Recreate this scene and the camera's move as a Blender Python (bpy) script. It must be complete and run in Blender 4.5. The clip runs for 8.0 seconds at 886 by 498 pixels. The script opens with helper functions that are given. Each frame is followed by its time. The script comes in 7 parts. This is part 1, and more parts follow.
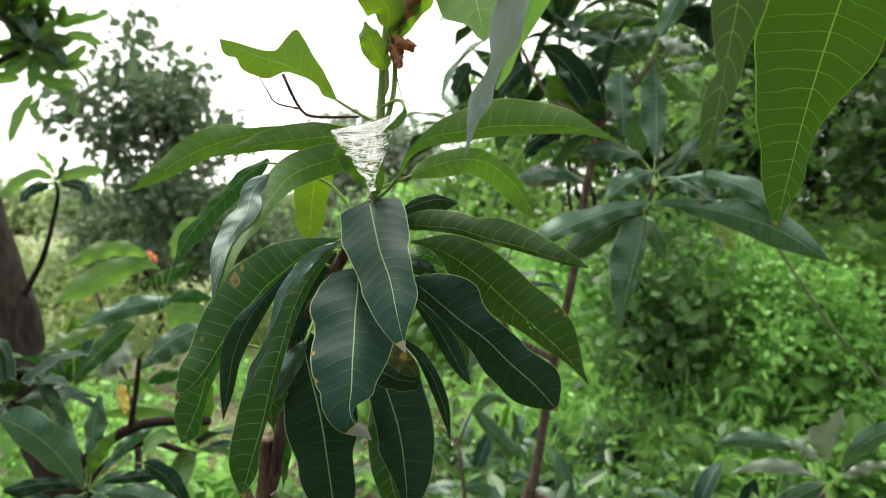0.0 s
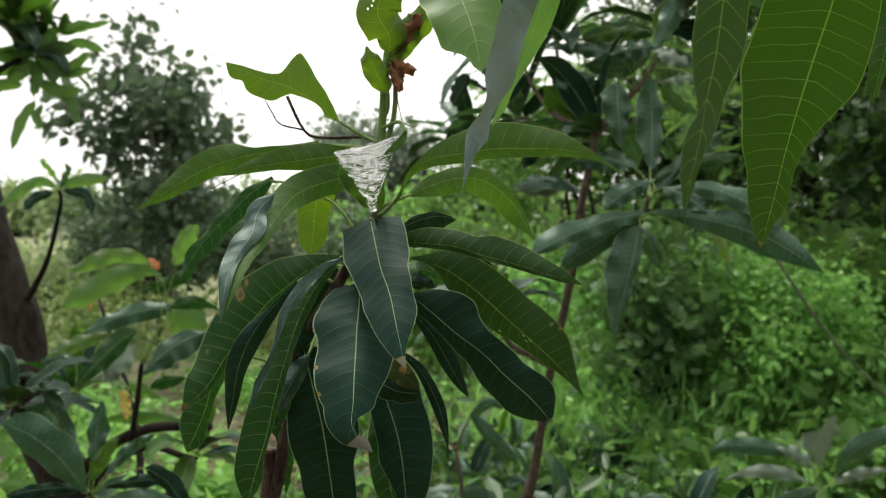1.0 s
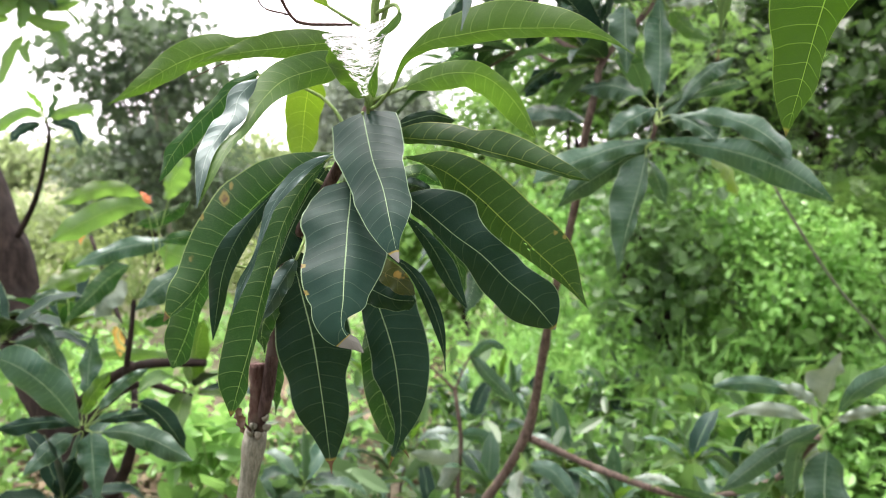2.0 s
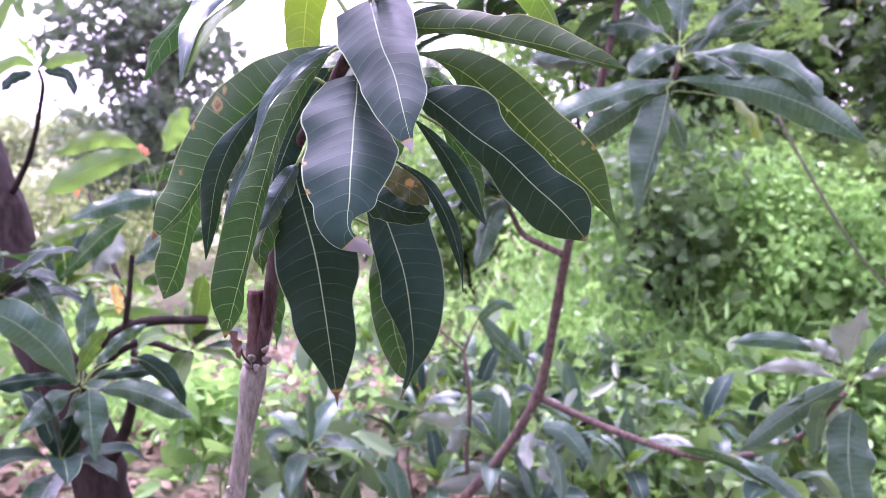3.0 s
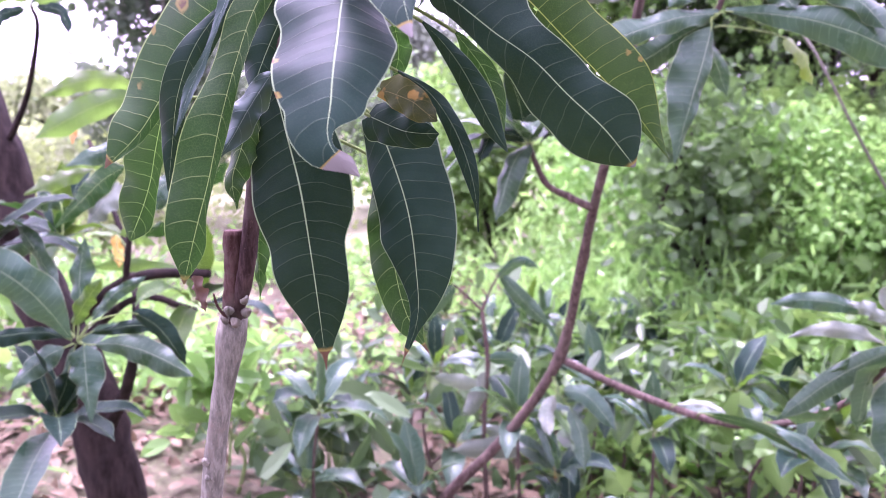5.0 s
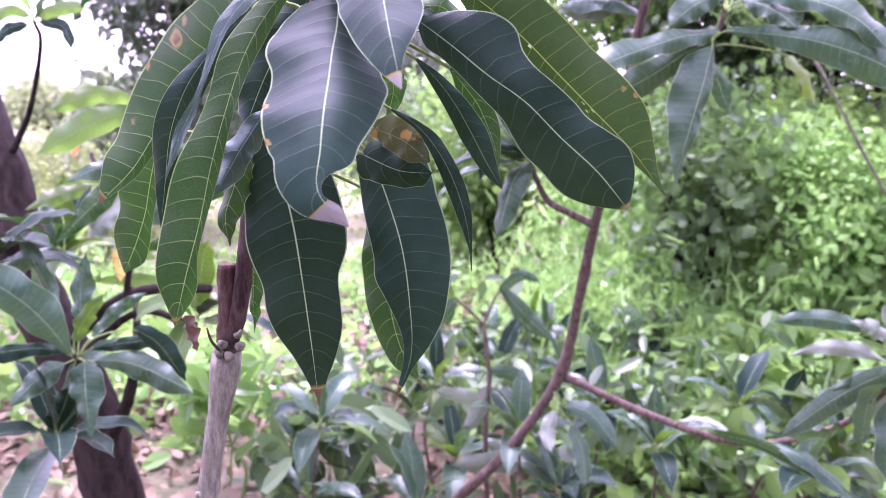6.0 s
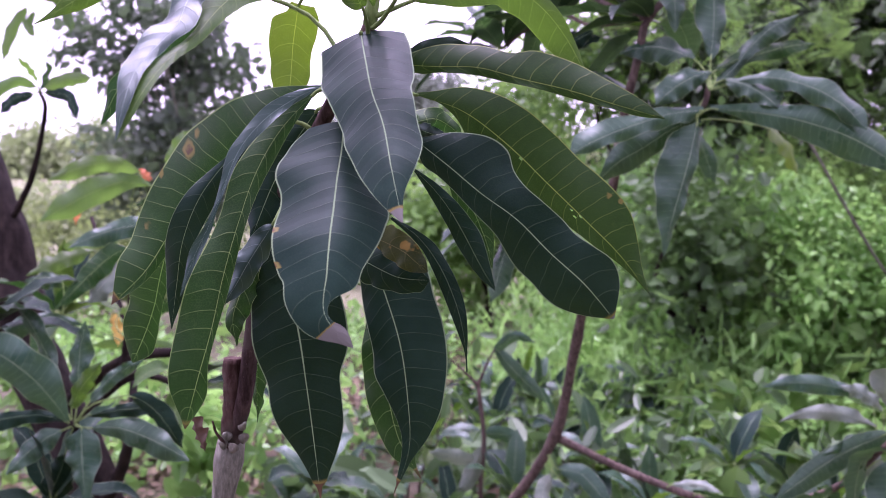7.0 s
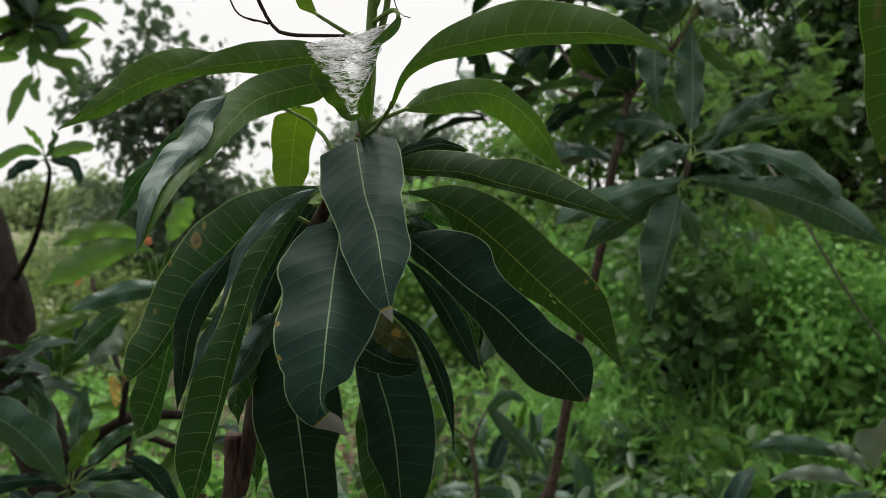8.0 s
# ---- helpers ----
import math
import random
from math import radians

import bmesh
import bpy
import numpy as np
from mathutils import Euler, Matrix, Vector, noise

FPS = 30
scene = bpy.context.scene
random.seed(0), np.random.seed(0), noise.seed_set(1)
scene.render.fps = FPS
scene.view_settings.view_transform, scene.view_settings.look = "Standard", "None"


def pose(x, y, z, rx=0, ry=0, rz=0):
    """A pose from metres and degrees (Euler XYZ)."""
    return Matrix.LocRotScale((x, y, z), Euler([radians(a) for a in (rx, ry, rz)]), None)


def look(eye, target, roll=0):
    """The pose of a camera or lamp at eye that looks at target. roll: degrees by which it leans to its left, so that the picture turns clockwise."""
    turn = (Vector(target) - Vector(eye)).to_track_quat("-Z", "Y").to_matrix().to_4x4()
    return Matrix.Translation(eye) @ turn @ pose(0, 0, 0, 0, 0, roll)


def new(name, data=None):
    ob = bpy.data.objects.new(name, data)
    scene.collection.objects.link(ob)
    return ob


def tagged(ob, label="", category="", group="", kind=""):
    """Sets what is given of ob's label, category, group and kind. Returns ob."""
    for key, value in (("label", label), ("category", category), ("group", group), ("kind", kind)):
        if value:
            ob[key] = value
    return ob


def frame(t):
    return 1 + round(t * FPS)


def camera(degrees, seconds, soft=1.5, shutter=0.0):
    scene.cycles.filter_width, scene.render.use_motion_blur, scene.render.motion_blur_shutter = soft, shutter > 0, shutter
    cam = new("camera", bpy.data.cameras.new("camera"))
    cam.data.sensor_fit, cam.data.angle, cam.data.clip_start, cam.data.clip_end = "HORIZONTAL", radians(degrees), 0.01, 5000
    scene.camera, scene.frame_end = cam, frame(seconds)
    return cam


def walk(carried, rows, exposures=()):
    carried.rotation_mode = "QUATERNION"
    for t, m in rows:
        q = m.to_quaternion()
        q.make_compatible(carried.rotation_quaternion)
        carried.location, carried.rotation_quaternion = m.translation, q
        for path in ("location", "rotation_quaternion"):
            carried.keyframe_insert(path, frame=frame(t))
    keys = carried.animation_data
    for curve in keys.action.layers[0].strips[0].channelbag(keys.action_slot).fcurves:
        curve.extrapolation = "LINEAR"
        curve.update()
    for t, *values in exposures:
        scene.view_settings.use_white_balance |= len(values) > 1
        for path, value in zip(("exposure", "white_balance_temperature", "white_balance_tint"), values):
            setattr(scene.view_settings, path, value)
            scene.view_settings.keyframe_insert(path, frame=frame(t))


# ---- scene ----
cam = camera(58.1, 8.0, soft=0.9)
cam.data.dof.use_dof, cam.data.dof.focus_distance, cam.data.dof.aperture_fstop = True, 0.62, 9.5
PATH = [
    (0, (-0.003, -0.066, 1.466), (0.003, 1.932, 1.382), 0.3),
    (0.5, (-0.004, -0.085, 1.49), (0.004, 1.913, 1.406), 0.4),
    (1, (-0.003, -0.093, 1.482), (0.006, 1.905, 1.404), 0.4),
    (1.5, (0.005, -0.055, 1.448), (0.018, 1.942, 1.345), 0.4),
    (1.7, (0.002, -0.048, 1.442), (0.019, 1.946, 1.284), 0.6),
    (2.8, (-0.002, 0.007, 1.356), (-0.012, 1.994, 1.137), 0.5),
    (3, (-0.01, 0.032, 1.351), (-0.011, 2.017, 1.106), 0.5),
    (3.5, (-0.012, 0.083, 1.319), (-0.02, 2.064, 1.04), 0.7),
    (4, (-0.014, 0.112, 1.307), (-0.032, 2.086, 0.985), 0.8),
    (4.2, (-0.013, 0.119, 1.308), (-0.037, 2.091, 0.974), 0.8),
    (5.3, (0.0, 0.172, 1.317), (-0.056, 2.142, 0.974), 0.8),
    (5.5, (0.001, 0.173, 1.324), (-0.056, 2.142, 0.982), 0.8),
    (6, (0.005, 0.17, 1.336), (-0.057, 2.142, 1.007), 0.9),
    (6.5, (0.001, 0.163, 1.358), (-0.057, 2.144, 1.087), 0.8),
    (7, (0.003, 0.141, 1.384), (-0.046, 2.129, 1.173), 0.9),
    (7.5, (0.004, 0.116, 1.404), (-0.04, 2.11, 1.256), 0.9),
    (8, (0.01, 0.092, 1.419), (-0.03, 2.09, 1.335), 0.8),
]
EXPOSURES = [(0.0, 1.10, 6950, 7), (0.5, 1.02, 6950, 6), (1.0, 0.46, 6900, 9), (1.5, 1.20, 7000, 8), (3.0, 2.14, 5720, 78), (3.5, 2.34, 5760, 82), (4.0, 2.41, 5760, 82), (5.5, 2.42, 5760, 80), (6.0, 2.31, 5760, 80), (6.5, 1.92, 5740, 77), (7.0, 1.26, 5780, 71), (7.5, 0.73, 6500, 25), (8.0, -0.06, 6750, 10)]
walk(cam, [(t, look(eye, target, roll)) for t, eye, target, roll in PATH], EXPOSURES)

# ---- world, sun ----
world = bpy.data.worlds.new("overcast_sky")
scene.world = world
world.use_nodes = True
wn, wl_ = world.node_tree.nodes, world.node_tree.links
sky = wn.new("ShaderNodeTexSky")
sky.sky_type, sky.sun_disc = "NISHITA", False
sky.sun_elevation, sky.sun_rotation = radians(72), radians(-30)
sky.air_density, sky.dust_density, sky.ozone_density = 1.0, 5.0, 1.0
grey = wn.new("ShaderNodeHueSaturation")
grey.inputs["Saturation"].default_value = 0.06
wl_.new(sky.outputs[0], grey.inputs["Color"])
cloud = wn.new("ShaderNodeMix")
cloud.data_type, cloud.blend_type = "RGBA", "LIGHTEN"
cloud.inputs[0].default_value = 1.0
cloud.inputs[7].default_value = (6.6, 6.7, 6.8, 1)
wl_.new(grey.outputs[0], cloud.inputs[6])
wl_.new(cloud.outputs[2], wn["Background"].inputs["Color"])
wn["Background"].inputs["Strength"].default_value = 0.15

sun = new("sun", bpy.data.lights.new("sun", "SUN"))
sun.data.energy, sun.data.angle, sun.data.color = 1.5, radians(40), (1.0, 0.97, 0.92)
sun.matrix_world = look((-3.1, 5.3, 19), (0, 0, 0))


# ---- materials ----
def nodes_of(name):
    m = bpy.data.materials.new(name)
    m.use_nodes = True
    nt = m.node_tree
    return m, nt.nodes, nt.links, nt.nodes["Principled BSDF"], nt.nodes["Material Output"]


def math_node(n, l, op, a, b=None, c=None):
    q = n.new("ShaderNodeMath")
    q.operation = op
    for i, v in enumerate((a, b, c)):
        if v is None:
            continue
        if isinstance(v, (int, float)):
            q.inputs[i].default_value = v
        else:
            l.new(v, q.inputs[i])
    return q.outputs[0]


def smooth(n, l, v, lo, hi):
    q = n.new("ShaderNodeMapRange")
    q.interpolation_type = "SMOOTHSTEP"
    l.new(v, q.inputs[0])
    q.inputs[1].default_value, q.inputs[2].default_value = lo, hi
    return q.outputs[0]


def mixed(n, l, f, a, b):
    q = n.new("ShaderNodeMix")
    q.data_type = "RGBA"
    for i, v in ((0, f), (6, a), (7, b)):
        if isinstance(v, (int, float)):
            q.inputs[i].default_value = v
        elif isinstance(v, tuple):
            q.inputs[i].default_value = (*v, 1)
        else:
            l.new(v, q.inputs[i])
    return q.outputs[2]


def noise_node(n, l, scale, detail=4, rough=0.55, vec=None):
    q = n.new("ShaderNodeTexNoise")
    q.inputs["Scale"].default_value, q.inputs["Detail"].default_value, q.inputs["Roughness"].default_value = scale, detail, rough
    if vec is None:
        t = n.new("ShaderNodeTexCoord")
        vec = t.outputs["Object"]
    l.new(vec, q.inputs["Vector"])
    return q.outputs[0]


def leaf_material(name, base, second, vein, translucent, gloss, glow, spots=0.0, spot_colour=(0.25, 0.12, 0.03), vein_strength=0.5, net_strength=0.28, shine=0.5, wax=(1.0, 1.0, 1.0), vein_from=0.464):
    """A veined leaf blade: pale midrib, side veins, fine mottling, a thin pale margin, and light that passes through."""
    m, n, l, bsdf, out = nodes_of(name)
    uv = n.new("ShaderNodeUVMap")
    uv.uv_map = "UVMap"
    sep = n.new("ShaderNodeSeparateXYZ")
    l.new(uv.outputs[0], sep.inputs[0])
    u, along = sep.outputs[0], sep.outputs[1]
    au = math_node(n, l, "ABSOLUTE", u)
    fine = noise_node(n, l, 60)
    broad = noise_node(n, l, 14, 3)
    wob = math_node(n, l, "MULTIPLY", broad, 0.018)
    bent = math_node(n, l, "MULTIPLY", math_node(n, l, "POWER", au, 1.5), 0.0115)
    ph = math_node(n, l, "DIVIDE", math_node(n, l, "ADD", math_node(n, l, "SUBTRACT", along, bent), wob), 0.0145)
    tri = math_node(n, l, "ABSOLUTE", math_node(n, l, "SUBTRACT", math_node(n, l, "FRACT", ph), 0.5))
    side = math_node(n, l, "MULTIPLY", smooth(n, l, tri, vein_from, 0.497), math_node(n, l, "SUBTRACT", 1.05, math_node(n, l, "MULTIPLY", au, 0.6)))
    rib = math_node(n, l, "SUBTRACT", 1.0, smooth(n, l, au, 0.008, 0.024))
    net = n.new("ShaderNodeTexVoronoi")
    net.feature = "DISTANCE_TO_EDGE"
    net.inputs["Scale"].default_value = 520
    tc = n.new("ShaderNodeTexCoord")
    l.new(tc.outputs["Object"], net.inputs["Vector"])
    mesh_veins = math_node(n, l, "MULTIPLY", math_node(n, l, "SUBTRACT", 1.0, smooth(n, l, net.outputs["Distance"], 0.0, 0.09)), net_strength)
    rim = smooth(n, l, au, 0.962, 0.985)
    info = n.new("ShaderNodeObjectInfo")
    tone = mixed(n, l, smooth(n, l, broad, 0.35, 0.68), base, second)
    tone = mixed(n, l, math_node(n, l, "MULTIPLY", smooth(n, l, fine, 0.4, 0.75), 0.25), tone, tuple(c * 1.5 for c in second))
    shade = n.new("ShaderNodeHueSaturation")
    l.new(tone, shade.inputs["Color"])
    l.new(math_node(n, l, "MULTIPLY_ADD", info.outputs["Random"], 0.45, 0.8), shade.inputs["Value"])
    l.new(math_node(n, l, "MULTIPLY_ADD", info.outputs["Random"], 0.03, 0.485), shade.inputs["Hue"])
    col = mixed(n, l, math_node(n, l, "MULTIPLY", math_node(n, l, "MAXIMUM", side, mesh_veins), vein_strength), shade.outputs[0], vein)
    col = mixed(n, l, math_node(n, l, "MULTIPLY", math_node(n, l, "MAXIMUM", rib, math_node(n, l, "MULTIPLY", rim, 0.85)), 0.85), col, vein)
    if spots:
        sp = noise_node(n, l, 38, 3)
        col = mixed(n, l, smooth(n, l, sp, 0.76 - 0.2 * spots, 0.80 - 0.2 * spots), col, spot_colour)
    old = n.new("ShaderNodeUVMap")
    old.uv_map = "Age"
    osep = n.new("ShaderNodeSeparateXYZ")
    l.new(old.outputs[0], osep.inputs[0])
    age = math_node(n, l, "ADD", osep.outputs[0], math_node(n, l, "MULTIPLY", math_node(n, l, "MULTIPLY", math_node(n, l, "SUBTRACT", fine, 0.5), 0.9), smooth(n, l, osep.outputs[0], 0.02, 0.3)))
    col = mixed(n, l, smooth(n, l, age, 0.15, 0.4), col, (0.17, 0.14, 0.035))
    col = mixed(n, l, smooth(n, l, age, 0.45, 0.65), col, mixed(n, l, osep.outputs[1], (0.095, 0.045, 0.03), (0.135, 0.132, 0.118)))
    l.new(col, bsdf.inputs["Base Color"])
    l.new(math_node(n, l, "MULTIPLY_ADD", smooth(n, l, broad, 0.3, 0.75), 0.18, gloss), bsdf.inputs["Roughness"])
    bsdf.inputs["Specular IOR Level"].default_value = shine
    bsdf.inputs["Specular Tint"].default_value = (*wax, 1)
    bump = n.new("ShaderNodeBump")
    bump.inputs["Strength"].default_value, bump.inputs["Distance"].default_value = 0.25, 0.0012
    h = math_node(n, l, "ADD", math_node(n, l, "MULTIPLY", side, -0.7), math_node(n, l, "MULTIPLY", fine, 0.3))
    h = math_node(n, l, "ADD", h, math_node(n, l, "MULTIPLY", rib, 1.0))
    quilt = math_node(n, l, "MULTIPLY", math_node(n, l, "SUBTRACT", 0.5, tri), 1.2)
    l.new(math_node(n, l, "ADD", h, quilt), bump.inputs["Height"])
    l.new(bump.outputs[0], bsdf.inputs["Normal"])
    tr = n.new("ShaderNodeBsdfTranslucent")
    l.new(mixed(n, l, 0.75, col, glow), tr.inputs["Color"])
    mix = n.new("ShaderNodeMixShader")
    mix.inputs[0].default_value = translucent
    l.new(bsdf.outputs[0], mix.inputs[1])
    l.new(tr.outputs[0], mix.inputs[2])
    l.new(mix.outputs[0], out.inputs[0])
    return m


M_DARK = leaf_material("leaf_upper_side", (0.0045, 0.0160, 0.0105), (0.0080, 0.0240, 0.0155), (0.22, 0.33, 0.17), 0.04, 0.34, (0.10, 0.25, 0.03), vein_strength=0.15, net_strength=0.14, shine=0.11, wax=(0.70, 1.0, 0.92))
# Turned upper side: a greyer base colour carries part of the sky's sheen.
M_SHEEN = leaf_material("leaf_upper_side_sheen_tint", (0.014, 0.036, 0.029), (0.024, 0.050, 0.041), (0.22, 0.30, 0.23), 0.08, 0.26, (0.10, 0.25, 0.05), vein_strength=0.25, net_strength=0.0, shine=0.34, wax=(0.72, 1.0, 0.93))
M_UNDER = leaf_material("leaf_mid_green", (0.021, 0.060, 0.012), (0.032, 0.078, 0.016), (0.24, 0.36, 0.09), 0.27, 0.40, (0.13, 0.31, 0.02), net_strength=0.30, shine=0.18)
M_LIGHT = leaf_material("leaf_under_side", (0.0075, 0.035, 0.0075), (0.012, 0.049, 0.010), (0.27, 0.40, 0.13), 0.12, 0.42, (0.06, 0.25, 0.03), vein_strength=0.52, net_strength=0.15, shine=0.18, vein_from=0.464)
M_OLIVE = leaf_material("leaf_olive", (0.009, 0.029, 0.006), (0.015, 0.040, 0.009), (0.24, 0.32, 0.07), 0.10, 0.42, (0.08, 0.21, 0.02), vein_strength=0.42, net_strength=0.12, shine=0.16)
M_MID = leaf_material("leaf_fresh_green", (0.045, 0.105, 0.028), (0.062, 0.135, 0.035), (0.22, 0.32, 0.10), 0.45, 0.36, (0.18, 0.38, 0.05))
M_BACK = leaf_material("leaf_young_thin", (0.048, 0.100, 0.009), (0.066, 0.128, 0.011), (0.28, 0.38, 0.08), 0.34, 0.40, (0.19, 0.36, 0.012), spots=0.1, vein_strength=0.6)
M_FG = leaf_material("leaf_large_green", (0.0105, 0.037, 0.004), (0.0175, 0.050, 0.0055), (0.20, 0.32, 0.06), 0.24, 0.55, (0.075, 0.21, 0.006), spots=0.05, vein_strength=0.52, net_strength=0.10, shine=0.3, vein_from=0.452)
M_PALE = leaf_material("leaf_pale_green", (0.065, 0.155, 0.035), (0.09, 0.19, 0.05), (0.34, 0.46, 0.2), 0.34, 0.36, (0.2, 0.42, 0.05), vein_strength=0.6)
# Glossy twisted leaf; its pale blue-grey base paints in the reflected sky.
M_CROOK = leaf_material("leaf_twisted_sheen_tint", (0.115, 0.175, 0.180), (0.19, 0.255, 0.265), (0.33, 0.39, 0.38), 0.08, 0.20, (0.15, 0.25, 0.08), vein_strength=0.25, net_strength=0.0, shine=0.8)
M_SPOTTED = leaf_material("leaf_mottled_yellow", (0.016, 0.026, 0.009), (0.040, 0.052, 0.012), (0.16, 0.15, 0.05), 0.08, 0.5, (0.2, 0.25, 0.03), spots=0.75, spot_colour=(0.20, 0.13, 0.025), shine=0.15, wax=(0.7, 1.0, 0.9))
M_GREY = leaf_material("leaf_dusty", (0.016, 0.047, 0.028), (0.028, 0.066, 0.038), (0.27, 0.36, 0.21), 0.14, 0.24, (0.12, 0.30, 0.05), vein_strength=0.4, net_strength=0.05, shine=0.36, wax=(0.8, 1.0, 0.92))
M_DUST = leaf_material("leaf_dusty_pale", (0.10, 0.145, 0.105), (0.16, 0.205, 0.15), (0.30, 0.35, 0.25), 0.12, 0.28, (0.15, 0.25, 0.08), shine=0.5, wax=(0.85, 1.0, 0.94))
M_ORANGE = leaf_material("leaf_dying_orange", (0.45, 0.12, 0.03), (0.5, 0.2, 0.05), (0.5, 0.3, 0.1), 0.3, 0.6, (0.6, 0.2, 0.04))
M_YELLOW = leaf_material("leaf_dying_yellow", (0.5, 0.30, 0.05), (0.55, 0.38, 0.08), (0.5, 0.4, 0.15), 0.35, 0.6, (0.7, 0.45, 0.08))
M_RUST = leaf_material("leaf_dead_rust", (0.13, 0.04, 0.02), (0.20, 0.075, 0.03), (0.2, 0.1, 0.05), 0.1, 0.7, (0.3, 0.1, 0.03))
M_DRY = leaf_material("leaf_dead_brown", (0.05, 0.028, 0.017), (0.09, 0.055, 0.035), (0.15, 0.10, 0.06), 0.1, 0.7, (0.2, 0.08, 0.02))


def foliage_material(name, dark, light, glow, translucent=0.35, rough=0.24):
    """Small leaves told apart by chance: each has its own tone."""
    m, n, l, bsdf, out = nodes_of(name)
    geo = n.new("ShaderNodeNewGeometry")
    rnd = geo.outputs["Random Per Island"]
    big = noise_node(n, l, 1.6, 3)
    f = math_node(n, l, "MULTIPLY_ADD", rnd, 0.7, math_node(n, l, "MULTIPLY_ADD", smooth(n, l, big, 0.38, 0.62), 0.75, -0.22))
    col = mixed(n, l, f, dark, light)
    col = mixed(n, l, math_node(n, l, "MULTIPLY", noise_node(n, l, 40), 0.3), col, light)
    l.new(col, bsdf.inputs["Base Color"])
    bsdf.inputs["Roughness"].default_value, bsdf.inputs["Specular IOR Level"].default_value = rough, 0.3
    tr = n.new("ShaderNodeBsdfTranslucent")
    l.new(mixed(n, l, 0.6, col, glow), tr.inputs["Color"])
    mix = n.new("ShaderNodeMixShader")
    mix.inputs[0].default_value = translucent
    l.new(bsdf.outputs[0], mix.inputs[1])
    l.new(tr.outputs[0], mix.inputs[2])
    l.new(mix.outputs[0], out.inputs[0])
    return m


# Very dark green: shade inside dense foliage is put into this leaf colour.
F_DEEP = foliage_material("foliage_deep_shade", (0.007, 0.020, 0.006), (0.036, 0.078, 0.022), (0.09, 0.20, 0.035), 0.26, 0.42)
F_MID = foliage_material("foliage_mid", (0.032, 0.092, 0.024), (0.15, 0.30, 0.080), (0.28, 0.52, 0.10), 0.42)
F_BRIGHT = foliage_material("foliage_bright", (0.034, 0.108, 0.024), (0.27, 0.54, 0.155), (0.37, 0.70, 0.165), 0.46)
F_GREY = foliage_material("foliage_dusty", (0.012, 0.042, 0.014), (0.090, 0.165, 0.068), (0.14, 0.30, 0.07), 0.24, 0.36)
# Pale and blue-green tones: the haze of distance is put into the leaf colour.
F_HAZE_PALE = foliage_material("foliage_haze_pale", (0.13, 0.18, 0.08), (0.28, 0.34, 0.18), (0.35, 0.5, 0.18), 0.5, 0.4)
F_HAZE_BLUE = foliage_material("foliage_haze_blue_green", (0.05, 0.08, 0.055), (0.12, 0.17, 0.10), (0.18, 0.3, 0.12), 0.35, 0.4)
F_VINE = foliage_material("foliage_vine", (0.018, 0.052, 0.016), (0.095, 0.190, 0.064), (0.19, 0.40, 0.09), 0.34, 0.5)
# Dull tree leaves, lightened and blued in colour to stand for haze.
F_TREE = foliage_material("foliage_haze_dull", (0.040, 0.066, 0.046), (0.105, 0.152, 0.092), (0.16, 0.28, 0.11), 0.28, 0.36)
F_BRUSH = foliage_material("foliage_dry_brush", (0.075, 0.125, 0.038), (0.27, 0.35, 0.125), (0.36, 0.52, 0.15), 0.42, 0.5)
# Farthest trees: no haze in the air, its paleness is painted on the leaves.
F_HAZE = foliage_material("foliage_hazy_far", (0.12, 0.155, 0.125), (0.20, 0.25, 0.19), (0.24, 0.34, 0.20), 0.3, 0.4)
F_LITTER = foliage_material("leaf_litter", (0.075, 0.052, 0.028), (0.24, 0.19, 0.115), (0.2, 0.14, 0.06), 0.1, 0.7)


def bark_material(name, a, b, c, scale=30.0):
    m, n, l, bsdf, out = nodes_of(name)
    tc = n.new("ShaderNodeTexCoord")
    mp = n.new("ShaderNodeMapping")
    mp.inputs["Scale"].default_value = (1, 1, 0.25)
    l.new(tc.outputs["Object"], mp.inputs["Vector"])
    long_ = noise_node(n, l, scale * 2, 6, 0.65, mp.outputs[0])
    patch = noise_node(n, l, scale * 0.5, 4, 0.6)
    spots = noise_node(n, l, scale * 5, 2)
    col = mixed(n, l, smooth(n, l, long_, 0.35, 0.68), a, b)
    col = mixed(n, l, smooth(n, l, patch, 0.5, 0.68), col, c)
    col = mixed(n, l, math_node(n, l, "MULTIPLY", smooth(n, l, spots, 0.64, 0.7), 0.2), col, tuple(min(1, x * 2.2) for x in b))
    l.new(col, bsdf.inputs["Base Color"])
    bsdf.inputs["Roughness"].default_value, bsdf.inputs["Specular IOR Level"].default_value = 0.85, 0.15
    bump = n.new("ShaderNodeBump")
    bump.inputs["Strength"].default_value, bump.inputs["Distance"].default_value = 0.7, 0.004
    l.new(long_, bump.inputs["Height"])
    l.new(bump.outputs[0], bsdf.inputs["Normal"])
    return m


B_GREY = bark_material("bark_grey_green", (0.105, 0.110, 0.083), (0.235, 0.240, 0.190), (0.170, 0.160, 0.122), 110)
B_PURPLE = bark_material("bark_purple_brown", (0.050, 0.036, 0.028), (0.150, 0.116, 0.094), (0.090, 0.074, 0.058), 60)
B_DARK = bark_material("bark_dark_rough", (0.009, 0.0065, 0.005), (0.032, 0.024, 0.019), (0.024, 0.020, 0.017), 22)
B_CUT = bark_material("bark_reddish_young", (0.040, 0.019, 0.015), (0.095, 0.060, 0.048), (0.085, 0.070, 0.055), 70)
B_RED = bark_material("bark_red_brown", (0.024, 0.014, 0.012), (0.095, 0.064, 0.055), (0.075, 0.058, 0.050), 60)
B_GREEN = bark_material("stalk_green", (0.12, 0.20, 0.06), (0.20, 0.30, 0.10), (0.16, 0.24, 0.08), 80)


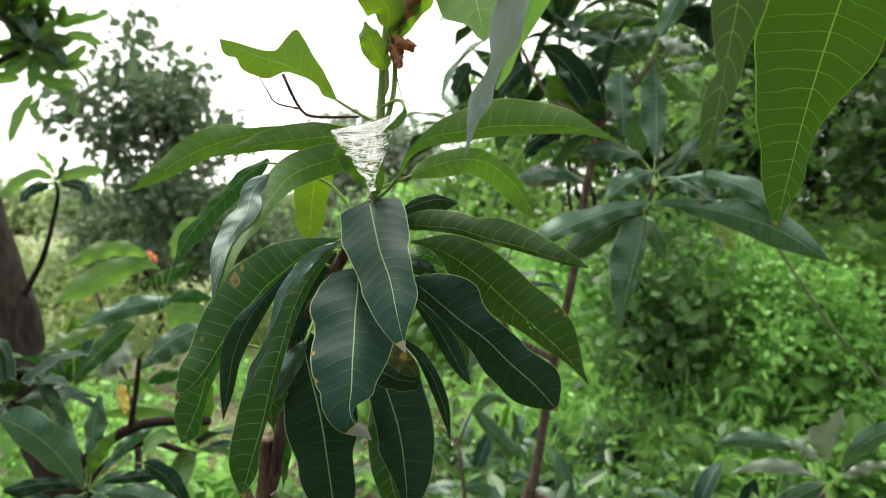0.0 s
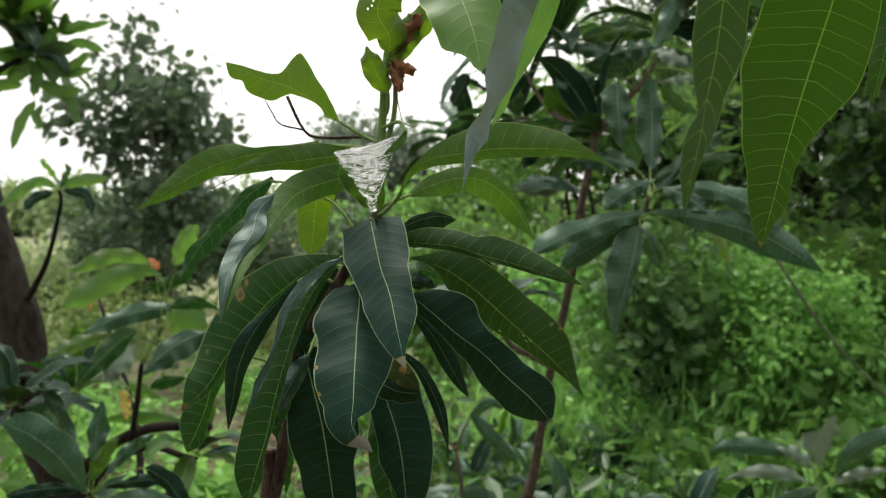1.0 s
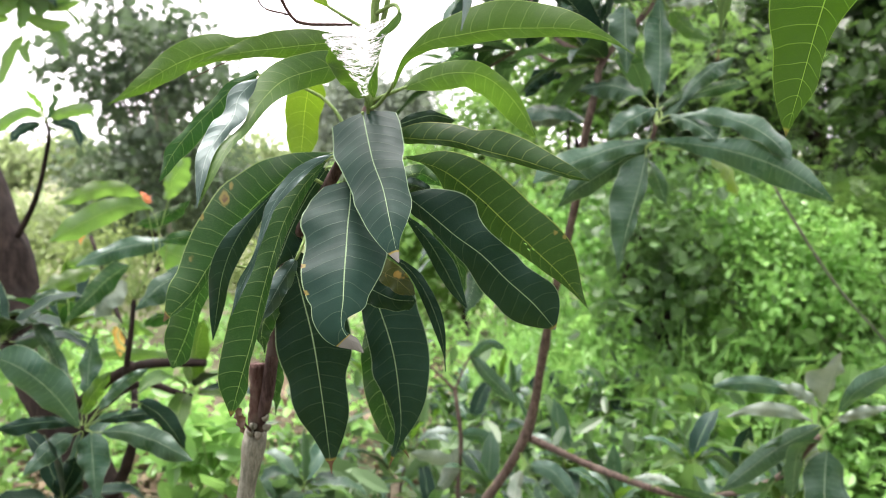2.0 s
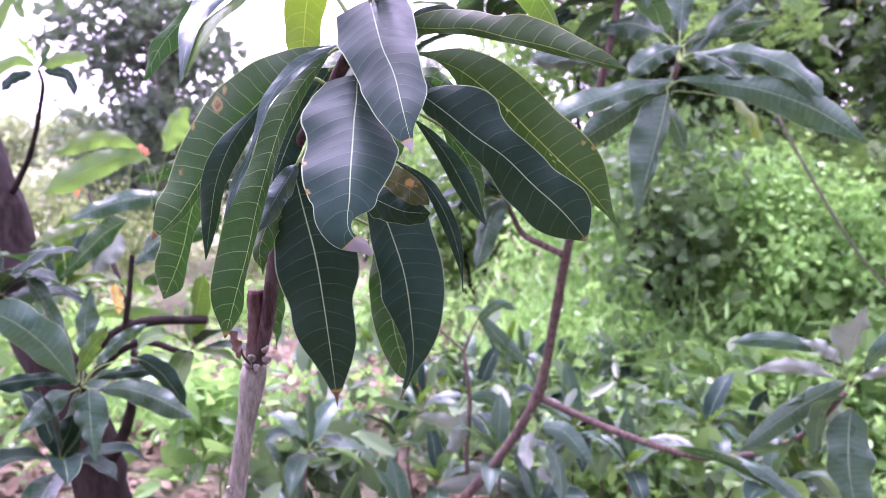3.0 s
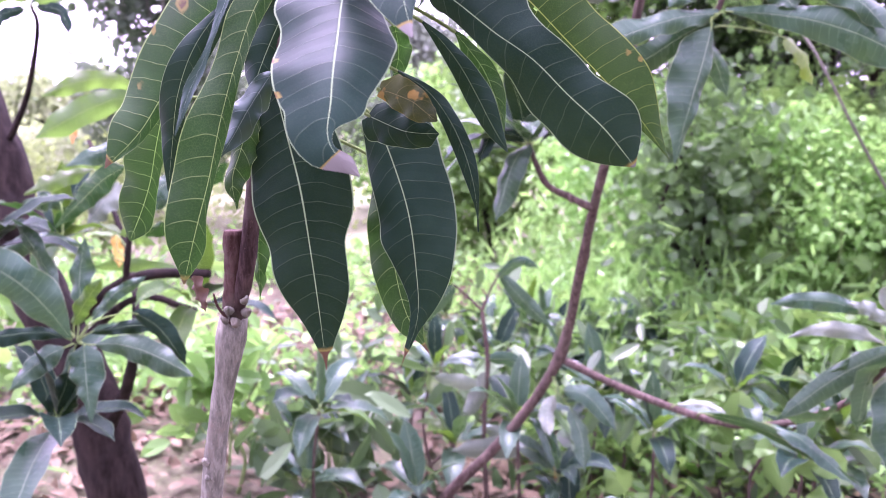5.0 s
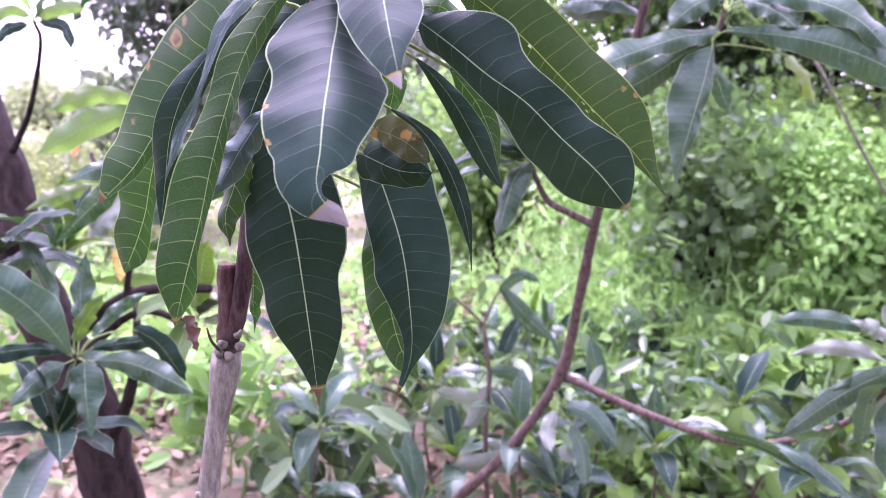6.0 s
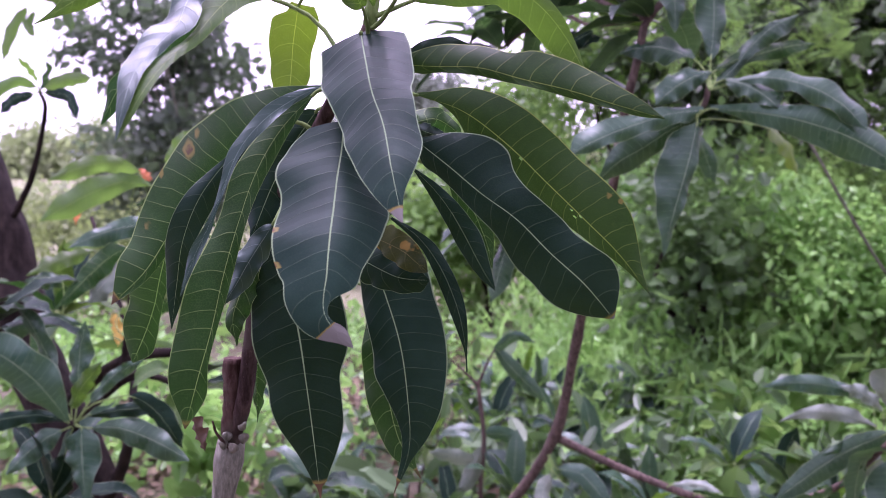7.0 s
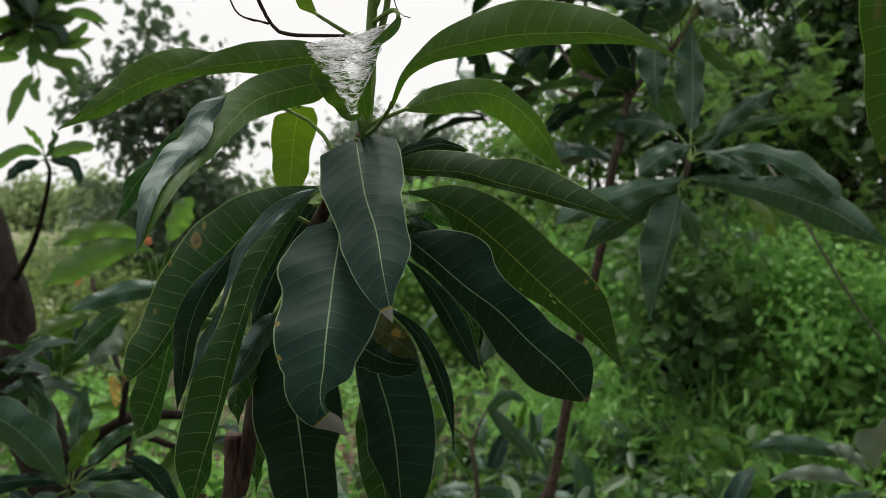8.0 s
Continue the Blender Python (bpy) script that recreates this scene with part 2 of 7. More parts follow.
def ground_material():
    m, n, l, bsdf, out = nodes_of("earth_and_litter")
    a, b, c = noise_node(n, l, 1.2, 5), noise_node(n, l, 14, 6, 0.65), noise_node(n, l, 60, 4)
    col = mixed(n, l, smooth(n, l, b, 0.35, 0.65), (0.052, 0.042, 0.026), (0.115, 0.094, 0.060))
    col = mixed(n, l, smooth(n, l, c, 0.55, 0.7), col, (0.17, 0.145, 0.10))
    col = mixed(n, l, math_node(n, l, "MULTIPLY", math_node(n, l, "MULTIPLY", smooth(n, l, a, 0.42, 0.6), smooth(n, l, c, 0.3, 0.6)), 0.6), col, (0.07, 0.11, 0.03))
    place = n.new("ShaderNodeTexCoord")
    axes = n.new("ShaderNodeSeparateXYZ")
    l.new(place.outputs["Object"], axes.inputs[0])
    field = smooth(n, l, math_node(n, l, "ADD", axes.outputs[1], math_node(n, l, "MULTIPLY", a, 4.0)), 7.5, 10.0)
    col = mixed(n, l, math_node(n, l, "MULTIPLY", field, 0.8), col, mixed(n, l, smooth(n, l, b, 0.4, 0.62), (0.15, 0.18, 0.08), (0.24, 0.24, 0.14)))
    l.new(col, bsdf.inputs["Base Color"])
    bsdf.inputs["Roughness"].default_value = 0.95
    bump = n.new("ShaderNodeBump")
    bump.inputs["Strength"].default_value, bump.inputs["Distance"].default_value = 0.8, 0.03
    l.new(b, bump.inputs["Height"])
    l.new(bump.outputs[0], bsdf.inputs["Normal"])
    return m


M_EARTH = ground_material()


def silk_material():
    m, n, l, bsdf, out = nodes_of("spider_silk")
    bsdf.inputs["Base Color"].default_value = (0.85, 0.86, 0.87, 1)
    bsdf.inputs["Roughness"].default_value = 0.35
    return m


def film_material():
    m, n, l, bsdf, out = nodes_of("silk_film")
    bsdf.inputs["Base Color"].default_value = (0.93, 0.93, 0.93, 1)
    bsdf.inputs["Roughness"].default_value = 0.4
    tc = n.new("ShaderNodeTexCoord")
    mp = n.new("ShaderNodeMapping")
    mp.inputs["Scale"].default_value = (0.9, 1, 0.75)
    l.new(tc.outputs["Object"], mp.inputs["Vector"])
    a = noise_node(n, l, 160, 5, 0.7, mp.outputs[0])
    l.new(math_node(n, l, "MULTIPLY", smooth(n, l, a, 0.45, 0.63), 0.85), bsdf.inputs["Alpha"])
    return m


M_SILK, M_FILM = silk_material(), film_material()


# ---- builders ----
def part(name, verts, faces, material, parent=None, label="", uvs=None, smooth_shade=True, ages=None):
    me = bpy.data.meshes.new(name)
    me.from_pydata(verts, [], faces)
    for q in material if isinstance(material, (list, tuple)) else [material]:
        me.materials.append(q)
    if uvs is not None:
        layer = me.uv_layers.new(name="UVMap")
        idx = np.empty(len(me.loops), dtype=np.int32)
        me.loops.foreach_get("vertex_index", idx)
        layer.data.foreach_set("uv", np.asarray(uvs, dtype=np.float32)[idx].ravel())
    if ages is not None:
        layer = me.uv_layers.new(name="Age")
        layer.data.foreach_set("uv", np.asarray(ages, dtype=np.float32)[idx].ravel())
    if smooth_shade:
        me.polygons.foreach_set("use_smooth", [True] * len(me.polygons))
    me.update()
    ob = new(name, me)
    if parent is not None:
        ob.parent = parent
    if label:
        tagged(ob, label)
    return ob


def thing(name, label, category, group="", kind="", at=(0, 0, 0)):
    ob = new(name)
    ob.location = at
    ob.empty_display_size = 0.05
    return tagged(ob, label, category, group, kind)


def spline(pts, n):
    """n points at even steps along a smooth curve through pts."""
    p = np.array(pts, dtype=float)
    p = np.vstack([2 * p[0] - p[1], p, 2 * p[-1] - p[-2]])
    fine = []
    for i in range(1, len(p) - 2):
        for t in np.linspace(0, 1, 24, endpoint=False):
            a, b, c, d = p[i - 1], p[i], p[i + 1], p[i + 2]
            fine.append(0.5 * (2 * b + (c - a) * t + (2 * a - 5 * b + 4 * c - d) * t * t + (3 * b - a - 3 * c + d) * t ** 3))
    fine.append(p[-2])
    fine = np.array(fine)
    run = np.concatenate([[0], np.cumsum(np.linalg.norm(np.diff(fine, axis=0), axis=1))])
    want = np.linspace(0, run[-1], n)
    return np.stack([np.interp(want, run, fine[:, k]) for k in range(3)], axis=1), run[-1]


def unit(v):
    return v / np.maximum(np.linalg.norm(v, axis=-1, keepdims=True), 1e-9)


def tube(pts, r0, r1, n=16, sides=9, rough=0.06, seed=0, knots=()):
    """A tapered, slightly uneven round limb with closed ends. knots: (place along it, swelling)."""
    rng = np.random.default_rng(seed)
    c, length = spline(pts, n)
    t = unit(np.gradient(c, axis=0))
    ref = np.array([0.3, 1.0, 0.2]) if abs(t[0][1]) < 0.9 else np.array([1.0, 0, 0.2])
    a = unit(np.cross(t, ref))
    b = np.cross(t, a)
    s = np.linspace(0, 1, n)
    r = r0 + (r1 - r0) * s
    for k, g in knots:
        r = r * (1 + g * np.exp(-((s - k) / 0.022) ** 2))
    ang = np.linspace(0, 2 * np.pi, sides, endpoint=False)
    uneven = 1 + rough * rng.standard_normal((n, sides))
    v = c[:, None] + r[:, None, None] * uneven[..., None] * (np.cos(ang)[None, :, None] * a[:, None] + np.sin(ang)[None, :, None] * b[:, None])
    verts = [tuple(q) for q in v.reshape(-1, 3)]
    faces = [(i * sides + j, i * sides + (j + 1) % sides, (i + 1) * sides + (j + 1) % sides, (i + 1) * sides + j) for i in range(n - 1) for j in range(sides)]
    faces += [tuple(range(sides - 1, -1, -1)), tuple(range((n - 1) * sides, n * sides))]
    return verts, faces


def joined(pieces):
    verts, faces = [], []
    for v, f in pieces:
        k = len(verts)
        verts += v
        faces += [tuple(i + k for i in q) for q in f]
    return verts, faces


leaf_count = 0
STEMS = {}


def half_width(steps, n, round_base):
    """Half the blade's width from base to tip, in metres, out of a few even steps in millimetres."""
    q = np.array(steps, dtype=float) / 1000
    if round_base:
        q[0] = (0.72 if round_base is True else round_base) * q[1]
    q[-1] = min(q[-1], 0.0008)
    c = spline(np.stack([np.linspace(0, 1, len(q)), q, q * 0], axis=1), 400)[0]
    w = np.interp(np.linspace(0, 1, n), c[:, 0], c[:, 1])
    return np.maximum(w, 0.0003)


def leaf(owner, pts, wl, wr, mat, dl=0.008, dr=0.008, a=0.6, b=0.75, face=(0, -1, 0), drytip=None, spots=(), holes=0,
         wave=0.005, n=40, m=6, drip=0.55, stalk=True, stalk_r=0.0017, pale=False, round_base=False):
    """A mango leaf: a blade along a curved midrib, with two halves that bend away from it, wavy margins and a pointed tip; its stalk runs to the stem."""
    global leaf_count
    leaf_count += 1
    rng = np.random.default_rng(leaf_count)
    c, length = spline(pts, n)
    t = unit(np.gradient(c, axis=0))
    f = np.array(face, dtype=float)
    side = np.cross(f, t)
    ker = np.exp(-0.5 * (np.arange(-6, 7) / 2.5) ** 2)
    pad = np.pad(side, ((6, 6), (0, 0)), mode="edge")
    side = np.stack([np.convolve(pad[:, k], ker / ker.sum(), "valid") for k in range(3)], axis=1)
    side = unit(side - t * (side * t).sum(1, keepdims=True))
    back = unit(np.cross(side, t))
    back = back * np.where((back @ f) > 0, -1, 1)[:, None] if abs(np.mean(back @ f)) > 0.2 else -back
    s = np.linspace(0, 1, n)
    prof = np.clip(s, 0, 1) ** a * (1 - s) ** b
    prof = prof / prof.max()
    q = np.clip((s - 0.83) / 0.11, 0, 1)
    prof = prof * (1 - drip * q * q * (3 - 2 * q))
    prof = prof * (0.98 + 0.02 * np.sin(2 * np.pi * (s * 3.3 + rng.random())))
    left = prof * (1 + 0.025 * np.sin(2 * np.pi * (s * (4 + 2 * rng.random()) + rng.random())))
    right = prof * (1 + 0.025 * np.sin(2 * np.pi * (s * (4 + 2 * rng.random()) + rng.random())))
    if isinstance(wl, tuple):
        left, right = half_width(wl, n, round_base), half_width(wr, n, round_base)
        wl, wr = max(left.max(), 1e-4), max(right.max(), 1e-4)
        left, right = left / wl, right / wr
        if drytip and not pale and drytip < 0.96:
            q = np.clip((s - drytip) / 0.015, 0, 1)
            left, right = left * (1 - 0.5 * q), right * (1 - 0.5 * q)
        dl, dr = dl * min(1, wl / 0.03), dr * min(1, wr / 0.03)
    us = np.linspace(-1, 1, 2 * m + 1)
    ph1, ph2, k1, k2 = rng.random() * 6.3, rng.random() * 6.3, 2.2 + rng.random() * 1.5, 2.4 + rng.random() * 1.5
    verts, uvs, ages = [], [], []
    for i in range(n):
        for u in us:
            w, d, pr, ph, k = (wl, dl, left[i], ph1, k1) if u > 0 else (wr, dr, right[i], ph2, k2)
            au = abs(u)
            lift = d * pr * au ** 1.6 + wave * math.sin(2 * math.pi * k * s[i] + ph) * au * au * min(1, pr * 1.5)
            p = c[i] + side[i] * (np.sign(u) * au * w * pr) + back[i] * lift
            verts.append(tuple(p))
            uvs.append((u, s[i] * length))
            old = min(1.0, max(0.0, (s[i] - drytip) / 0.016 + 0.5)) if drytip else 0.0
            for s0, u0, r in spots:
                old = max(old, 0.75 * math.exp(-(((s[i] - s0) * length) ** 2 + ((u - u0) * (wl if u > 0 else wr)) ** 2) / (r * r)))
            ages.append((old, 1.0 if pale and s[i] > 0.8 else 0.0))
    w = 2 * m + 1
    faces = [(i * w + j, i * w + j + 1, (i + 1) * w + j + 1, (i + 1) * w + j) for i in range(n - 1) for j in range(w - 1)]
    if holes:
        gone = set()
        for _ in range(5):
            i, j = int(rng.integers(int(n * 0.3), int(n * 0.75))), int(rng.integers(1, w - 2))
            gone.add(i * (w - 1) + j)
        faces = [q for k, q in enumerate(faces) if k not in gone]
    ob = part("leaf", verts, faces, mat, owner, "", uvs, ages=ages)
    if stalk and owner in STEMS:
        line = STEMS[owner]
        start = c[0]
        target = start - t[0] * 0.02 + np.array([0, 0, -0.015])
        q = line[np.argmin(np.linalg.norm(line - target, axis=1))]
        if np.linalg.norm(q - start) > 0.004:
            mid = 0.5 * (q + start) - t[0] * 0.15 * np.linalg.norm(q - start)
            v, g = tube([q, mid, start, c[1]], stalk_r * 1.25, stalk_r * 0.8, 8, 6, 0.02)
            part("stalk", v, g, B_GREEN, ob)
    return ob


def blade(owner, pts, left_steps, right_steps, mat, dl, dr, **more):
    """A leaf with an outline of its own: half widths in millimetres at even steps along the midrib."""
    return leaf(owner, pts, tuple(left_steps), tuple(right_steps), mat, dl, dr, **more)


def rosette(owner, hub, axis, count, length, seed, mats, width=0.15, droop=1.0, spread=(0.25, 1.35), n=14, m=3):
    """A whorl of leaves at the end of a shoot: the inner ones stand up, the outer ones arch over and hang."""
    rng = np.random.default_rng(seed)
    hub, axis = np.array(hub, dtype=float), unit(np.array(axis, dtype=float))
    e1 = unit(np.cross(axis, [0.31, 0.9, 0.1]))
    e2 = np.cross(axis, e1)
    for i in range(count):
        az = i * 2.399 + rng.normal(0, 0.2)
        open_ = spread[0] + (spread[1] - spread[0]) * (i + 0.5) / count + rng.normal(0, 0.12)
        out = e1 * math.cos(az) + e2 * math.sin(az)
        d = axis * math.cos(open_) + out * math.sin(open_)
        ln = length * (0.75 + 0.4 * rng.random())
        p0 = hub - axis * 0.02 * (i / count) + d * 0.02
        p, pts = p0.copy(), [p0]
        step = ln / 4
        for k in range(4):
            d = unit(d + np.array([0, 0, -0.16 * droop * (0.4 + 0.5 * k) * (0.5 + open_)]) + rng.normal(0, 0.03, 3))
            p = p + d * step
            pts.append(p)
        face = unit(np.array([0, 0, 1.0]) + axis * 0.4 - out * 0.5 * (open_ < 0.7) + rng.normal(0, 0.15, 3))
        w = ln * width * (0.85 + 0.3 * rng.random())
        leaf(owner, pts, w, w, mats[int(rng.integers(len(mats)))], -w * 0.3, -w * 0.3, 0.6, 0.75, face=tuple(face), n=n, m=m, wave=0.05 * w + 0.002, stalk_r=0.0018)


def leaf_cloud(name, blobs, count, size, ratio, material, parent=None, seed=0, per=9, shell=0.55, lean=0.8, label="", clump=2.2, fold=0.25, lobed=False, rise=0.0, flat=1.0):
    """Many small folded leaves in sprays, over the skins of a heap of uneven blobs: (x, y, z, rx, ry, rz)."""
    rng = np.random.default_rng(seed)
    blobs = np.array(blobs, dtype=float)
    weight = (blobs[:, 3] * blobs[:, 4] + blobs[:, 3] * blobs[:, 5] + blobs[:, 4] * blobs[:, 5])
    sprays = count // per
    which = rng.choice(len(blobs), sprays, p=weight / weight.sum())
    d = unit(rng.standard_normal((sprays, 3)))
    rad = shell + (1.08 - shell) * rng.random((sprays, 1)) ** 0.6
    rad *= 1 + 0.22 * np.sin(d[:, :1] * 5 + which[:, None]) * np.cos(d[:, 2:] * 6 + d[:, 1:2] * 4)
    mid = blobs[which, :3] + d * rad * blobs[which, 3:]
    c = np.repeat(mid, per, axis=0) + rng.standard_normal((sprays * per, 3)) * size * clump * 0.6 * np.array([1, 1, flat])
    out = np.repeat(d, per, axis=0)
    k = len(c)
    along = unit(out * 0.7 + rng.standard_normal((k, 3)) * 0.75 + np.array([0, 0, -0.25 + rise]))
    up = unit(np.array([0, 0, lean]) + out * 0.5 + rng.standard_normal((k, 3)) * 0.55)
    side = unit(np.cross(along, up))
    nrm = np.cross(side, along)
    ln = size * (0.55 + 0.75 * rng.random((k, 1)))
    w = ln * ratio * 0.5 * (0.8 + 0.4 * rng.random((k, 1)))
    base, tip = c - along * ln * 0.5, c + along * ln * 0.5 - nrm * ln * 0.12
    def rim(s, q, sign):
        return c + along * ln * s + side * w * q * sign + nrm * w * fold * q
    edge = ((-0.40, 0.75), (-0.05, 1.25), (-0.02, 0.42), (0.30, 0.62)) if lobed else ((-0.36, 0.62), (-0.12, 1.0), (0.14, 0.92), (0.36, 0.45))
    ring = [base, *(rim(p, q, 1) for p, q in edge), tip, *(rim(p, q, -1) for p, q in edge[::-1]), c + along * ln * 0.0]
    v = np.stack(ring, axis=1)
    v[..., 2] = np.maximum(v[..., 2], 0.01)
    i = (np.arange(k) * 11)[:, None]
    faces = np.concatenate([i + np.array([q]) for q in ([0, 1, 2, 10], [10, 2, 3, 4], [10, 8, 9, 0], [10, 6, 7, 8], [10, 4, 5, 6])], axis=0)
    me = bpy.data.meshes.new(name)
    me.from_pydata(v.reshape(-1, 3).tolist(), [], faces.tolist())
    me.materials.append(material)
    me.update()
    ob = new(name, me)
    if parent is not None:
        ob.parent = parent
    if label:
        tagged(ob, label)
    return ob


def frond_cloud(name, blobs, count, length, material, parent, seed, pairs=11):
    """Arching feathery fronds: each a thin stalk with two rows of narrow leaflets."""
    rng = np.random.default_rng(seed)
    blobs = np.array(blobs, dtype=float)
    which = rng.integers(0, len(blobs), count)
    d = unit(rng.standard_normal((count, 3)) + np.array([0, -0.5, 0.2]))
    root = blobs[which, :3] + d * (0.4 + 0.6 * rng.random((count, 1))) * blobs[which, 3:]
    along = unit(d * 0.8 + rng.standard_normal((count, 3)) * 0.6)
    up = unit(np.array([0, 0, 1.0]) + rng.standard_normal((count, 3)) * 0.35)
    side = unit(np.cross(along, up))
    ln = length * (0.6 + 0.6 * rng.random((count, 1)))
    rows = []
    for k in range(pairs):
        s = (k + 1) / pairs
        c = root + along * ln * s - np.array([0, 0, 1.0]) * ln * 0.35 * s * s
        w = ln * 0.24 * (math.sin(math.pi * (0.15 + 0.75 * s)) + 0.1)
        for sign in (-1, 1):
            e = c + side * w * sign + along * w * 0.45 - np.array([0, 0, 1.0]) * w * 0.2
            t = along * ln * 0.028
            m_ = (c + e) / 2
            rows.append(np.stack([c, m_ - t, e, m_ + t], axis=1))
    tip = root + along * ln - np.array([0, 0, 1.0]) * ln * 0.35
    mid = root + along * ln * 0.5 - np.array([0, 0, 1.0]) * ln * 0.0875
    o = side * 0.0018
    rows.append(np.stack([root - o, root + o, mid + o, mid - o], axis=1))
    rows.append(np.stack([mid - o, mid + o, tip + o * 0.5, tip - o * 0.5], axis=1))
    v = np.concatenate(rows, axis=0)
    v[..., 2] = np.maximum(v[..., 2], 0.01)
    me = bpy.data.meshes.new(name)
    me.from_pydata(v.reshape(-1, 3).tolist(), [], np.arange(len(v) * 4).reshape(-1, 4).tolist())
    me.materials.append(material)
    me.update()
    ob = new(name, me)
    if parent is not None:
        ob.parent = parent
    return ob


# ---- ground ----
def ground_height(x, y):
    near = 0.04 * noise.noise((x * 0.9, y * 0.9, 0.3)) + 0.012 * noise.noise((x * 5, y * 5, 2.0))
    return near - 0.02


def build_ground():
    xs = np.concatenate([[-600, -200, -80, -40, -20], np.linspace(-9, 9, 91), [20, 40, 80, 200, 600]])
    ys = np.concatenate([[-600, -200, -60, -20, -8], np.linspace(-3, 15, 91), [25, 50, 100, 250, 900]])
    verts = [(x, y, ground_height(x, y)) for y in ys for x in xs]
    w = len(xs)
    faces = [(j * w + i, j * w + i + 1, (j + 1) * w + i + 1, (j + 1) * w + i) for j in range(len(ys) - 1) for i in range(w - 1)]
    return tagged(part("ground", verts, faces, M_EARTH), "bare brown earth with litter between low plants", "ground", "", "structure")


build_ground()

# ---- the young mango shoot in front ----
mango_sapling = thing("mango_sapling", "young mango sapling with drooping glossy green leaves and grey stem", "sapling", at=(0, 0, 0))
main_line = [(-0.29, 0.87, -0.03), (-0.275, 0.865, 0.5), (-0.237, 0.855, 0.932), (-0.207, 0.850, 1.127), (-0.187, 0.840, 1.207), (-0.164, 0.820, 1.329), (-0.128, 0.790, 1.386), (-0.091, 0.765, 1.447), (-0.070, 0.755, 1.486), (-0.066, 0.755, 1.526), (-0.065, 0.755, 1.567), (-0.062, 0.750, 1.625), (-0.057, 0.740, 1.675), (-0.051, 0.730, 1.741)]
STEMS[mango_sapling] = spline(main_line[3:], 80)[0]
v, f = tube(main_line[:4], 0.0135, 0.0095, 60, 14, 0.035, 1, knots=((0.985, 0.45), (0.80, 0.15), (0.72, 0.12)))
part("stem", v, f, B_GREY, mango_sapling, "grey green bark with a swollen node")
v, f = tube([main_line[3], (-0.204, 0.845, 1.164), (-0.204, 0.845, 1.206)], 0.0094, 0.0084, 16, 12, 0.10, 2)
part("pruned_stub", v, f, B_CUT, mango_sapling, "split reddish brown stub where the stem was cut")
for k, (p, q, r) in enumerate([((-0.210, 0.838, 1.128), (-0.215, 0.832, 1.133), 0.0042), ((-0.201, 0.836, 1.127), (-0.201, 0.828, 1.121), 0.0045), ((-0.194, 0.838, 1.133), (-0.185, 0.832, 1.141), 0.004),
                               ((-0.207, 0.838, 1.135), (-0.210, 0.830, 1.142), 0.0038), ((-0.235, 0.845, 0.990), (-0.238, 0.840, 0.996), 0.0036), ((-0.233, 0.843, 0.976), (-0.237, 0.838, 0.974), 0.003),
                               ((-0.194, 0.835, 1.144), (-0.186, 0.830, 1.154), 0.003)]):
    q = np.array(p) * 0.4 + np.array(q) * 0.6
    v, f = tube([p, (np.array(p) + q) / 2, q], r * 1.15, r * 0.6, 6, 8, 0.16, 400 + k)
    part("bud", v, f, B_GREY, mango_sapling)
v, f = tube([main_line[3], (-0.192, 0.840, 1.170), main_line[4], *main_line[5:9]], 0.0078, 0.0058, 26, 10, 0.03, 3)
part("shoot", v, f, B_RED, mango_sapling)
v, f = tube(main_line[8:], 0.0056, 0.0022, 24, 9, 0.03, 4)
part("shoot_tip", v, f, B_GREEN, mango_sapling)
v, f = tube([(-0.059, 0.750, 1.560), (-0.051, 0.748, 1.593), (-0.048, 0.740, 1.641), (-0.035, 0.730, 1.690)], 0.0030, 0.0022, 16, 8, 0.03, 6)
part("shoot_tip", v, f, B_GREEN, mango_sapling)
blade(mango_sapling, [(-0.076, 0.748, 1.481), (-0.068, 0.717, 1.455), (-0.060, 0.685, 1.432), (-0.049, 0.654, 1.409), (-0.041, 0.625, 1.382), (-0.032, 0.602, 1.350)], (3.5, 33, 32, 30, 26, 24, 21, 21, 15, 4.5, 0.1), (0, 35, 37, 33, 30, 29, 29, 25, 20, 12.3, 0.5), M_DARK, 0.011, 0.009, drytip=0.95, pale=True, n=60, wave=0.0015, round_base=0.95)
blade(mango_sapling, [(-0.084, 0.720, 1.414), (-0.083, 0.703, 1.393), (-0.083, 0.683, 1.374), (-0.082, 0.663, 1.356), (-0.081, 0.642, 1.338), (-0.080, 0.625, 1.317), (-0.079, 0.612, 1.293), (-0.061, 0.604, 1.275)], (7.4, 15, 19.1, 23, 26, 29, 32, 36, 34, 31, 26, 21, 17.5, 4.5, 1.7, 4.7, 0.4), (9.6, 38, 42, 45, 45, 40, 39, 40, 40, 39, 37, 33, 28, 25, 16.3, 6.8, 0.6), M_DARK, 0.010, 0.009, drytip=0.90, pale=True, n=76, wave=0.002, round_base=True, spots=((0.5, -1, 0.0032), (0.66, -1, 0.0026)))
blade(mango_sapling, [(-0.104, 0.750, 1.441), (-0.139, 0.763, 1.428), (-0.168, 0.782, 1.407), (-0.196, 0.799, 1.384), (-0.220, 0.809, 1.356), (-0.244, 0.807, 1.323), (-0.264, 0.800, 1.290), (-0.292, 0.797, 1.262)], (0, 3.8, 4.9, 4.2, 5.4, 6.8, 6.3, 6.9, 5.8, 5, 0), (1.3, 10.2, 21, 32, 37, 44, 41, 36, 29, 24, 0), M_LIGHT, 0.012, 0.016, drytip=0.975, spots=((0.5, -0.72, 0.0062), (0.45, -0.8, 0.003), (0.74, -0.6, 0.0042), (0.6, -0.97, 0.003)), wave=0.003, n=56)
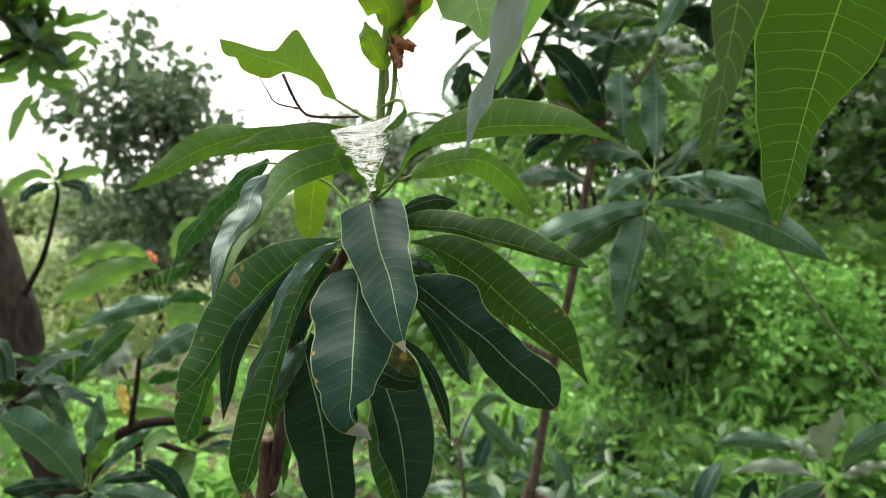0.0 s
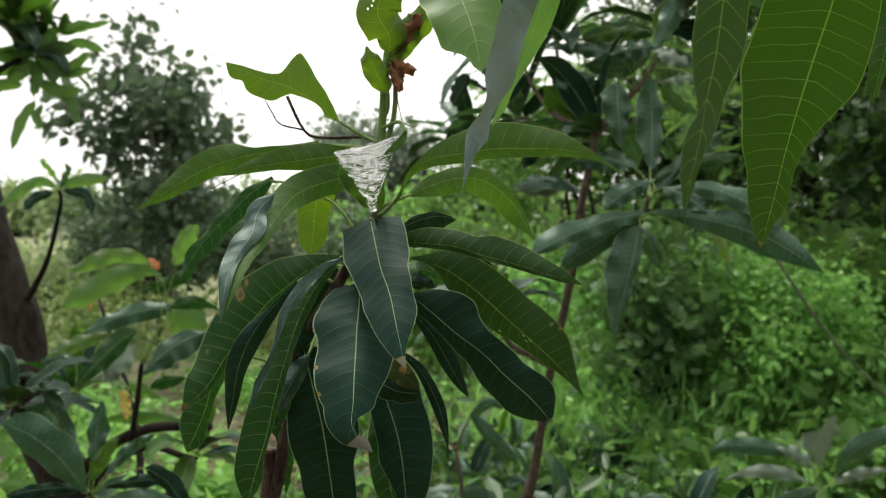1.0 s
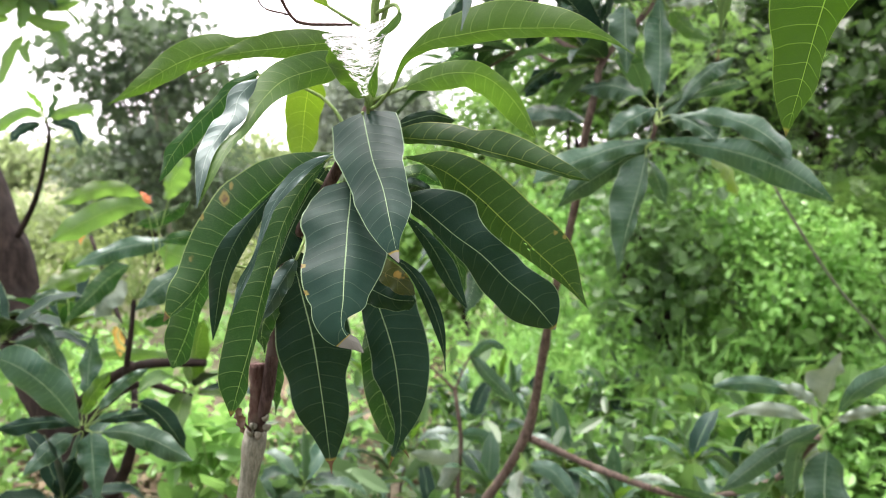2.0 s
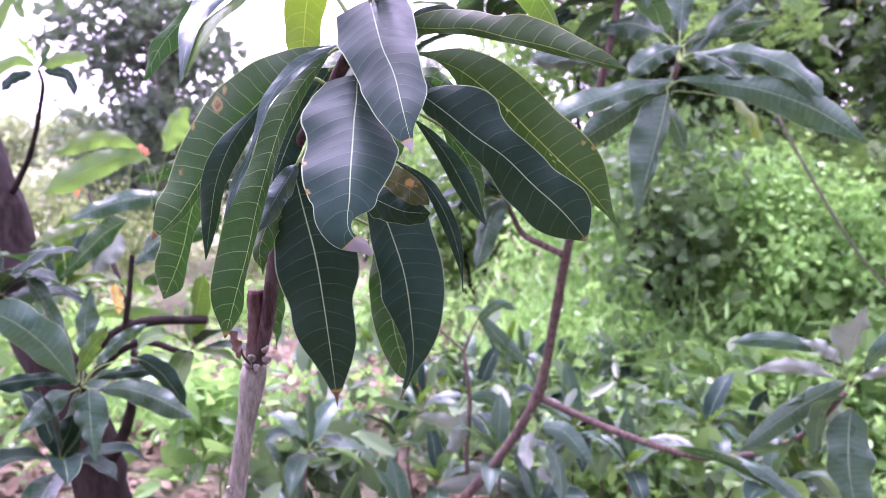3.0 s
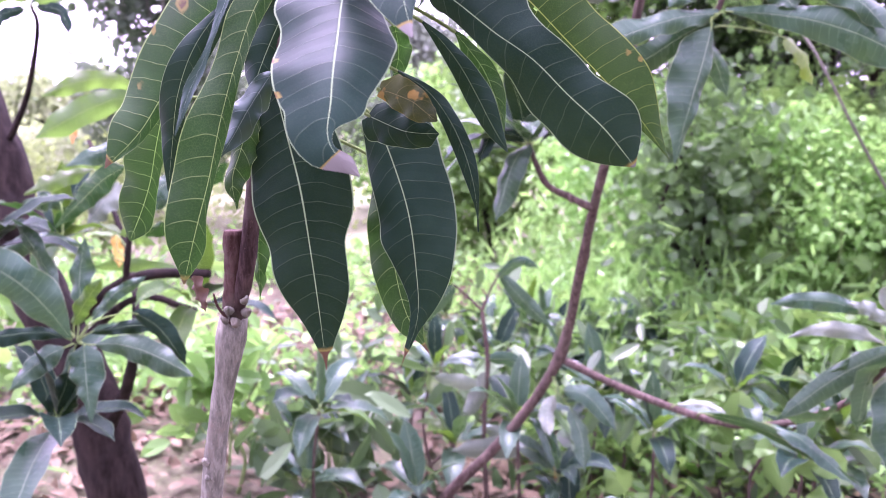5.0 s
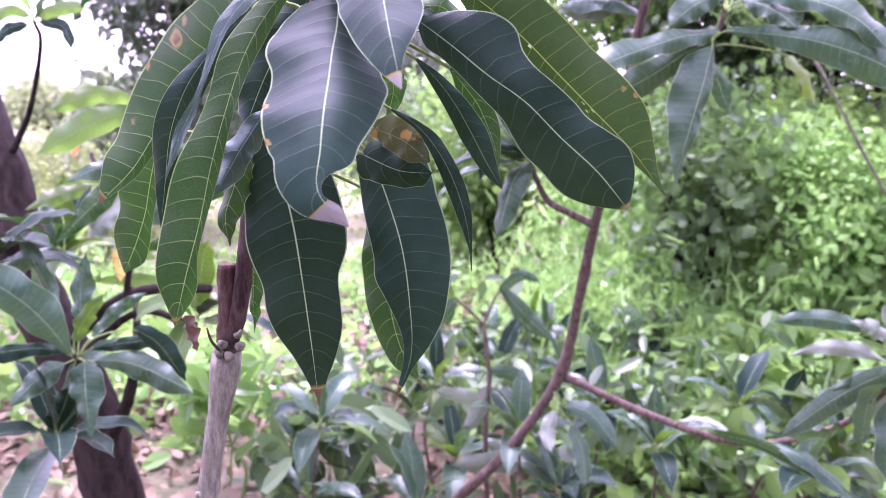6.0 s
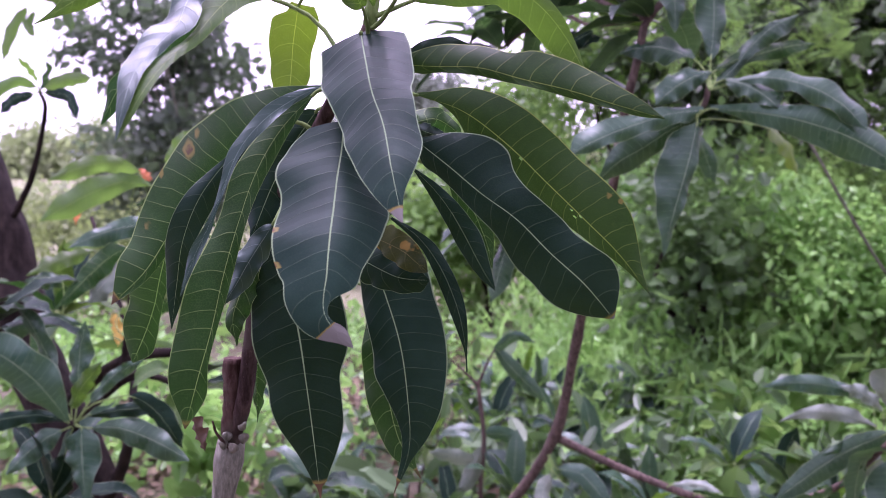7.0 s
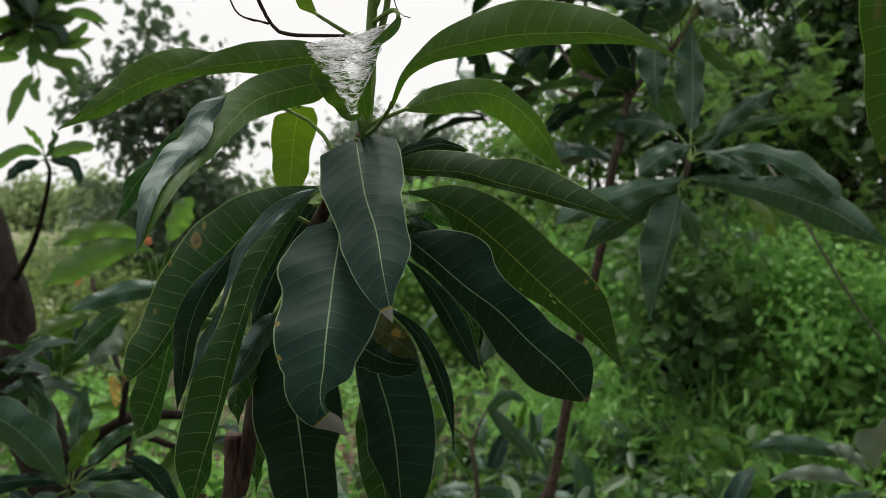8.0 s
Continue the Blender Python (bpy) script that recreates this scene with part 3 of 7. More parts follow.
blade(mango_sapling, [(-0.256, 0.840, 1.319), (-0.269, 0.860, 1.297), (-0.281, 0.876, 1.272), (-0.291, 0.887, 1.244), (-0.304, 0.895, 1.215), (-0.318, 0.898, 1.186)], (10.2, 10.8, 11.5, 11.2, 9.5, 7.7, 8.1, 8.2, 10.7, 12.8, 1), (0, 30, 31, 31, 31, 31, 32, 28, 26, 20, 1.9), M_LIGHT, 0.008, 0.010, wave=0.003, round_base=True)
blade(mango_sapling, [(-0.153, 0.770, 1.415), (-0.180, 0.765, 1.387), (-0.203, 0.761, 1.356), (-0.219, 0.766, 1.321), (-0.228, 0.775, 1.284), (-0.235, 0.780, 1.246)], (0, 3.5, 8, 10.4, 11.7, 11.4, 9.7, 7.7, 6.3, 4.1, 0.3), (1.2, 1.9, 2.6, 6.6, 11.7, 14.1, 15, 14.9, 10.9, 5.3, 0.1), M_DARK, 0.008, 0.010, wave=0.003)
blade(mango_sapling, [(-0.108, 0.740, 1.436), (-0.131, 0.727, 1.408), (-0.146, 0.712, 1.376), (-0.156, 0.700, 1.340), (-0.165, 0.693, 1.303), (-0.173, 0.690, 1.265), (-0.184, 0.691, 1.228), (-0.195, 0.695, 1.191)], (0, 4.8, 6.4, 6, 5.6, 5.3, 4.7, 3.5, 4.2, 7.7, 0.4), (1.3, 7.4, 12.9, 15.9, 15.2, 18.7, 24, 27, 26, 19, 0.5), M_LIGHT, 0.016, 0.006, drytip=0.985, wave=0.003, n=56)
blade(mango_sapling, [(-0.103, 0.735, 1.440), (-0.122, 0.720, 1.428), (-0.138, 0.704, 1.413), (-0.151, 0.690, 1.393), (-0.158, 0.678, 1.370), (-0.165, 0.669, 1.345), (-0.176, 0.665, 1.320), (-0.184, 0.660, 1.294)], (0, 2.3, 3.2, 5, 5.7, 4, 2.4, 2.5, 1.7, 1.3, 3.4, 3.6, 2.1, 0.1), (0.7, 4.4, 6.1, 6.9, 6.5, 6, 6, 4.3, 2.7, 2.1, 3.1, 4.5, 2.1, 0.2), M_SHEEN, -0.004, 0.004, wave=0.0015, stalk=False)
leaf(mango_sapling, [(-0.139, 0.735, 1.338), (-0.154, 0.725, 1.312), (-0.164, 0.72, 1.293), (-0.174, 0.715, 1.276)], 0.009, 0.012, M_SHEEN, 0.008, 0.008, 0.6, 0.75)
leaf(mango_sapling, [(-0.169, 0.79, 1.313), (-0.178, 0.785, 1.279), (-0.184, 0.78, 1.256), (-0.181, 0.78, 1.232)], 0.012, 0.009, M_LIGHT, 0.008, 0.008, 0.6, 0.75, stalk=False)
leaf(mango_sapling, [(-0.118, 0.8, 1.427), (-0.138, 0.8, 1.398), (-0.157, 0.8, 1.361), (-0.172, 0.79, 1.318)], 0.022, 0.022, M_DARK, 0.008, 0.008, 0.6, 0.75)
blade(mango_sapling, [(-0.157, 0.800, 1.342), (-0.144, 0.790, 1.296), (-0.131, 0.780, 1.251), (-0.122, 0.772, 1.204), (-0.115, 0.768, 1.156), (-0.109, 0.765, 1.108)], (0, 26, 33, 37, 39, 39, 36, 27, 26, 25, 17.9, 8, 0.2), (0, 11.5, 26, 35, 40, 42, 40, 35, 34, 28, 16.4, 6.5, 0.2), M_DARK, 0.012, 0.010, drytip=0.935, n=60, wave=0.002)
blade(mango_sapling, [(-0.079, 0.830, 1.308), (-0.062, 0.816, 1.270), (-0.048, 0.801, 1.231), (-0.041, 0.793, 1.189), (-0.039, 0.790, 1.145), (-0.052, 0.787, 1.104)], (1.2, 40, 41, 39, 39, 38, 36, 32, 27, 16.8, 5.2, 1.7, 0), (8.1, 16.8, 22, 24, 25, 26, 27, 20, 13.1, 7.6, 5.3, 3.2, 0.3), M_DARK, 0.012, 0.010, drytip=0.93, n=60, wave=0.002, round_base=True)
leaf(mango_sapling, [(-0.072, 0.86, 1.265), (-0.066, 0.85, 1.197), (-0.053, 0.84, 1.14), (-0.03, 0.835, 1.1)], 0.018, 0.022, M_LIGHT, 0.008, 0.008, 0.6, 0.75, drytip=0.93, drip=0.7)
blade(mango_sapling, [(-0.067, 0.760, 1.326), (-0.058, 0.752, 1.324), (-0.049, 0.745, 1.321), (-0.040, 0.739, 1.317), (-0.032, 0.734, 1.311), (-0.023, 0.730, 1.304)], (1.3, 8.6, 14.3, 13.6, 13.6, 12, 11.2, 10.1, 7.4, 5.5, 1.3), (1.3, 6.6, 8.7, 9.8, 10.8, 11, 11.4, 11, 9, 5.2, 0.9), M_SPOTTED, 0.004, 0.003, wave=0.002, round_base=True)
blade(mango_sapling, [(-0.076, 0.770, 1.307), (-0.066, 0.764, 1.303), (-0.056, 0.759, 1.299), (-0.046, 0.754, 1.296), (-0.034, 0.751, 1.295), (-0.022, 0.750, 1.295)], (1.1, 14.5, 13.6, 13.2, 12.5, 11.4, 11, 9.9, 8.5, 6.1, 0), (0, 17.2, 15.6, 15, 14.5, 12.9, 12.4, 12, 10.5, 9.3, 0), M_DARK, 0.008, 0.006, wave=0.002, round_base=True)
blade(mango_sapling, [(-0.058, 0.780, 1.342), (-0.034, 0.769, 1.328), (-0.016, 0.760, 1.307), (-0.003, 0.753, 1.281), (0.005, 0.750, 1.253), (0.008, 0.750, 1.223)], (1.3, 2, 3.7, 6.5, 6.5, 6.9, 6.8, 5.5, 3.2, 1.3, 0.8), (0, 2.4, 4.3, 4.6, 6.3, 7.3, 7.2, 6.1, 3.8, 0.6, 0), M_DARK, 0.006, 0.005, wave=0.001)
blade(mango_sapling, [(-0.040, 0.800, 1.381), (-0.022, 0.800, 1.364), (-0.007, 0.800, 1.345), (0.006, 0.800, 1.323), (0.018, 0.800, 1.301), (0.031, 0.800, 1.280)], (0.7, 3, 5.2, 7.1, 9.3, 11, 12.4, 11.1, 8.3, 4.7, 0.3), (0, 3, 5.9, 7.6, 8.8, 9.3, 9.7, 8.7, 7.4, 4.7, 0.4), M_DARK, 0.008, 0.005, wave=0.001)
blade(mango_sapling, [(-0.014, 0.830, 1.376), (-0.002, 0.832, 1.362), (0.010, 0.834, 1.347), (0.018, 0.834, 1.331), (0.025, 0.832, 1.313), (0.029, 0.830, 1.295)], (1.3, 4.3, 5.7, 7.4, 9.3, 10, 10.3, 8.6, 5.7, 3, 0.6), (0, 2.9, 6.9, 10.2, 10.9, 11.2, 10.6, 9.1, 7.1, 4.4, 0.2), M_LIGHT, 0.006, 0.005, wave=0.001)
leaf(mango_sapling, [(-0.062, 0.83, 1.38), (-0.06, 0.85, 1.357), (-0.067, 0.86, 1.332)], 0.01, 0.01, M_LIGHT, 0.008, 0.008, 0.6, 0.75)
leaf(mango_sapling, [(-0.183, 0.86, 1.242), (-0.188, 0.87, 1.192), (-0.191, 0.88, 1.134)], 0.008, 0.006, M_LIGHT, 0.008, 0.008, 0.6, 0.75, stalk=False)
leaf(mango_sapling, [(-0.197, 0.72, 1.192), (-0.195, 0.72, 1.179), (-0.189, 0.72, 1.165)], 0.005, 0.004, M_DRY, 0.008, 0.008, 0.6, 0.75, stalk=False)
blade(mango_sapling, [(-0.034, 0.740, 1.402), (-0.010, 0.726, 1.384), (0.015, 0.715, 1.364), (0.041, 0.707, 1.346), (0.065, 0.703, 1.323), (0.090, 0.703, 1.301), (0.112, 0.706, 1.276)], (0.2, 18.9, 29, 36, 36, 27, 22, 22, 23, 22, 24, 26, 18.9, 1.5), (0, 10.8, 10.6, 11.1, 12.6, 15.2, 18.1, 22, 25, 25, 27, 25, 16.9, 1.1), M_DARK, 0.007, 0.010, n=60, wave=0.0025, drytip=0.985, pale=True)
blade(mango_sapling, [(-0.037, 0.770, 1.438), (0.002, 0.787, 1.426), (0.039, 0.798, 1.400), (0.072, 0.807, 1.370), (0.105, 0.818, 1.340), (0.138, 0.827, 1.309), (0.167, 0.834, 1.274)], (1.1, 9.2, 20, 28, 32, 33, 34, 34, 36, 36, 32, 20, 8.1, 0), (0, 0.7, 8.1, 18.2, 21, 23, 22, 19.6, 14.9, 12.1, 10, 6, 2.3, 0), M_OLIVE, 0.010, 0.006, holes=1, n=80, m=12, wave=0.003, spots=((0.68, 0.8, 0.0026), (0.72, 0.95, 0.003)))
blade(mango_sapling, [(-0.049, 0.750, 1.458), (-0.018, 0.735, 1.455), (0.012, 0.721, 1.453), (0.042, 0.708, 1.444), (0.074, 0.700, 1.436), (0.106, 0.694, 1.426), (0.138, 0.690, 1.417)], (3.3, 12.3, 17.1, 17.2, 16.7, 16, 22, 22, 20, 16.5, 12.7, 7.8, 0), (0, 5.5, 4.1, 5, 5.5, 5.1, 4.4, 4.2, 4.5, 4.3, 3.5, 3.1, 0), M_OLIVE, 0.012, 0.006, wave=0.002)
blade(mango_sapling, [(-0.047, 0.790, 1.470), (-0.034, 0.799, 1.476), (-0.020, 0.807, 1.481), (-0.008, 0.818, 1.484), (0.005, 0.829, 1.483), (0.017, 0.840, 1.480)], (0, 3.1, 5.5, 6.7, 6.2, 5.7, 6.3, 3.6, 2.4, 2.2, 0), (0, 9.3, 12.8, 14.3, 15.6, 15.3, 16.4, 15.9, 14.9, 7.9, 0), M_DARK, 0.006, 0.006, wave=0.001)
leaf(mango_sapling, [(-0.038, 0.8, 1.418), (-0.02, 0.83, 1.422), (0.003, 0.86, 1.408)], 0.01, 0.012, M_LIGHT, 0.008, 0.008, 0.6, 0.75)
leaf(mango_sapling, [(-0.035, 0.79, 1.412), (-0.024, 0.82, 1.409), (-0.005, 0.85, 1.4)], 0.008, 0.012, M_DARK, 0.008, 0.008, 0.6, 0.75)
blade(mango_sapling, [(-0.136, 0.790, 1.561), (-0.171, 0.786, 1.555), (-0.206, 0.782, 1.550), (-0.240, 0.778, 1.540), (-0.272, 0.773, 1.525), (-0.302, 0.768, 1.505), (-0.332, 0.765, 1.487)], (0, 10, 11.1, 11.6, 11.7, 11.3, 11, 10.5, 12.1, 9.5, 7.1, 3.9, 0.1), (4.9, 5.4, 5.8, 6.6, 7.6, 17.1, 20, 19, 17, 13.1, 8.5, 2.7, 0), M_UNDER, 0.008, 0.008, wave=0.003)
blade(mango_sapling, [(-0.084, 0.740, 1.546), (-0.108, 0.736, 1.545), (-0.132, 0.732, 1.542), (-0.156, 0.726, 1.538), (-0.180, 0.720, 1.534), (-0.204, 0.714, 1.529), (-0.227, 0.710, 1.522)], (5.5, 8.1, 9.8, 11.6, 10.6, 9.8, 8.2, 6.5, 6, 5.4, 4.7, 2.6, 0), (0, 7.8, 11.3, 15.2, 17.1, 17.3, 16.8, 14.5, 12.3, 8.2, 4.2, 2.1, 0), M_UNDER, 0.008, 0.008, wave=0.002)
blade(mango_sapling, [(-0.088, 0.730, 1.526), (-0.119, 0.716, 1.517), (-0.143, 0.696, 1.505), (-0.157, 0.672, 1.485), (-0.165, 0.646, 1.463), (-0.173, 0.619, 1.444), (-0.179, 0.593, 1.422), (-0.187, 0.575, 1.394)], (0, 13, 13.7, 13.9, 13.4, 10.2, 7.8, 5.7, 5.2, 3.9, 3.2, 3.1, 2, 0.1), (10.6, 16.5, 17.7, 18.9, 18.1, 15.9, 10.4, 3.4, 2.9, 5.2, 6.6, 5.3, 3.1, 0.1), M_UNDER, 0.004, 0.006, wave=0.0015)
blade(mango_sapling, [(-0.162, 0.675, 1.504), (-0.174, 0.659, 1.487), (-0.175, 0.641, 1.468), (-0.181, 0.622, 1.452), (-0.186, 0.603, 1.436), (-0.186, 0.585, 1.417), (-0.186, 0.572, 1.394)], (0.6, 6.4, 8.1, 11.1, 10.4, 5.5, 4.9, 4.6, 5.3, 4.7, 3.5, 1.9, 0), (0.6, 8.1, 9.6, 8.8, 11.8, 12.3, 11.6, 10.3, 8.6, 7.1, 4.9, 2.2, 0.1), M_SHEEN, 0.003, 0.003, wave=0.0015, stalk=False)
blade(mango_sapling, [(-0.186, 0.790, 1.523), (-0.210, 0.782, 1.507), (-0.231, 0.777, 1.485), (-0.252, 0.773, 1.462), (-0.270, 0.770, 1.438), (-0.284, 0.770, 1.411)], (0, 8.9, 11.7, 12.7, 11.8, 11.8, 12.4, 11.6, 9, 6.4, 0.5), (4.6, 6, 8.1, 7.3, 6.8, 6.6, 6.6, 7.4, 9.2, 4.1, 0.3), M_LIGHT, 0.008, 0.008, wave=0.002)
blade(mango_sapling, [(-0.146, 0.860, 1.523), (-0.150, 0.869, 1.507), (-0.154, 0.876, 1.490), (-0.156, 0.879, 1.472), (-0.158, 0.880, 1.453), (-0.161, 0.880, 1.435)], (2.2, 19.8, 20, 19.4, 18, 16.9, 16.6, 17.3, 14.6, 9.6, 0), (0, 9.5, 22, 23, 23, 22, 20, 19.5, 16.8, 12.9, 0.9), M_BACK, 0.003, 0.003, wave=0.001, round_base=True)
blade(mango_sapling, [(-0.046, 0.720, 1.502), (-0.035, 0.701, 1.525), (-0.012, 0.684, 1.539), (0.016, 0.670, 1.543), (0.047, 0.662, 1.547), (0.078, 0.655, 1.547), (0.109, 0.651, 1.546), (0.140, 0.650, 1.539), (0.168, 0.650, 1.523)], (0, 0.2, 1.9, 5.8, 13.1, 20, 24, 26, 25, 23, 19.1, 12.9, 5.1, 2, 0.2), (2.3, 3.9, 5, 7, 8.5, 8.7, 8.8, 8.9, 8.2, 7.5, 6.5, 5.1, 3.4, 1, 0), M_UNDER, 0.010, 0.008, wave=0.002)
blade(mango_sapling, [(-0.037, 0.750, 1.505), (-0.011, 0.767, 1.517), (0.014, 0.786, 1.525), (0.042, 0.803, 1.525), (0.067, 0.819, 1.512), (0.088, 0.830, 1.490), (0.104, 0.830, 1.462)], (0.8, 7.3, 10.7, 11.2, 12.7, 13.3, 12.5, 10.8, 9.9, 8, 5.7, 3.6, 0.7), (0.9, 7.9, 12.3, 14.8, 15.9, 14.5, 17.7, 17.9, 18.6, 18.1, 16.7, 11.5, 0.5), M_UNDER, 0.008, 0.008, wave=0.002)
blade(mango_sapling, [(-0.037, 0.690, 1.566), (-0.046, 0.686, 1.552), (-0.055, 0.684, 1.538), (-0.061, 0.686, 1.522), (-0.063, 0.692, 1.506), (-0.061, 0.700, 1.491)], (2.4, 5.7, 4.4, 2, 3.6, 4.5, 5.3, 5.3, 6.3, 5, 0.6), (0.7, 1.6, 2.9, 4.6, 4.7, 5.3, 4.8, 5.1, 4.5, 3.7, 0.8), M_UNDER, -0.004, -0.006, wave=0.001)
leaf(mango_sapling, [(-0.071, 0.725, 1.494), (-0.083, 0.71, 1.512), (-0.101, 0.7, 1.54)], 0.013, 0.014, M_UNDER, -0.004, -0.004, 0.5, 0.3)
blade(mango_sapling, [(-0.110, 0.755, 1.583), (-0.127, 0.752, 1.596), (-0.145, 0.748, 1.609), (-0.164, 0.745, 1.618), (-0.185, 0.743, 1.624), (-0.205, 0.741, 1.632), (-0.225, 0.740, 1.641)], (0.7, 2.9, 4.8, 1.2, 0.1, 1.2, 2.8, 4.2, 5.8, 11.5, 17.4, 19.5, 18.9, 18.9, 16.9, 10.2, 12, 9.9, 0.6), (0.7, 5, 9, 12.2, 15.9, 18.5, 22, 28, 34, 37, 13.9, 9.1, 7.5, 6.6, 5.7, 4.9, 3.9, 2.2, 0.5), M_BACK, 0.003, 0.003, wave=0.001, n=60)
leaf(mango_sapling, [(-0.056, 0.73, 1.651), (-0.055, 0.72, 1.665), (-0.066, 0.71, 1.691), (-0.038, 0.7, 1.732)], 0.022, 0.022, M_BACK, 0.008, 0.008, 0.4, 0.5, holes=1, n=80, m=12)
leaf(mango_sapling, [(-0.057, 0.74, 1.612), (-0.068, 0.73, 1.628), (-0.075, 0.72, 1.643), (-0.078, 0.72, 1.655)], 0.012, 0.012, M_BACK, 0.008, 0.008, 0.4, 0.5)
leaf(mango_sapling, [(-0.056, 0.74, 1.635), (-0.042, 0.73, 1.662), (-0.022, 0.72, 1.682), (0.001, 0.71, 1.702)], 0.016, 0.014, M_BACK, 0.008, 0.008, 0.6, 0.75)
leaf(mango_sapling, [(-0.056, 0.735, 1.654), (-0.043, 0.725, 1.665), (-0.028, 0.72, 1.68), (-0.019, 0.72, 1.691)], 0.009, 0.01, M_RUST, 0.008, 0.008, 0.6, 0.75, wave=0.008)
leaf(mango_sapling, [(-0.054, 0.735, 1.645), (-0.041, 0.725, 1.636), (-0.026, 0.72, 1.631)], 0.006, 0.008, M_RUST, 0.008, 0.008, 0.6, 0.75, wave=0.006)
leaf(mango_sapling, [(-0.055, 0.735, 1.64), (-0.048, 0.725, 1.624), (-0.044, 0.72, 1.608)], 0.007, 0.006, M_RUST, 0.008, 0.008, 0.6, 0.75, wave=0.006)
leaf(mango_sapling, [(-0.015, 0.62, 1.751), (0.005, 0.59, 1.689), (0.022, 0.56, 1.638), (0.03, 0.55, 1.599)], 0.03, 0.033, M_PALE, 0.002, 0.002, 0.6, 0.45)
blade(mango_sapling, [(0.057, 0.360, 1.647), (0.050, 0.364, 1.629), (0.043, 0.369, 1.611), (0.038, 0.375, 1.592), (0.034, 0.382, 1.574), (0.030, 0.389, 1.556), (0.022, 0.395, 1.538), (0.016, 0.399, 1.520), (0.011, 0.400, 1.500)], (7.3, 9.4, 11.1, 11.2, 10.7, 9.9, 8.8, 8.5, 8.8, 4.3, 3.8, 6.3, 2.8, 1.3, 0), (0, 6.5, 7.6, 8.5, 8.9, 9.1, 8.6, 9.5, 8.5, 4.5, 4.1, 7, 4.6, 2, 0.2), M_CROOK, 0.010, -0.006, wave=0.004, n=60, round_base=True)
blade(mango_sapling, [(0.073, 0.375, 1.654), (0.064, 0.381, 1.631), (0.056, 0.386, 1.607), (0.049, 0.390, 1.584), (0.039, 0.394, 1.561), (0.029, 0.400, 1.539)], (6, 7.4, 8.8, 9.5, 9.9, 8.9, 6.3, 4.1, 2.4, 3, 0.3), (0, 6.4, 6.6, 6.6, 6.6, 5.4, 3.7, 2.4, 0.1, 1.9, 1), M_MID, 0.004, 0.003, wave=0.001)
for k, (pts, r0, r1) in enumerate([
        ([(-0.087, 0.760, 1.567), (-0.133, 0.750, 1.566), (-0.147, 0.745, 1.575), (-0.162, 0.740, 1.607)], 0.0022, 0.0028),
        ([(-0.147, 0.745, 1.573), (-0.169, 0.740, 1.578), (-0.178, 0.740, 1.591), (-0.185, 0.740, 1.603)], 0.0018, 0.0009),
        ([(-0.055, 0.740, 1.635), (-0.047, 0.730, 1.602), (-0.041, 0.730, 1.580), (-0.031, 0.730, 1.575)], 0.0012, 0.0006),
        ([(-0.056, 0.740, 1.647), (-0.042, 0.730, 1.656), (-0.027, 0.730, 1.685)], 0.0016, 0.0008),
        ([(-0.182, 0.760, 1.543), (-0.216, 0.750, 1.525), (-0.242, 0.740, 1.510)], 0.0012, 0.0007),
        ([(-0.204, 0.840, 1.121), (-0.214, 0.830, 1.140), (-0.215, 0.820, 1.155)], 0.003, 0.0014)]):
    v, f = tube(pts, r0 * 0.6, r1 * 0.6, 14, 6, 0.12, 300 + k)
    part("dead_twig", v, f, B_CUT, mango_sapling)

# ---- mango sapling behind, with a leaning purple-brown stem ----
right_sapling = thing("mango_sapling", "mango sapling with leaning purple-brown stem and leaf whorls", "sapling")
right_line = [(-0.113, 2.500, 0.025), (-0.014, 2.450, 0.177), (0.133, 2.350, 0.388), (0.259, 2.250, 0.647), (0.288, 2.120, 0.913), (0.297, 2.000, 1.101), (0.327, 1.880, 1.349), (0.335, 1.820, 1.508), (0.354, 1.800, 1.614), (0.375, 1.820, 1.689), (0.512, 1.900, 1.845), (0.586, 2.000, 2.022), (0.633, 2.100, 2.304)]
STEMS[right_sapling] = np.vstack([spline(right_line, 60)[0], spline([(0.329, 1.880, 1.361), (0.437, 1.690, 1.476), (0.461, 1.670, 1.530)], 12)[0], spline([(0.266, 2.250, 0.652), (0.661, 2.100, 0.540), (0.908, 2.000, 0.632), (0.911, 1.800, 0.811)], 30)[0], [(0.142, 2.030, 1.241), (0.292, 1.950, 1.863)]])
v, f = tube(right_line, 0.0172, 0.0045, 60, 12, 0.05, 5, knots=((0.42, 0.2), (0.30, 0.2), (0.62, 0.2)))
part("stem", v, f, B_PURPLE, right_sapling)
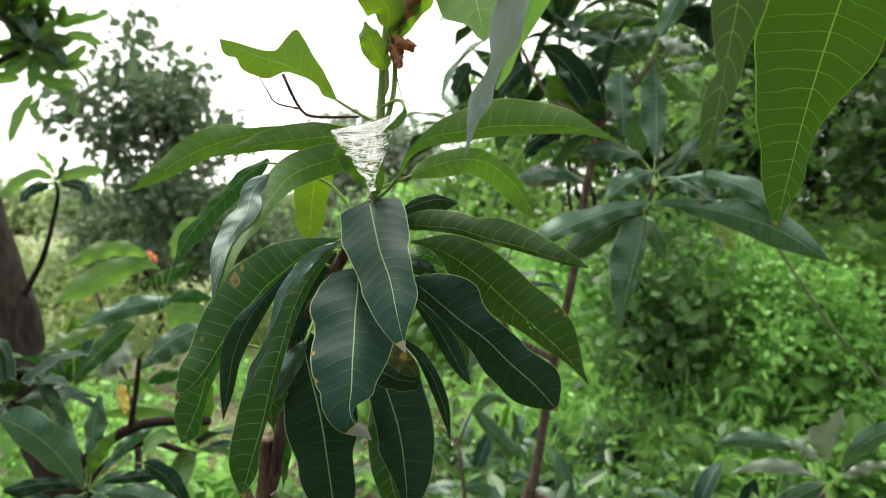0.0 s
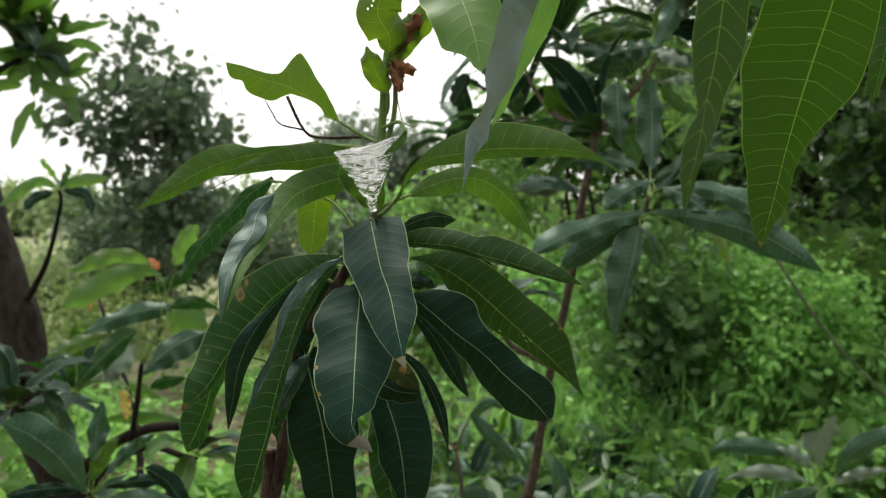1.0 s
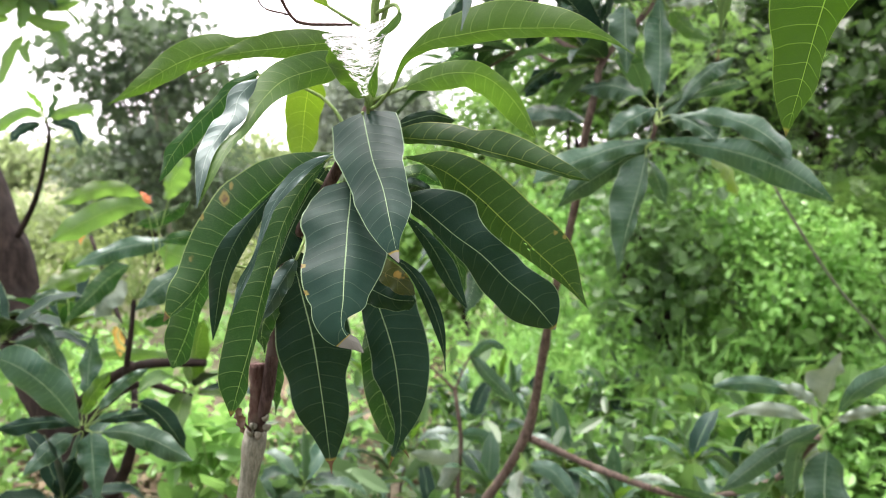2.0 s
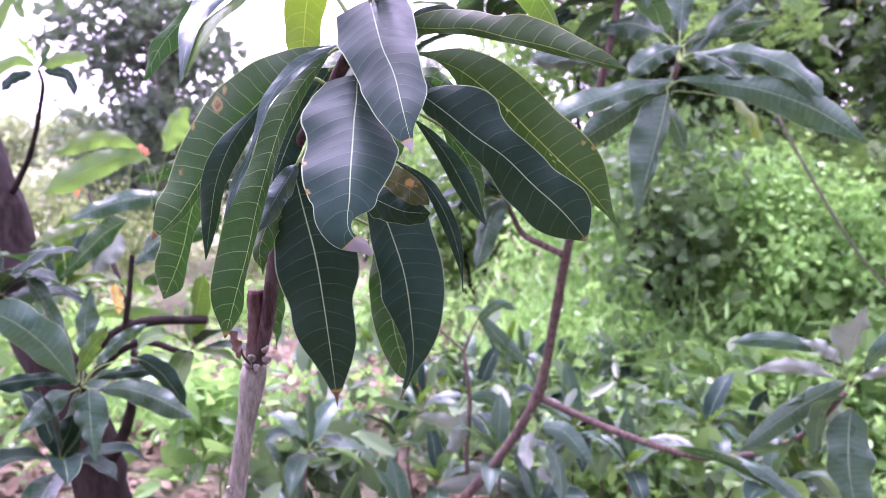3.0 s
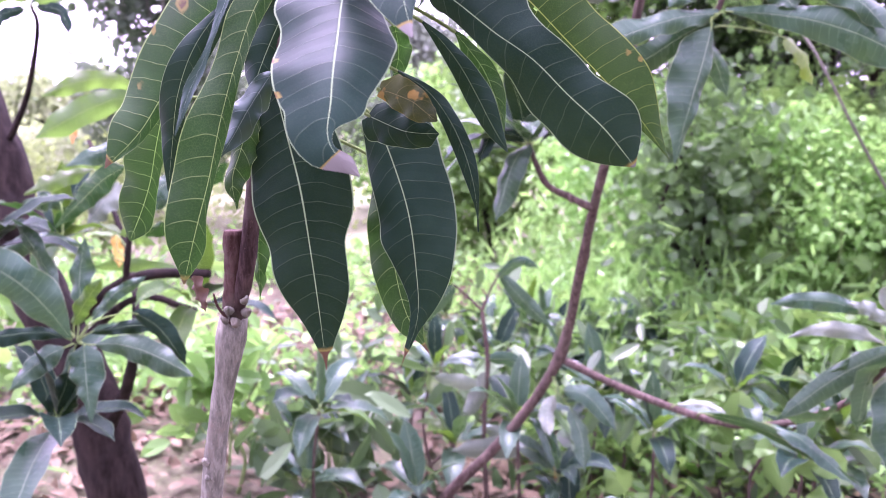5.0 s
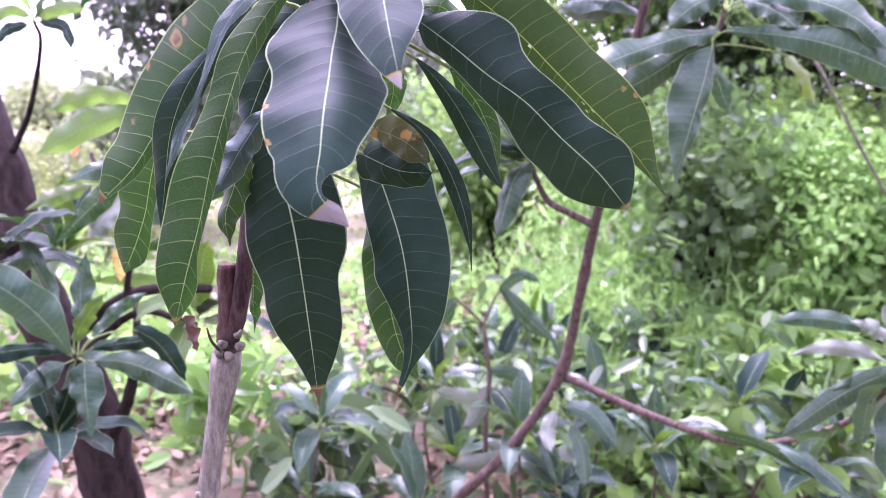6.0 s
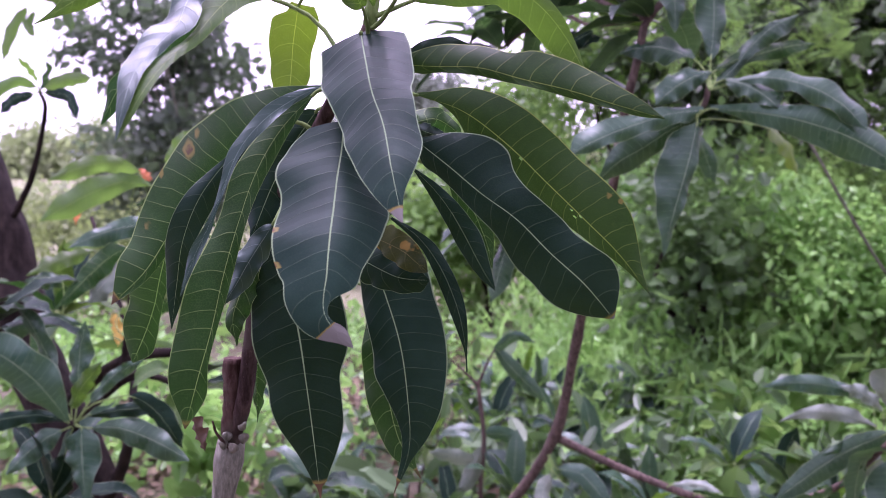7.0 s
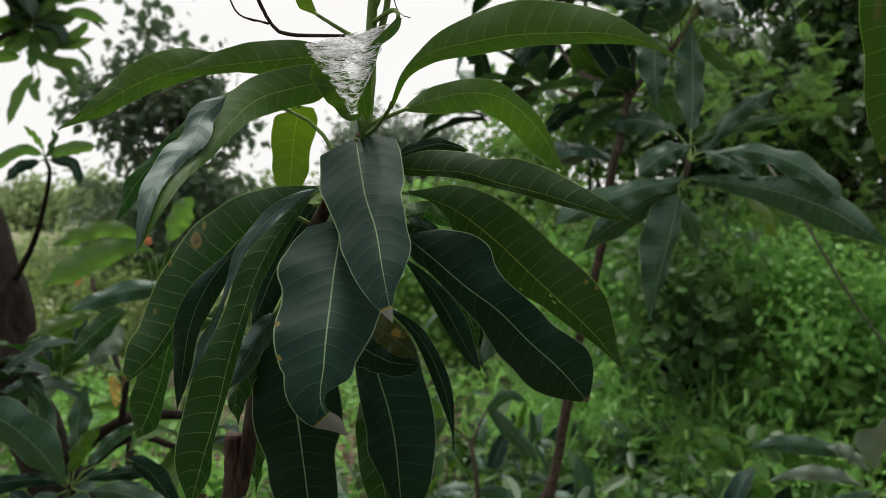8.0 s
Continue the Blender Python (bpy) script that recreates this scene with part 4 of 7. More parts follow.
for k, (pts, r0, r1) in enumerate([
        ([(0.349, 1.880, 1.411), (0.390, 1.820, 1.449), (0.430, 1.760, 1.480), (0.458, 1.700, 1.500), (0.471, 1.710, 1.556)], 0.010, 0.006),
        ([(0.295, 2.000, 1.094), (0.239, 2.020, 1.118), (0.185, 2.030, 1.150), (0.142, 2.030, 1.241)], 0.012, 0.007),
        ([(0.266, 2.250, 0.652), (0.459, 2.200, 0.578), (0.661, 2.100, 0.540), (0.787, 2.050, 0.562), (0.908, 2.000, 0.632), (0.911, 1.800, 0.811)], 0.014, 0.008),
        ([(0.373, 1.820, 1.683), (0.303, 1.900, 1.788), (0.294, 2.000, 1.962)], 0.009, 0.005),
        ([(0.375, 1.820, 1.689), (0.268, 1.950, 1.766), (0.187, 2.200, 2.006)], 0.008, 0.005),
        ([(0.375, 1.820, 1.689), (0.297, 2.100, 1.721), (0.232, 2.300, 1.781), (0.102, 2.500, 1.720)], 0.008, 0.004)]):
    v, f = tube(pts, r0 * 0.8, r1 * 0.8, 18, 9, 0.06, 10 + k)
    part("branch", v, f, B_PURPLE, right_sapling)
blade(right_sapling, [(0.443, 1.680, 1.470), (0.427, 1.659, 1.409), (0.408, 1.641, 1.348), (0.390, 1.628, 1.286), (0.376, 1.620, 1.221)], (2.2, 15.3, 16.5, 17, 17.3, 16.6, 14, 10.5, 6.2, 0.4), (0, 41, 47, 54, 51, 46, 35, 23, 11.2, 1.4), M_GREY, 0.012, 0.012, n=28, m=5, wave=0.008)
blade(right_sapling, [(0.458, 1.690, 1.494), (0.388, 1.668, 1.485), (0.320, 1.646, 1.463), (0.254, 1.623, 1.437), (0.192, 1.600, 1.404)], (0, 18.2, 20, 21, 20, 19.1, 17.2, 16.5, 10.2, 1.6), (8.8, 12.6, 15.9, 19.6, 25, 29, 32, 34, 28, 1.5), M_GREY, 0.012, 0.012, n=28, m=5, wave=0.008, face=(0, -0.94, 0.34))
blade(right_sapling, [(0.451, 1.700, 1.484), (0.401, 1.716, 1.456), (0.355, 1.731, 1.423), (0.307, 1.743, 1.392), (0.267, 1.750, 1.350)], (12.5, 17.1, 22, 24, 25, 28, 30, 26, 14.4, 1.7), (9, 14.2, 22, 23, 25, 28, 31, 21, 9.8, 1.2), M_GREY, 0.012, 0.012, n=28, m=5, wave=0.008)
blade(right_sapling, [(0.475, 1.700, 1.566), (0.443, 1.691, 1.559), (0.413, 1.681, 1.545), (0.385, 1.675, 1.525), (0.361, 1.670, 1.501)], (0, 8.3, 15.9, 20, 21, 22, 22, 20, 11.1, 1.1), (0.4, 9.5, 15.9, 24, 27, 30, 27, 26, 15.7, 5.8), M_GREY, 0.012, 0.012, n=28, m=5, wave=0.008, face=(0, -0.94, 0.34))
blade(right_sapling, [(0.492, 1.690, 1.552), (0.516, 1.675, 1.545), (0.538, 1.660, 1.533), (0.559, 1.650, 1.517), (0.578, 1.640, 1.497)], (3.5, 13.1, 18.4, 23, 23, 26, 31, 32, 31, 1.5), (0, 12.4, 18.2, 21, 20, 19.4, 19.3, 16.5, 11.2, 0), M_GREY, 0.012, 0.012, n=28, m=5, wave=0.008, face=(0, -0.94, 0.34))
blade(right_sapling, [(0.487, 1.690, 1.539), (0.550, 1.660, 1.554), (0.613, 1.630, 1.540), (0.673, 1.610, 1.507), (0.722, 1.600, 1.457)], (0, 6.8, 10.2, 17.5, 25, 29, 32, 32, 30, 2.6), (0, 4.6, 13.1, 17.5, 18.4, 21, 21, 19.6, 14.1, 1.4), M_GREY, 0.012, 0.012, n=28, m=5, wave=0.008, face=(0, -0.94, 0.34))
blade(right_sapling, [(0.466, 1.680, 1.496), (0.544, 1.650, 1.488), (0.620, 1.620, 1.471), (0.715, 1.610, 1.436), (0.815, 1.600, 1.372)], (6.7, 12.6, 18.6, 25, 34, 33, 34, 34, 16.9, 0.7), (0, 9.5, 21, 26, 31, 36, 37, 30, 15.7, 0), M_GREY, 0.012, 0.012, n=28, m=5, wave=0.008)
blade(right_sapling, [(0.479, 1.720, 1.570), (0.533, 1.741, 1.595), (0.590, 1.761, 1.613), (0.647, 1.781, 1.629), (0.707, 1.800, 1.638)], (2.8, 8.8, 15.7, 16.5, 21, 21, 19.9, 14.3, 8.3, 0.9), (0, 4.9, 11.7, 12.3, 14.5, 15.2, 17.4, 16.3, 11.8, 0), M_LIGHT, 0.012, 0.012, n=28, m=5, wave=0.008, face=(0, -0.94, 0.34))
blade(right_sapling, [(0.474, 1.720, 1.593), (0.481, 1.735, 1.648), (0.484, 1.749, 1.704), (0.483, 1.755, 1.761), (0.481, 1.760, 1.819)], (0, 13.5, 22, 30, 34, 34, 34, 27, 14.5, 1.3), (3.6, 16.8, 21, 25, 27, 26, 27, 19.5, 10.3, 1), M_GREY, 0.012, 0.012, n=28, m=5, wave=0.008)
blade(right_sapling, [(0.452, 1.740, 1.594), (0.421, 1.759, 1.611), (0.389, 1.779, 1.624), (0.350, 1.790, 1.623), (0.313, 1.800, 1.614)], (0, 1.4, 15.9, 27, 31, 30, 27, 23, 12.1, 0.8), (0, 14.5, 22, 25, 30, 23, 19.4, 11.9, 6.5, 1.3), M_GREY, 0.012, 0.012, n=28, m=5, wave=0.008, face=(0, -0.94, 0.34))
blade(right_sapling, [(0.476, 1.720, 1.536), (0.522, 1.735, 1.576), (0.561, 1.750, 1.624), (0.606, 1.765, 1.664), (0.661, 1.780, 1.691)], (0, 9.1, 11.4, 12.6, 15.4, 13.8, 9.6, 11.8, 6.7, 0.4), (0, 1.2, 10.7, 11.6, 14.7, 18.8, 24, 26, 22, 2.9), M_GREY, 0.012, 0.012, n=28, m=5, wave=0.008, face=(0, -0.94, 0.34))
blade(right_sapling, [(0.409, 1.780, 1.798), (0.409, 1.770, 1.761), (0.409, 1.761, 1.724), (0.411, 1.755, 1.686), (0.411, 1.750, 1.647)], (9.6, 22, 26, 34, 30, 25, 20, 14.6, 8.5, 0.5), (13.5, 36, 34, 37, 31, 26, 20, 14.5, 8.5, 0.6), M_GREY, 0.012, 0.012, n=28, m=5, wave=0.008)
blade(right_sapling, [(0.377, 1.850, 1.830), (0.352, 1.845, 1.823), (0.326, 1.840, 1.816), (0.301, 1.835, 1.808), (0.275, 1.830, 1.800)], (0, 9.5, 22, 28, 27, 26, 26, 20, 13.1, 4.6), (3.4, 11.6, 17.4, 24, 30, 37, 44, 40, 38, 25), M_GREY, 0.012, 0.012, n=28, m=5, wave=0.008, face=(0, -0.94, 0.34))
blade(right_sapling, [(0.504, 1.850, 1.938), (0.465, 1.860, 1.940), (0.425, 1.870, 1.941), (0.387, 1.885, 1.936), (0.351, 1.900, 1.925)], (0, 3.5, 10.3, 13.9, 18.2, 21, 20, 21, 12.1, 2.1), (0, 9, 14.8, 18.2, 18.1, 19.7, 18.6, 12.5, 6.3, 0.6), M_UNDER, 0.012, 0.012, n=28, m=5, wave=0.008, face=(0, -0.94, 0.34))
blade(right_sapling, [(0.423, 1.850, 1.879), (0.381, 1.860, 1.891), (0.337, 1.870, 1.900), (0.295, 1.885, 1.907), (0.253, 1.900, 1.913)], (0, 4.9, 18.2, 17.9, 18.2, 16.6, 13.7, 9.3, 4.1, 0), (0, 10, 12.4, 14.9, 16.3, 17, 17.9, 15.1, 8.5, 1.1), M_GREY, 0.012, 0.012, n=28, m=5, wave=0.008, face=(0, -0.94, 0.34))
blade(right_sapling, [(0.496, 1.800, 1.892), (0.470, 1.800, 1.888), (0.444, 1.800, 1.883), (0.419, 1.800, 1.876), (0.394, 1.800, 1.869)], (8.3, 21, 24, 26, 26, 22, 17.2, 12.7, 7.2, 2.2), (14, 18.5, 21, 23, 23, 19.2, 18.3, 14, 7.4, 1.1), M_GREY, 0.012, 0.012, n=28, m=5, wave=0.008, face=(0, -0.94, 0.34))
blade(right_sapling, [(0.492, 1.800, 1.879), (0.512, 1.790, 1.872), (0.532, 1.780, 1.864), (0.552, 1.775, 1.854), (0.571, 1.770, 1.842)], (7.5, 7.5, 16.6, 19.6, 24, 18.7, 19.9, 16.7, 16.4, 0), (0, 0.6, 9.3, 16.7, 24, 23, 23, 17.1, 13.7, 0), M_DUST, 0.012, 0.012, n=28, m=5, wave=0.008, face=(0, -0.94, 0.34))
blade(right_sapling, [(0.312, 1.900, 1.552), (0.280, 1.900, 1.561), (0.246, 1.900, 1.565), (0.213, 1.900, 1.560), (0.180, 1.900, 1.554)], (0, 6.7, 18, 23, 28, 26, 23, 14.7, 7.2, 0.7), (3.2, 11.2, 20, 27, 33, 31, 30, 19, 10.3, 2.1), M_DUST, 0.012, 0.012, n=28, m=5, wave=0.008, face=(0, -0.94, 0.34))
blade(right_sapling, [(0.503, 1.800, 1.876), (0.523, 1.810, 1.922), (0.547, 1.821, 1.967), (0.573, 1.836, 2.009), (0.598, 1.850, 2.052)], (2, 11.8, 18, 21, 25, 25, 24, 16.8, 9.5, 0.1), (0, 8, 15.8, 22, 26, 23, 25, 19.7, 9.7, 0), M_GREY, 0.012, 0.012, n=28, m=5, wave=0.008)
blade(right_sapling, [(0.322, 1.900, 1.700), (0.306, 1.910, 1.725), (0.290, 1.921, 1.748), (0.273, 1.936, 1.770), (0.257, 1.950, 1.791)], (2.9, 9.9, 18.1, 21, 23, 21, 23, 15.9, 10.7, 5.1), (5.7, 12.9, 22, 28, 30, 27, 31, 28, 19.5, 5.1), M_BACK, 0.012, 0.012, n=28, m=5, wave=0.008)
blade(right_sapling, [(0.277, 1.900, 1.672), (0.255, 1.900, 1.663), (0.235, 1.900, 1.651), (0.218, 1.900, 1.634), (0.203, 1.900, 1.615)], (0, 9.1, 16.2, 20, 19.1, 18.6, 16.4, 14.2, 7.3, 2.2), (5.5, 9.2, 12.1, 18.7, 24, 17.7, 12.4, 9.3, 4.5, 0.4), M_DARK, 0.012, 0.012, n=28, m=5, wave=0.008)
blade(right_sapling, [(0.606, 1.820, 1.824), (0.583, 1.811, 1.819), (0.560, 1.802, 1.814), (0.535, 1.800, 1.810), (0.511, 1.800, 1.805)], (11.3, 10, 11.8, 12, 12.1, 12.2, 9.8, 6.2, 4.4, 0.2), (7.7, 7.5, 9.7, 10.7, 11.6, 11.2, 8.5, 4.8, 2.6, 0), M_DUST, 0.012, 0.012, n=28, m=5, wave=0.008, face=(0, -0.94, 0.34))
blade(right_sapling, [(0.404, 1.900, 1.846), (0.384, 1.900, 1.823), (0.364, 1.900, 1.801), (0.337, 1.900, 1.787), (0.306, 1.900, 1.784)], (3.9, 14.7, 26, 29, 25, 22, 19.2, 11.6, 11.1, 9), (4.4, 2.9, 2.1, 1.3, 8.8, 14.2, 18.3, 14.5, 13.5, 7), M_DARK, 0.012, 0.012, n=28, m=5, wave=0.008)
blade(right_sapling, [(0.990, 1.950, 0.841), (0.993, 1.940, 0.878), (0.997, 1.931, 0.914), (1.004, 1.925, 0.952), (1.011, 1.920, 0.989)], (2.4, 19.6, 36, 55, 58, 54, 30, 18.1, 10.3, 2.2), (1.3, 4.7, 7.8, 13.1, 15.1, 21, 26, 19, 10, 0.7), M_DUST, 0.012, 0.012, n=28, m=5, wave=0.008)
blade(right_sapling, [(1.029, 1.950, 0.820), (1.052, 1.936, 0.870), (1.089, 1.921, 0.910), (1.138, 1.911, 0.936), (1.190, 1.900, 0.956)], (0.2, 10.8, 18.8, 21, 26, 26, 24, 23, 13.2, 0.7), (0, 12, 23, 27, 28, 25, 21, 15.7, 8.1, 0), M_GREY, 0.012, 0.012, n=28, m=5, wave=0.008, face=(0, -0.94, 0.34))
blade(right_sapling, [(0.962, 1.950, 0.799), (0.904, 1.936, 0.824), (0.844, 1.922, 0.841), (0.781, 1.911, 0.841), (0.720, 1.900, 0.822)], (0, 5, 12.6, 16.6, 19.5, 19.8, 17.5, 12.6, 6.7, 0.9), (3.3, 11.7, 18.7, 19.2, 17.2, 16.5, 11, 8.4, 4.3, 0.2), M_DUST, 0.012, 0.012, n=28, m=5, wave=0.008, face=(0, -0.94, 0.34))
blade(right_sapling, [(0.964, 1.980, 0.846), (0.899, 1.966, 0.877), (0.829, 1.951, 0.896), (0.757, 1.936, 0.902), (0.685, 1.920, 0.895)], (0, 2.7, 11.9, 18.5, 22, 23, 22, 17.3, 9.5, 0.1), (6.4, 10.7, 15.3, 20, 19.6, 22, 18.4, 16.2, 8, 0), M_GREY, 0.012, 0.012, n=28, m=5, wave=0.008, face=(0, -0.94, 0.34))
blade(right_sapling, [(0.976, 1.950, 0.838), (0.951, 1.945, 0.859), (0.924, 1.940, 0.877), (0.894, 1.935, 0.888), (0.863, 1.930, 0.898)], (2.2, 6.4, 11, 14.2, 16.7, 14, 13.1, 7.7, 4, 0.3), (0.7, 9.6, 18.4, 18.5, 21, 22, 20, 12, 7.3, 1.9), M_DUST, 0.012, 0.012, n=28, m=5, wave=0.008, face=(0, -0.94, 0.34))
blade(right_sapling, [(1.029, 1.950, 0.805), (1.055, 1.936, 0.821), (1.082, 1.921, 0.834), (1.112, 1.910, 0.843), (1.143, 1.900, 0.852)], (3.7, 7.4, 10.2, 12.6, 17.3, 15.4, 12.9, 10.1, 8.4, 3.4), (6.5, 11.5, 13.5, 14.1, 15.7, 14.2, 10.4, 5.7, 1.3, 0), M_DUST, 0.012, 0.012, n=28, m=5, wave=0.008, face=(0, -0.94, 0.34))
blade(right_sapling, [(0.965, 1.930, 0.788), (0.925, 1.916, 0.783), (0.885, 1.902, 0.776), (0.846, 1.891, 0.764), (0.807, 1.880, 0.751)], (0, 1.2, 7.3, 12.9, 16.6, 16.6, 13, 9.3, 5.3, 1.8), (4.5, 7.5, 10.6, 14, 16.8, 13.1, 9.6, 6.5, 3.3, 0.2), M_GREY, 0.012, 0.012, n=28, m=5, wave=0.008, face=(0, -0.94, 0.34))
blade(right_sapling, [(0.995, 1.930, 0.732), (0.981, 1.906, 0.670), (0.973, 1.881, 0.608), (0.979, 1.865, 0.542), (0.994, 1.850, 0.478)], (0, 47, 59, 63, 71, 68, 55, 49, 39, 2), (0, 38, 48, 48, 49, 47, 34, 26, 15.4, 1.7), M_GREY, 0.012, 0.012, n=28, m=5, wave=0.008)
blade(right_sapling, [(0.985, 1.950, 0.782), (0.953, 1.940, 0.755), (0.921, 1.930, 0.727), (0.891, 1.915, 0.699), (0.862, 1.900, 0.671)], (5.3, 16.1, 22, 23, 23, 21, 24, 18.3, 9.3, 1.3), (3.9, 7.9, 13.9, 18.9, 15.3, 11.1, 9.8, 6.2, 3.5, 1), M_GREY, 0.012, 0.012, n=28, m=5, wave=0.008)
blade(right_sapling, [(0.988, 1.980, 0.759), (0.983, 1.980, 0.728), (0.979, 1.980, 0.698), (0.980, 1.980, 0.667), (0.982, 1.980, 0.636)], (11.3, 14.4, 17.9, 20, 23, 22, 17.2, 11.5, 6, 0.5), (0, 12, 14, 15.7, 19.2, 18.3, 13.7, 9.7, 6.3, 2.5), M_DUST, 0.012, 0.012, n=28, m=5, wave=0.008)
leaf(right_sapling, [(0.343, 1.85, 1.541), (0.292, 1.88, 1.576), (0.182, 1.9, 1.569)], 0.03, 0.028, M_GREY, 0.009, 0.009, 0.5, 0.6, face=(0.35, -0.65, 0.65), n=14, m=3)
leaf(right_sapling, [(0.494, 1.9, 1.473), (0.537, 1.95, 1.422), (0.567, 1.95, 1.349)], 0.024, 0.023, M_GREY, 0.007, 0.007, 0.5, 0.6, face=(-0.35, -0.6, 0.7), n=14, m=3)
leaf(right_sapling, [(0.658, 1.9, 1.475), (0.704, 1.9, 1.434), (0.727, 1.9, 1.373)], 0.029, 0.028, M_BACK, 0.009, 0.009, 0.5, 0.6, face=(0.35, -0.65, 0.65), n=14, m=3)
leaf(right_sapling, [(0.531, 1.95, 1.899), (0.408, 1.925, 1.924), (0.256, 1.9, 1.903)], 0.028, 0.026, M_GREY, 0.008, 0.008, 0.5, 0.6, face=(-0.35, -0.6, 0.7), n=14, m=3)
leaf(right_sapling, [(0.529, 1.95, 1.896), (0.451, 1.925, 1.862), (0.348, 1.9, 1.864)], 0.031, 0.03, M_GREY, 0.009, 0.009, 0.5, 0.6, face=(0.2, -0.85, -0.45), n=14, m=3)
leaf(right_sapling, [(0.536, 1.95, 1.903), (0.6, 1.925, 1.892), (0.626, 1.9, 1.856)], 0.024, 0.023, M_GREY, 0.007, 0.007, 0.5, 0.6, face=(-0.3, -0.8, 0.5), n=14, m=3)
leaf(right_sapling, [(0.542, 1.95, 1.953), (0.45, 1.925, 1.958), (0.333, 1.9, 1.923)], 0.024, 0.023, M_LIGHT, 0.007, 0.007, 0.5, 0.6, face=(0, -1, 0), n=14, m=3)
leaf(right_sapling, [(0.549, 1.95, 1.953), (0.57, 1.925, 2.004), (0.631, 1.9, 2.067)], 0.035, 0.033, M_UNDER, 0.01, 0.01, 0.5, 0.6, face=(0.35, -0.65, 0.65), n=14, m=3)
leaf(right_sapling, [(0.292, 1.95, 1.863), (0.331, 1.925, 1.805), (0.39, 1.9, 1.829)], 0.035, 0.033, M_DARK, 0.01, 0.01, 0.5, 0.6, face=(-0.35, -0.6, 0.7), n=14, m=3)
leaf(right_sapling, [(0.402, 1.95, 1.702), (0.339, 1.925, 1.741), (0.25, 1.9, 1.814)], 0.045, 0.043, M_UNDER, 0.013, 0.013, 0.5, 0.6, face=(0.2, -0.85, -0.45), n=14, m=3)
leaf(right_sapling, [(0.563, 1.95, 1.967), (0.649, 1.925, 1.962), (0.656, 1.9, 1.873)], 0.038, 0.036, M_DARK, 0.011, 0.011, 0.5, 0.6, face=(-0.3, -0.8, 0.5), n=14, m=3)
leaf(right_sapling, [(0.213, 1.95, 1.851), (0.168, 1.925, 1.804), (0.138, 1.9, 1.758)], 0.024, 0.023, M_DARK, 0.007, 0.007, 0.5, 0.6, face=(0, -1, 0), n=14, m=3)
leaf(right_sapling, [(0.301, 1.95, 1.673), (0.241, 1.925, 1.656), (0.203, 1.9, 1.604)], 0.021, 0.02, M_DARK, 0.006, 0.006, 0.5, 0.6, face=(0.35, -0.65, 0.65), n=14, m=3)
leaf(right_sapling, [(0.559, 1.95, 1.825), (0.595, 1.925, 1.779), (0.645, 1.9, 1.748)], 0.022, 0.021, M_UNDER, 0.007, 0.007, 0.5, 0.6, face=(-0.35, -0.6, 0.7), n=14, m=3)
leaf(right_sapling, [(0.069, 1.95, 1.85), (0.047, 1.925, 1.803), (0.026, 1.9, 1.757)], 0.024, 0.023, M_DARK, 0.007, 0.007, 0.5, 0.6, face=(0.2, -0.85, -0.45), n=14, m=3)
leaf(right_sapling, [(0.918, 1.8, 0.798), (0.885, 1.85, 0.755), (0.898, 1.9, 0.602)], 0.027, 0.026, M_GREY, 0.008, 0.008, 0.5, 0.6, face=(0.2, -0.85, -0.45), n=14, m=3)
leaf(right_sapling, [(0.914, 1.8, 0.836), (0.846, 1.9, 0.738), (0.731, 1.95, 0.607)], 0.03, 0.028, M_GREY, 0.009, 0.009, 0.5, 0.6, face=(-0.3, -0.8, 0.5), n=14, m=3)
leaf(right_sapling, [(0.608, 2.1, 0.565), (0.715, 2.05, 0.556), (0.812, 2, 0.523), (0.949, 1.95, 0.452)], 0.015, 0.014, M_LIGHT, 0.004, 0.004, 0.5, 0.6, face=(0, -1, 0), n=14, m=3)
leaf(right_sapling, [(0.758, 2.05, 0.561), (0.825, 2, 0.538), (0.935, 1.95, 0.452)], 0.025, 0.024, M_GREY, 0.007, 0.007, 0.5, 0.6, face=(0.35, -0.65, 0.65), n=14, m=3)
leaf(right_sapling, [(0.554, 2.15, 0.566), (0.622, 2.15, 0.572), (0.674, 2.1, 0.566)], 0.011, 0.011, M_DUST, 0.003, 0.003, 0.5, 0.6, face=(-0.35, -0.6, 0.7), n=14, m=3)
leaf(right_sapling, [(0.908, 2, 0.632), (0.862, 2, 0.597), (0.765, 2, 0.595)], 0.022, 0.021, M_GREY, 0.007, 0.007, 0.5, 0.6, face=(0.2, -0.85, -0.45), n=14, m=3)
leaf(right_sapling, [(0.267, 2.2, 0.582), (0.328, 2.15, 0.585), (0.397, 2.1, 0.512)], 0.027, 0.026, M_GREY, 0.008, 0.008, 0.5, 0.6, face=(-0.3, -0.8, 0.5), n=14, m=3)
leaf(right_sapling, [(0.252, 2.2, 0.566), (0.224, 2.15, 0.536), (0.228, 2.1, 0.493)], 0.022, 0.021, M_DUST, 0.007, 0.007, 0.5, 0.6, face=(0, -1, 0), n=14, m=3)
leaf(right_sapling, [(0.291, 2.2, 0.534), (0.317, 2.15, 0.474), (0.32, 2.1, 0.4)], 0.027, 0.026, M_GREY, 0.008, 0.008, 0.5, 0.6, face=(0.35, -0.65, 0.65), n=14, m=3)
leaf(right_sapling, [(0.148, 2.03, 1.241), (0.107, 2, 1.192), (0.07, 2, 1.057)], 0.035, 0.033, M_GREY, 0.01, 0.01, 0.5, 0.6, face=(-0.35, -0.6, 0.7), n=14, m=3)
